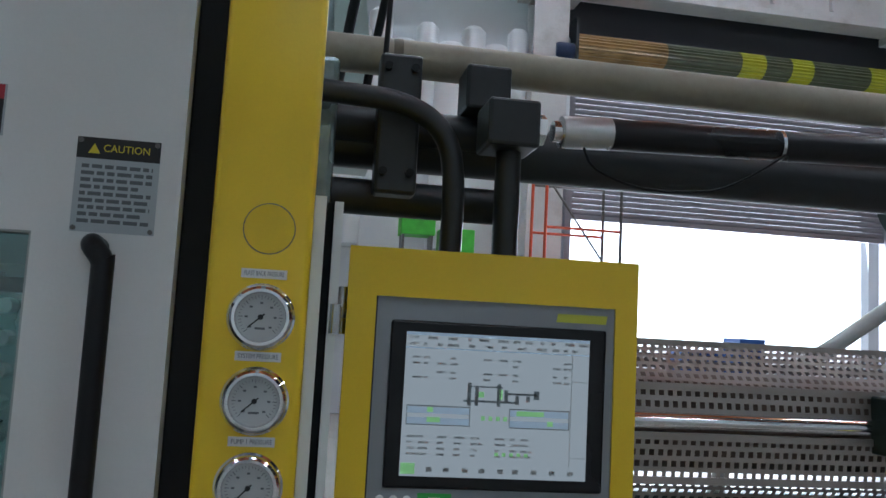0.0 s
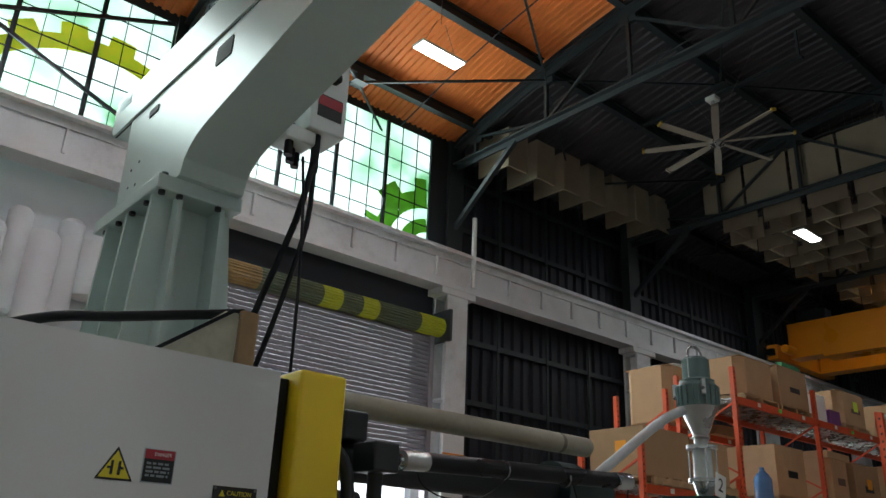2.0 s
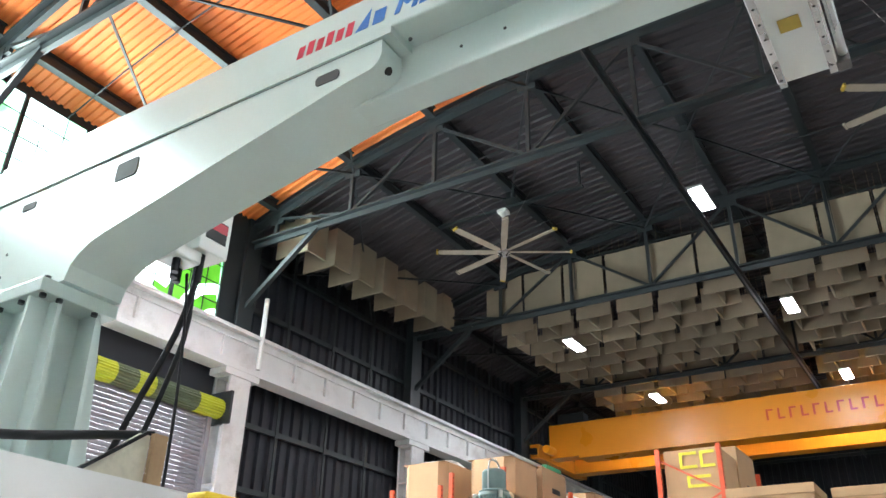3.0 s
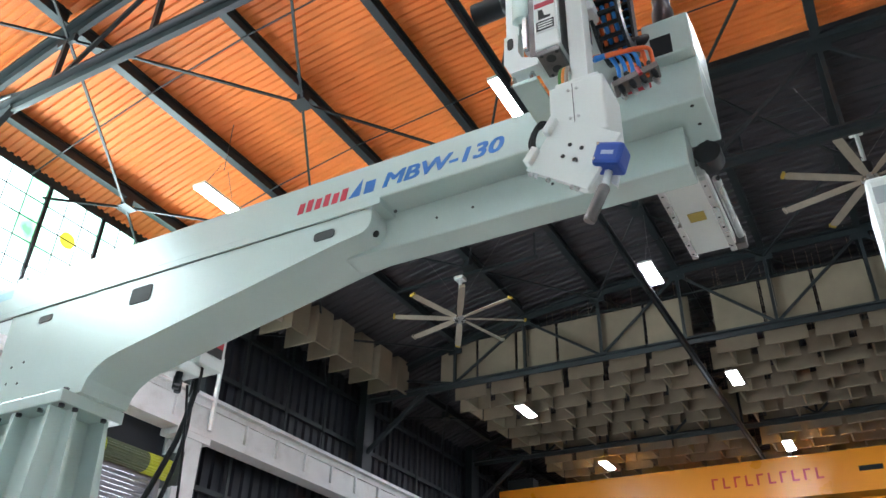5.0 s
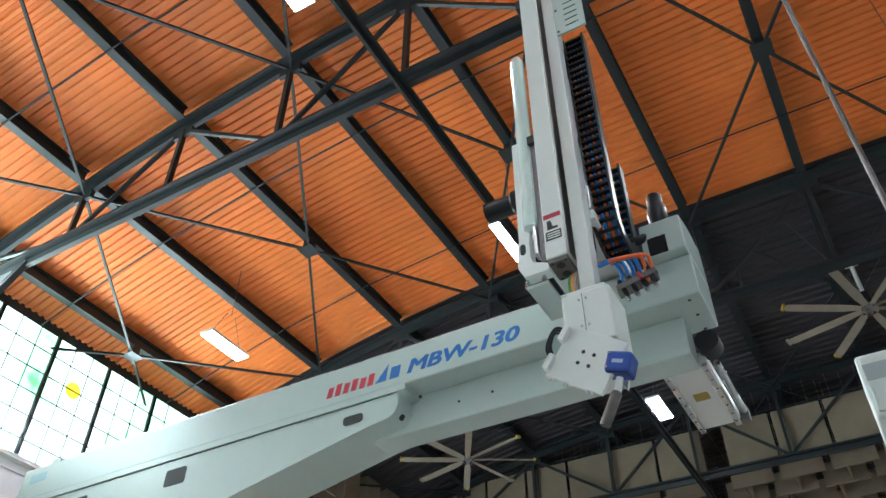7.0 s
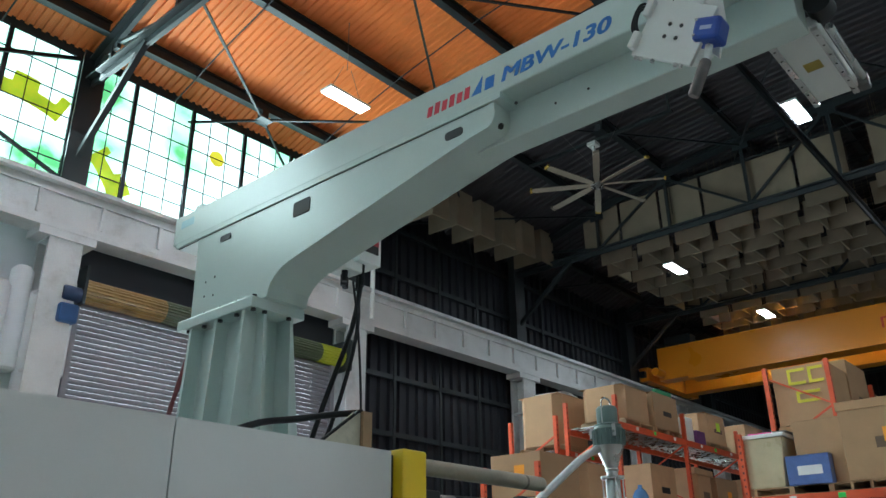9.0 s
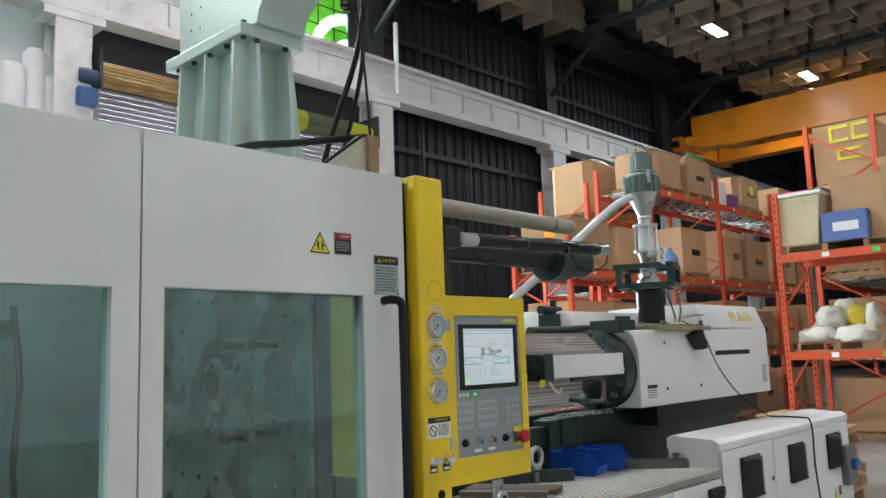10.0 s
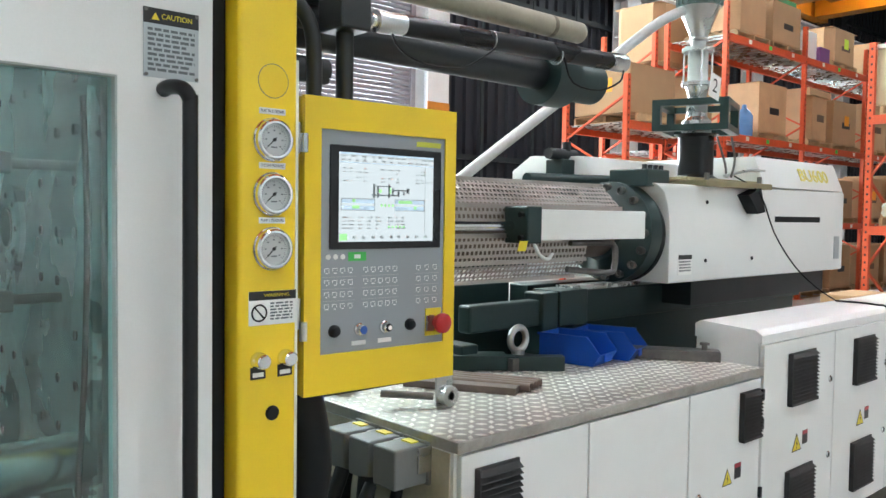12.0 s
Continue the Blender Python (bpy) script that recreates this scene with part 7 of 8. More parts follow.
def hang(mesh, x, y, z, rot=0):
    o = new("acoustic_baffle", mesh)
    o.matrix_basis = Matrix.Translation((x, y, z)) @ Matrix.Rotation(radians(rot), 4, "Z")
    return tagged(o, "tan acoustic board hung under the roof", "acoustic baffle", "acoustic baffles")
for bay, x in enumerate((21.25, 29.6, 37.95)):
    for k in range(13):
        y = 10.75 - k * 1.50 - (0.6 if k > 5 else 0)
        if y > -9:
            hang(baf, x, y, 12.7)
    if bay < 2:
        for r in range(6):
            for k in range(13):
                y = 10.75 - k * 1.45 - (0.6 if k > 5 else 0) + (0.4 if r % 2 else 0)
                if y > -8:
                    hang(low, x + 0.95 + r * 1.15, y, 12.45)
                    hang(cross, x + 0.95 + r * 1.15 + 0.55, y + 0.25, 12.45)
bm = bmesh.new()
for bay, x in enumerate((21.25, 29.6)):
    for r in range(7):
        add_box(bm, x + r * 1.15 - 0.15, x + r * 1.15 - 0.11, -9, 12, 14.15, 14.19)
        for y in range(-8, 13, 4):
            add_rod(bm, (x + r * 1.15 - 0.13, y, 13.1), (x + r * 1.15 - 0.13, y, 15.3), 0.012, 5)
tagged(solid("baffle_hangers", bm, ROOF_STEEL, "thin rods and rails that carry the baffles", "hanger", "stuff"), kind="stuff")
# row of deep boxes along the north wall
for k in range(7):
    x = 13.3 + k * 1.18
    t = thing("acoustic_box", (x, 13.35, 12.25 + 0.04 * k), "tan acoustic board box hung beside the wall", "acoustic baffle", "acoustic boxes")
    part("board", box(-0.03, 0.03, -0.62, 0.62, 0.0, 1.25, bevel=0.006), BAFFLE, t)
    part("board", box(0.03, 0.75, -0.62, -0.56, 0.0, 1.25, bevel=0.006), BAFFLE, t)
    part("hanger", rod((0, 0, 1.25), (0, 0, 3.13 - 0.04 * k), 0.012, 5), ROOF_STEEL, t)

# ---- ceiling fans ----
FAN = mat("brushed_fan_blade", (0.46, 0.41, 0.32), 0.4, metal=0.4, vary=0.12, scale=4)
FAN_TIP = mat("yellow_blade_tip", (0.55, 0.38, 0.05), 0.45)
def ceiling_fan(x, y, z, turn):
    t = thing("ceiling_fan", (x, y, z), "large eight blade industrial ceiling fan on a white rod", "ceiling fan", "ceiling fans")
    part("hub", lathe([(0.10, -0.12), (0.19, -0.08), (0.19, 0.02), (0.12, 0.08)], (0, 0, 0), 24), STEEL, t, smooth=40)
    part("motor", lathe([(0.12, 0.08), (0.14, 0.1), (0.14, 0.4), (0.06, 0.45)], (0, 0, 0), 20), CHARCOAL, t, smooth=40)
    part("rod", rod((0, 0, 0.42), (0, 0, 1.35), 0.05, 12), PALE_WHITE, t, "white down rod", smooth=40)
    part("mount", box(-0.15, 0.15, -0.15, 0.15, 1.3, 1.42, bevel=0.02), PALE_WHITE, t)
    part("support_channel", box(-0.06, 0.06, -2.6, 2.6, 1.42, 1.5), ROOF_STEEL, t)
    for yy in (-2.5, 2.5):
        part("support_hanger", box(-0.03, 0.03, yy - 0.03, yy + 0.03, 1.5, TOP - z), ROOF_STEEL, t)
    for k in range(8):
        a = turn + k * 45
        b = part("blade", prism([(0.18, -0.07), (0.6, -0.11), (1.85, -0.105), (1.95, -0.06), (1.95, 0.05), (1.85, 0.085), (0.6, 0.085), (0.18, 0.06)], -0.008, 0.008, "XY"), FAN, t)
        b.matrix_basis = Matrix.Rotation(radians(a), 4, "Z") @ Matrix.Rotation(radians(14), 4, "X")
        part("tip", box(1.93, 1.99, -0.09, 0.08, -0.03, 0.05, bevel=0.008), FAN_TIP if k % 3 != 1 else FAN, b)
    for a in (20, 140, 260):
        part("guy_wire", rod((0, 0, 0.5), (1.6 * math.cos(radians(a)), 1.6 * math.sin(radians(a)), TOP - z), 0.008, 5), DARK_STEEL, t)
ceiling_fan(16.95, 8.42, 12.72, 30)
ceiling_fan(15.2, -2.95, 12.9, 30)

# ---- overhead crane ----
crane = thing("overhead_crane", (30.5, 0, 0), "orange double web overhead travelling crane", "overhead crane")
part("girder", box(0.0, 0.75, -15.2, 13.6, 10.05, 11.5, bevel=0.02), CRANE, crane, "orange box girder")
part("second_girder", box(2.6, 3.3, -15.2, 13.6, 9.9, 11.2, bevel=0.02), CRANE, crane, "orange box girder")
part("lower_flange", box(-0.1, 0.85, -15.2, 12.2, 9.93, 10.05), CRANE, crane)
ec = part("end_carriage", box(-0.8, 4.2, 13.7, 14.15, 9.95, 10.55, bevel=0.03), CRANE, crane)
for x in (-0.45, 3.9):
    part("wheel", rod((x, 13.95, 10.1), (x, 14.3, 10.1), 0.17, 18), DARK_STEEL, ec, smooth=40)
part("buffer", box(-1.0, -0.8, 13.8, 14.05, 10.1, 10.35), BLACK, ec)
part("drive_motor", lathe([(0.16, -1.0), (0.18, -0.9), (0.18, -0.3)], (0, 13.3, 10.25), 14, "X"), CRANE, ec, smooth=40)
part("control_box", box(0.1, 0.7, 12.0, 13.2, 11.5, 11.95, bevel=0.02), CHARCOAL, crane, "dark control box")
RED_MARK = mat("red_mark_paint", (0.6, 0.05, 0.02), 0.4)
for k in range(10):
    y = 4.3 - k * 0.42
    o = [(y + 0.14, 10.55), (y + 0.14, 10.97), (y + 0.06, 10.97), (y + 0.06, 10.62), (y - 0.12, 10.62), (y - 0.12, 10.55)] if k % 2 else [(y + 0.14, 10.55), (y + 0.14, 10.97), (y - 0.12, 10.97), (y - 0.12, 10.90), (y + 0.06, 10.90), (y + 0.06, 10.55)]
    part("maker_mark", prism(o, -0.004, -0.001, "YZ"), RED_MARK, crane, "red maker's mark")
part("load_mark", box(-0.004, -0.001, -1.6, -0.8, 10.66, 10.85), BLACK, crane, "black load marking")

# ---- pallet racks ----
def upright(parent, x, y, h, w=0.075, d=0.075):
    u = bmesh.new()
    add_box(u, x - w / 2, x + w / 2, y - d / 2, y - d / 2 + 0.006, 0.0, h)
    add_box(u, x - w / 2, x - w / 2 + 0.006, y - d / 2 + 0.006, y + d / 2, 0.0, h)
    add_box(u, x + w / 2 - 0.006, x + w / 2, y - d / 2 + 0.006, y + d / 2, 0.0, h)
    o = part("upright", u, RACK, parent)
    # punched holes are thin dark plates with their inner shade put into the colour
    hb = bmesh.new()
    z = 0.15
    while z < h - 0.05:
        add_box(hb, x - 0.012, x + 0.012, y - d / 2 - 0.001, y - d / 2, z, z + 0.03)
        z += 0.1
    tagged(part("punched_holes", hb, HOLE, o), kind="stuff")
    part("foot_plate", box(x - 0.09, x + 0.09, y - 0.09, y + 0.09, 0, 0.008), RACK, o)
    return o
def pallet_rack(name_at, length, depth, levels, heights, bays, label):
    """Runs along +x from the origin, its front at y = 0. heights: one for each frame."""
    t = thing("pallet_rack", name_at, label, "pallet rack", "pallet racks")
    step = length / bays
    slat_mesh = finish("deck_slat", box(-0.035, 0.035, 0.02, depth - 0.045, -0.03, -0.008), STEEL)
    for i in range(bays + 1):
        x, h = i * step, heights[min(i, len(heights) - 1)]
        upright(t, x, 0.0, h); upright(t, x, depth, h)
        z, k = 0.3, 0
        while z < h - 0.6:
            part("frame_brace", bar((x, 0.04, z if k % 2 else z + 0.55), (x, depth - 0.04, z + 0.55 if k % 2 else z), 0.03, 0.03), RACK, t)
            z += 0.6; k += 1
    for i in range(bays):
        for z, upto in levels:
            if i < upto:
                continue
            for y in (0.0, depth):
                b = part("load_beam", box(i * step + 0.04, (i + 1) * step - 0.04, y - 0.045, y + 0.02, z - 0.12, z, bevel=0.004), RACK, t)
                if y == 0.0:
                    for s, m_ in ((0.25, PAPER), (0.5, GREEN_TAG), (0.8, PAPER)):
                        xx = i * step + s * step
                        part("tag", box(xx - 0.05, xx + 0.05, -0.049, -0.0455, z - 0.09, z - 0.02), m_, b)
            for k in range(14):
                piece("deck_slat", slat_mesh, t, Matrix.Translation((i * step + (k + 0.5) * step / 14, 0, z)))
    return t
R1 = Matrix.Translation((8.7, 5.5, 0))
pallet_rack(R1, 2.6, 1.1, [(2.9, 0), (1.45, 0)], [3.55, 3.2], 1, "orange steel pallet rack with cardboard boxes on its decks")
R1b = Matrix.Translation((11.4, 5.5, 0))
pallet_rack(R1b, 8.7, 1.1, [(4.56, 0), (2.93, 0), (1.45, 0)], [5.06, 5.12, 5.12, 5.12], 3, "long orange steel pallet rack with cardboard boxes on its decks")
R4 = Matrix.Translation((11.4, 6.85, 0))
pallet_rack(R4, 2.5, 1.1, [(4.2, 0), (2.72, 0)], [4.85, 5.25], 1, "short orange steel pallet rack with an open box on top")
R2 = Matrix.Translation((10.4, 2.85, 0)) @ Matrix.Rotation(radians(-90), 4, "Z")
pallet_rack(R2, 5.4, 1.1, [(2.9, 0), (1.45, 0)], [3.85], 2, "orange steel pallet rack beside the aisle with bins and sacks")
R3 = Matrix.Translation((12.2, 1.85, 0))
pallet_rack(R3, 5.4, 1.05, [(4.1, 0), (2.6, 0), (1.3, 0)], [5.25], 2, "tall orange pallet rack with large cardboard boxes on top")

# ---- pallets, boxes, bags ----
def pallet(m_, w=1.15, d=1.0, group="pallets"):
    t = thing("pallet", m_, "raw wooden pallet with slatted top", "pallet", group)
    for k in range(6):
        y = -d / 2 + (k + 0.5) * d / 6
        part("deck_board", box(-w / 2, w / 2, y - 0.05, y + 0.05, 0.105, 0.125), WOOD, t)
    for y in (-d / 2 + 0.05, 0, d / 2 - 0.05):
        part("bottom_board", box(-w / 2, w / 2, y - 0.045, y + 0.045, 0, 0.018), WOOD, t)
    for x in (-w / 2 + 0.02, 0, w / 2 - 0.02):
        part("stringer", box(x - 0.02, x + 0.02, -d / 2, d / 2, 0.018, 0.105), WOOD, t)
    return t
def carton(m_, w, d, h, label, tag=None, lid=False, marks=0, octagon=False, group="cardboard boxes"):
    t = thing("cardboard_box", m_, label, "cardboard box", group)
    if octagon:
        c = 0.16
        o = [(-w / 2 + c, -d / 2), (w / 2 - c, -d / 2), (w / 2, -d / 2 + c), (w / 2, d / 2 - c), (w / 2 - c, d / 2), (-w / 2 + c, d / 2), (-w / 2, d / 2 - c), (-w / 2, -d / 2 + c)]
        part("shell", prism(o, 0, h, "XY", bevel=0.01), CARD, t)
    else:
        part("shell", box(-w / 2, w / 2, -d / 2, d / 2, 0, h, bevel=0.01), CARD, t)
    if lid:
        part("lid", box(-w / 2 - 0.015, w / 2 + 0.015, -d / 2 - 0.015, d / 2 + 0.015, h - 0.12, h + 0.012, bevel=0.006), CARD, t)
    else:
        part("flap", box(-w / 2, w / 2, -d / 2, -0.01, h, h + 0.006), CARD, t)
        part("flap", box(-w / 2, w / 2, 0.01, d / 2, h, h + 0.006), CARD, t)
    if tag:
        part("sticker", box(-0.02, 0.18, -d / 2 - 0.004, -d / 2 - 0.001, h * 0.45, h * 0.45 + 0.2), tag, t)
    if marks:
        part("print", box(-w * 0.12, w * 0.22, -d / 2 - 0.0014, -d / 2 - 0.001, h * 0.38, h * 0.52), mat("carton_brown_print", (0.13, 0.08, 0.05), 0.7, bump=0.0) if marks % 2 else SIGN_BLACK, t)
    return t
def load(rack, x, z, h, w=1.1, d=0.95, tag=None, lid=False, octagon=False, marks=0, label="brown cardboard pallet box on a wooden pallet", turn=0.0):
    base = rack @ Matrix.Translation((x, 0.5, z)) @ Matrix.Rotation(radians(turn), 4, "Z")
    pallet(base)
    return carton(base @ Matrix.Translation((0, 0, 0.126)), w, d, h, label, tag, lid, marks, octagon)
load(R1, 0.66, 2.9, 0.70, 1.0, 1.15, ORANGE_TAG, turn=-90, label="tan cardboard pallet box with an orange sticker")
load(R1, 1.93, 2.9, 0.66, 1.0, 1.1, LIME_TAG, octagon=True, turn=-90, label="tan octagonal cardboard box with a lime sticker")
for k, x in enumerate((0.7, 1.9)):
    load(R1, x, 1.45, 0.8, 1.1, 0.95, ORANGE_TAG if k == 1 else None, marks=3 + k)
load(R4, 0.75, 4.2, 1.02, 1.0, 1.2, octagon=True, turn=-90, label="open tan cardboard pallet box wrapped in film")
load(R1b, 0.95, 4.56, 0.66, 1.2, 0.95, octagon=True, label="tan cardboard box with open flaps")
load(R1b, 2.2, 4.56, 0.72, 1.1, 0.95, marks=4)
load(R1b, 4.75, 4.56, 0.66, 1.25, 0.95, LIME_TAG, marks=5, octagon=True)
load(R1b, 7.1, 4.56, 0.7, 1.2, 0.95)
for k, x in enumerate((1.75, 3.65, 4.9, 6.6, 7.8)):
    load(R1b, x, 2.93, 0.86 + 0.1 * (k % 2), 1.05, 0.95, ORANGE_TAG if k == 2 else None, marks=6 + k, lid=bool(k % 2), octagon=k == 1, turn=(0, 3, -2, 0, 2)[k], label="brown printed cardboard box on a pallet")
for k, x in enumerate((0.7, 2.0, 3.6, 4.9, 6.5, 7.8)):
    load(R1b, x, 1.45, 0.75 + 0.1 * (k % 3), 1.0, 0.95, ORANGE_TAG if k % 3 == 1 else None, marks=11 + k, label="brown cardboard box on a pallet")
for k, x in enumerate((0.7, 2.0, 3.6, 4.9, 6.5, 7.8)):
    load(R1b, x, 0.0, 0.85, 1.0, 0.95, marks=21 + k, label="brown cardboard box on a pallet on the floor")
# plastic film on the open box, folded carton, small coloured cases
FILM = mat("crumpled_film", (0.62, 0.60, 0.57), 0.25, vary=0.2, scale=9, bump=0.3, fine=14)
def blob(name, m_, rx, ry, rz, material, label, category, seed, rough=0.25, group=""):
    bm = bmesh.new()
    bmesh.ops.create_icosphere(bm, subdivisions=3, radius=1.0)
    for v in bm.verts:
        n = noise.noise(v.co * 1.7 + Vector((seed, 0, 0))) + 0.5 * noise.noise(v.co * 4.1 + Vector((0, seed, 0)))
        v.co *= 1 + rough * n
        v.co = Vector((v.co.x * rx, v.co.y * ry, max(v.co.z, -0.55) * rz + 0.55 * rz))
    return solid(name, bm, material, label, category, group=group, smooth=50, at=m_)
blob("plastic_film", R4 @ Matrix.Translation((0.85, 0.5, 5.345)), 0.5, 0.45, 0.10, FILM, "crumpled clear plastic film on a cardboard box", "plastic film", 3)
solid("folded_carton", prism([(-0.5, 0.0), (0.35, 0.0), (0.5, 0.12), (0.3, 0.2), (-0.35, 0.18)], -0.4, 0.4, "XZ"), CARD, "folded brown carton on the rack deck", "cardboard", at=R4 @ Matrix.Translation((1.75, 0.2, 4.2)))
solid("white_case", box(-0.2, 0.2, -0.25, 0.25, 0, 0.55, bevel=0.02), PAPER, "white carton with a green tag", "box", at=R1b @ Matrix.Translation((3.32, 0.3, 4.56)))
solid("purple_case", box(-0.22, 0.22, -0.2, 0.2, 0, 0.3, bevel=0.02), mat("purple_carton", (0.16, 0.05, 0.2), 0.5), "purple carton beside a white one", "box", at=R1b @ Matrix.Translation((3.78, 0.2, 4.56)))
solid("green_strip", box(-0.35, 0.35, -0.05, 0.05, 0, 0.12), mat("green_board", (0.02, 0.22, 0.08), 0.5), "dark green board on a box", "board", at=R1b @ Matrix.Translation((2.35, 0.15, 5.415)))
solid("water_bottle", lathe([(0.14, 0.0), (0.15, 0.03), (0.15, 0.36), (0.1, 0.45), (0.04, 0.5), (0.04, 0.56)], (0, 0, 0), 20), mat("blue_clear_plastic", (0.12, 0.25, 0.5), 0.15), "blue plastic water bottle on the rack", "water bottle", smooth=40, at=R1b @ Matrix.Translation((0.95, 0.15, 2.93)))
# rack beside the aisle: bin, blue carton, sacks
WRAP = mat("wrapped_cream_carton", (0.55, 0.47, 0.30), 0.3, vary=0.12, scale=5, bump=0.08)
pallet(R2 @ Matrix.Translation((0.68, 0.5, 2.9)))
cb = thing("plastic_tote", R2 @ Matrix.Translation((0.30, 0.35, 3.026)), "cream plastic tote wrapped in film with a pink sheet on top", "tote")
part("shell", prism([(-0.27, 0.0), (0.27, 0.0), (0.33, 0.78), (-0.33, 0.78)], -0.3, 0.3, "XZ", bevel=0.02), WRAP, cb)
part("rim", box(-0.36, 0.36, -0.33, 0.33, 0.74, 0.80, bevel=0.01), PAPER, cb)
part("pink_sheet", box(-0.2, 0.15, -0.25, 0.2, 0.80, 0.83), mat("pink_paper", (0.85, 0.06, 0.35), 0.6), cb, "pink sheet")
part("dark_contents", box(-0.3, 0.34, -0.1, 0.3, 0.80, 0.86, bevel=0.02), DARK_STEEL, cb)
bc = carton(R2 @ Matrix.Translation((0.94, 0.26, 3.026)), 0.62, 0.5, 0.42, "blue printed carton wrapped in film", marks=0)
for o in bc.children:
    o.data = o.data.copy(); o.data.materials.clear(); o.data.materials.append(mat("blue_carton", (0.10, 0.16, 0.40), 0.35, vary=0.2, scale=6))
part("print", box(-0.15, 0.2, -0.254, -0.251, 0.14, 0.27), PAPER, bc)
load(R2, 1.2, 2.9, 0.95, 0.9, 0.6, None, label="brown carton behind the blue one")
carton(R2 @ Matrix.Translation((2.05, 0.5, 2.9)) @ Matrix.Translation((0, 0, 0.126)), 1.15, 0.95, 1.1, "tall brown carton with an orange sticker", ORANGE_TAG, True, 31)
pallet(R2 @ Matrix.Translation((2.05, 0.5, 2.9)))
pallet(R2 @ Matrix.Translation((0.72, 0.5, 1.45)))
SACK = mat("white_plastic_sack", (0.66, 0.65, 0.60), 0.35, vary=0.1, scale=6, bump=0.2, fine=18)
for k, (x, y, z, a, b, c) in enumerate(((0.42, 0.25, 1.576, 0.3, 0.3, 0.16), (0.9, 0.22, 1.576, 0.34, 0.28, 0.15), (0.55, 0.3, 1.80, 0.22, 0.22, 0.2), (0.72, 0.5, 1.85, 0.2, 0.2, 0.24), (1.12, 0.35, 1.78, 0.12, 0.12, 0.22))):
    blob("sack", R2 @ Matrix.Translation((x, y, z)), a, b, c, SACK, "full white plastic sack on a pallet", "sack", k * 3.1, 0.3, "sacks")
blob("yellow_sack", R2 @ Matrix.Translation((0.88, 0.42, 1.82)), 0.16, 0.15, 0.2, mat("yellow_plastic_sack", (0.72, 0.52, 0.05), 0.4, bump=0.2, fine=18), "yellow plastic sack among white ones", "sack", 9.0, 0.3)
load(R2, 2.05, 1.45, 1.0, 1.1, 0.95, PAPER, lid=True, marks=41, label="large brown carton with a white label")
load(R2, 3.4, 2.9, 1.0, 1.1, 0.95, ORANGE_TAG, lid=True, label="large brown carton with an orange sticker")
load(R2, 3.4, 1.45, 0.95, 1.1, 0.95)
load(R3, 0.65, 4.1, 1.0, 1.1, 0.95, label="large brown carton with yellow marks")
load(R3, 1.85, 4.1, 1.25, 1.25, 1.0, marks=51, label="very large brown carton on the top deck")
load(R3, 3.3, 4.1, 0.9, 1.1, 0.95)
for z in (2.6, 1.3, 0.0):
    for x in (0.65, 1.85, 3.3, 4.5):
        load(R3, x, z, 0.85, 1.05, 0.95, ORANGE_TAG if x in (0.65, 3.3) else None)
YELLOW_MARKER = mat("yellow_marker", (0.75, 0.68, 0.04), 0.5)
ym = thing("yellow_marks", R3 @ Matrix.Translation((0.02, 0.5, 4.28)) @ Matrix.Rotation(radians(-90), 4, "Z") @ Matrix.Translation((0, 0.06, 0)), "yellow hand marks on a carton", "marking")
for a in ((-0.2, 0.1, 0.62, 0.9), (0.15, 0.4, 0.62, 0.9), (-0.1, 0.3, 0.3, 0.5)):
    part("stroke", box(a[0], a[1], -0.003, 0.0, a[2], a[2] + 0.05), YELLOW_MARKER, ym)
    part("stroke", box(a[0], a[0] + 0.05, -0.003, 0.0, a[2] + 0.05, a[3] - 0.05), YELLOW_MARKER, ym)
    part("stroke", box(a[0], a[1], -0.003, 0.0, a[3] - 0.05, a[3]), YELLOW_MARKER, ym)
# pallets stacked beyond the cabinet, boards and a white carton on them
for k in range(6):
    pallet(Matrix.Translation((5.55 + 0.02 * (k % 2), 1.25 - 0.03 * (k % 3), 0.126 * k)) @ Matrix.Rotation(radians(2 * (k % 3)), 4, "Z"), 1.2, 1.05, "stacked pallets")
for k in range(7):
    solid("plank", box(-1.1, 1.1, -0.06, 0.06, 0, 0.03, bevel=0.003), WOOD, "raw wooden plank lying on the pallet stack", "plank", group="planks", at=Matrix.Translation((5.3, 0.85 + k * 0.125, 0.757)))
carton(Matrix.Translation((7.4, 1.7, 0.2)), 0.8, 0.6, 0.6, "white carton standing on a pallet")
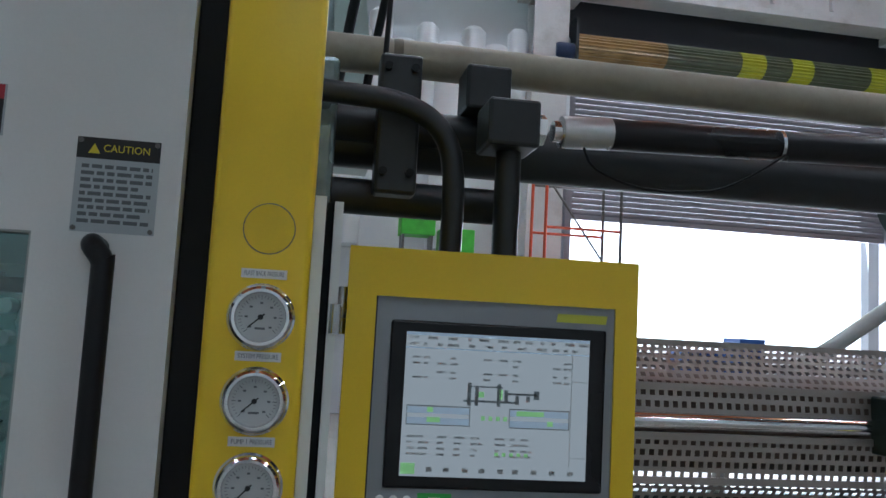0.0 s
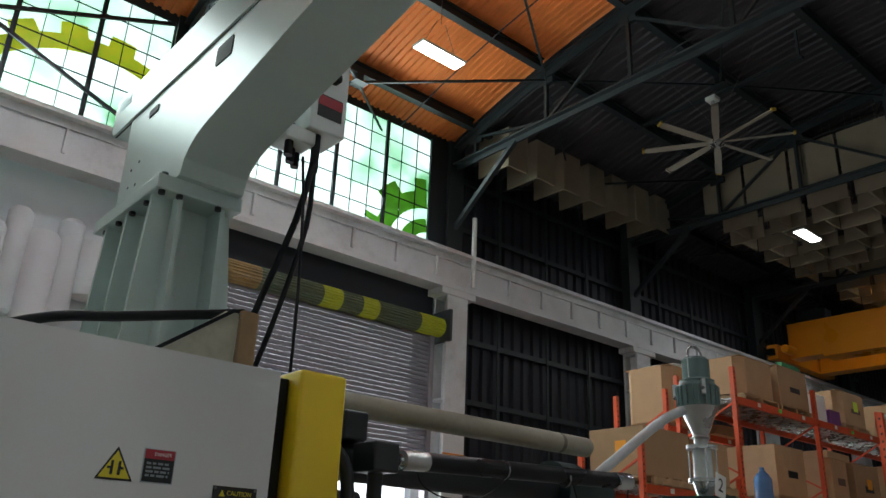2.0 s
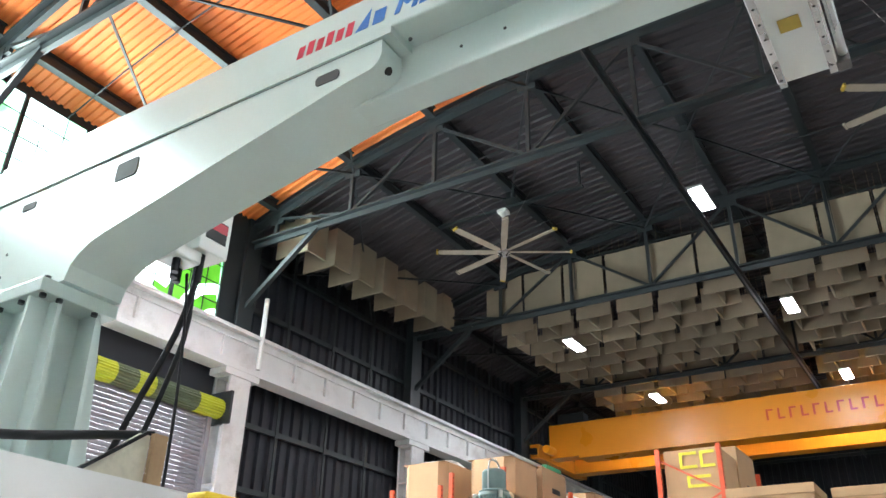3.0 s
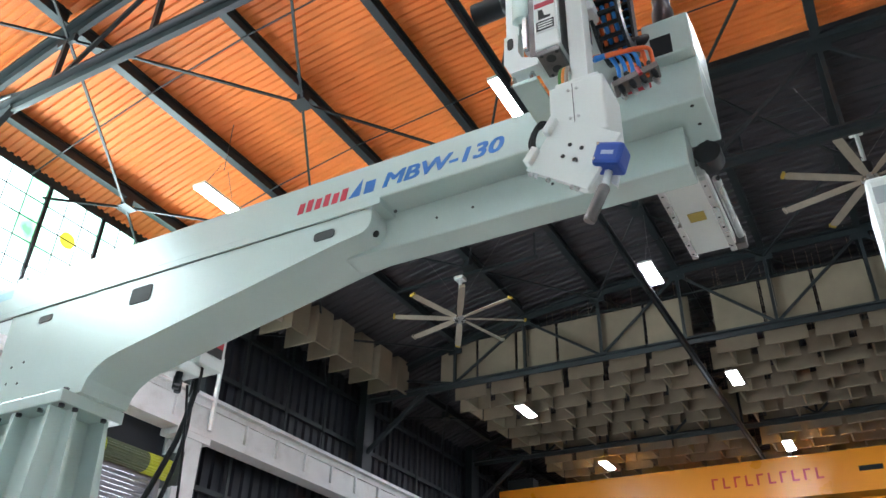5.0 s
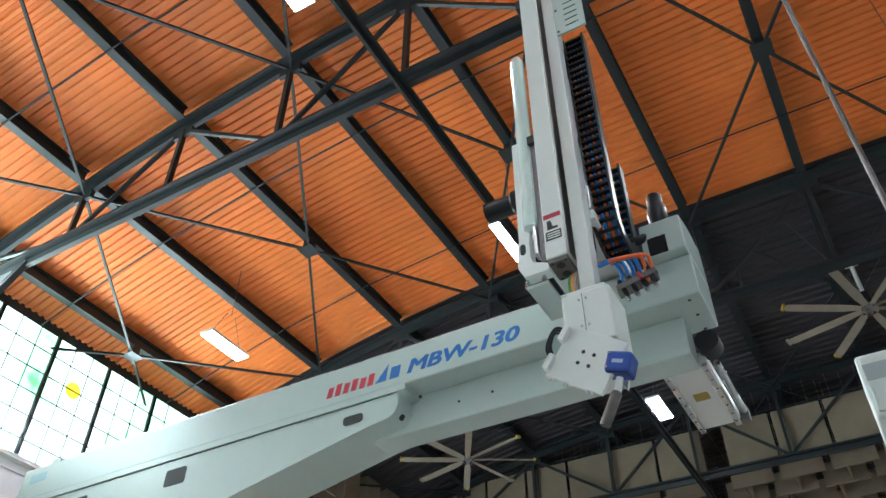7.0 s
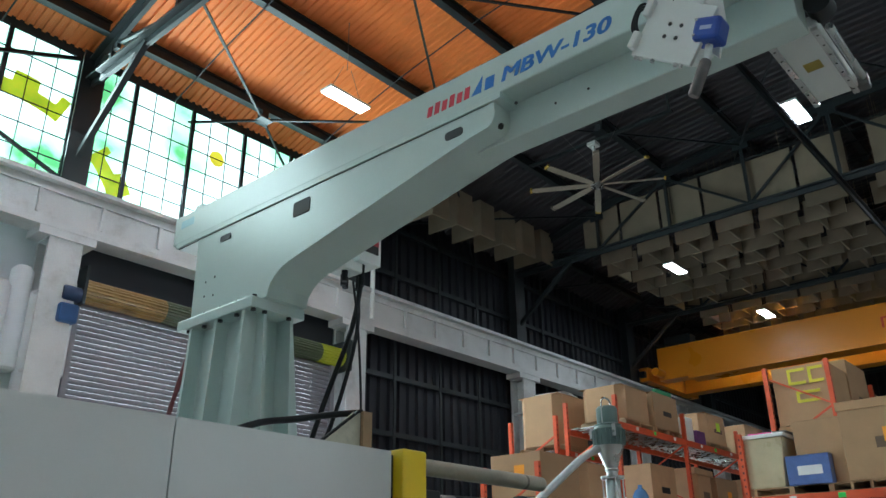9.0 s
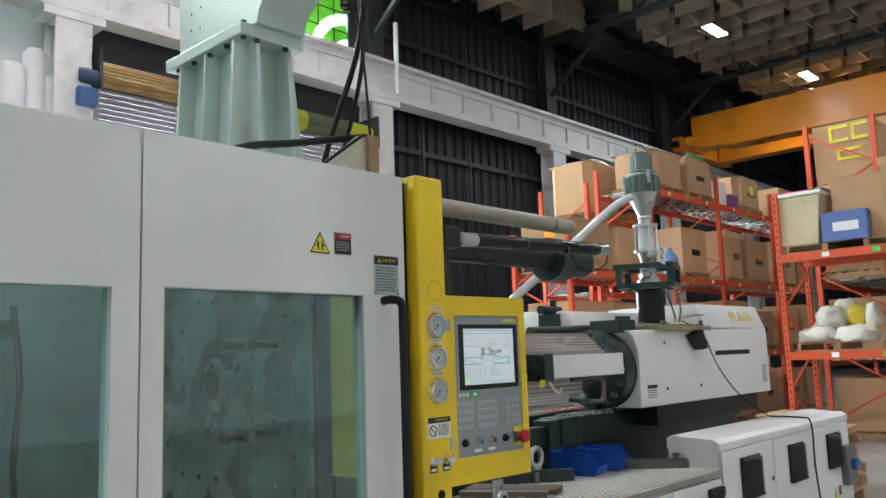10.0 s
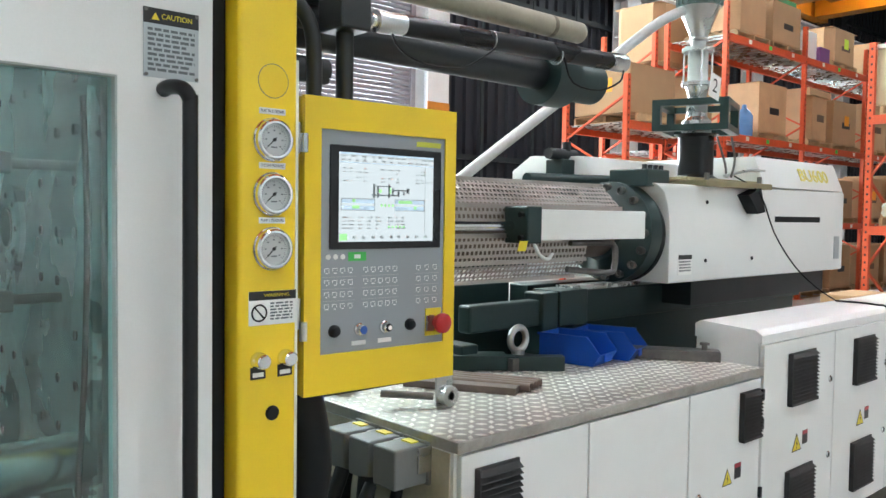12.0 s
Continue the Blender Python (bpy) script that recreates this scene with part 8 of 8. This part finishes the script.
for k in range(2):
    pallet(Matrix.Translation((7.4, 1.7, 0.0)) @ Matrix.Translation((0, 0, 0.126 * k - (0.0 if k else 0))), 1.1, 1.0, "stacked pallets")
# steel frame and scaffold seen through the door
scf = thing("scaffold_tower", (3.95, 12.6, 0), "orange and grey scaffold tower by the door", "scaffold")
for x in (0.0, 1.4):
    for y in (0.0, 0.9):
        part("standard", rod((x, y, 0), (x, y, 4.6), 0.03, 8), DARK_STEEL if x else RACK, scf)
for z in (0.6, 1.6, 2.6, 3.6, 4.5):
    for y in (0.0, 0.9):
        part("ledger", rod((0, y, z), (1.4, y, z), 0.025, 8), RACK if z in (2.6, 3.6) else DARK_STEEL, scf)
part("diagonal", rod((0, 0, 0.6), (1.4, 0, 2.6), 0.02, 8), DARK_STEEL, scf)
part("diagonal", rod((1.4, 0, 2.6), (0, 0, 4.5), 0.02, 8), DARK_STEEL, scf)
# blue bins in the yard
for x, w, h in ((13.2, 1.6, 1.5), (15.4, 1.0, 2.0)):
    solid("yard_bin", box(x, x + w, 26, 27.2, -0.05, h, bevel=0.03), mat("blue_yard_paint", (0.05, 0.12, 0.35), 0.5), "blue steel bin standing in the yard", "bin")
solid("steel_pipe_upright", rod((13.25, 14.05, 8.9), (13.25, 14.05, 11.0), 0.07, 14), PALE_WHITE, "grey pipe rising from the runway girder", "pipe", smooth=40)
solid("column_stripe", box(12.33, 13.07, 14.035, 14.048, 3.9, 4.35), mat("orange_stripe_paint", (0.6, 0.22, 0.02), 0.5), "orange painted stripe on a column", "stripe")
# made-up green boxes on legs fill in for an unidentified bright green patch
GREEN_FILLER = mat("bright_green_filler", (0.10, 0.55, 0.05), 0.5, vary=0.2, scale=6)
for x, z in ((1.7, 3.3), (2.4, 2.9)):
    t = thing("green_crate", (x, 12.9, 0), "bright green box on legs, added for an unidentified green patch", "crate", "green crates")
    part("crate", box(-0.3, 0.3, -0.25, 0.25, z, z + 0.55, bevel=0.02), GREEN_FILLER, t)
    for a in (-0.25, 0.25):
        part("leg", box(a - 0.02, a + 0.02, -0.2, 0.2, 0.0, z), DARK_STEEL, t)
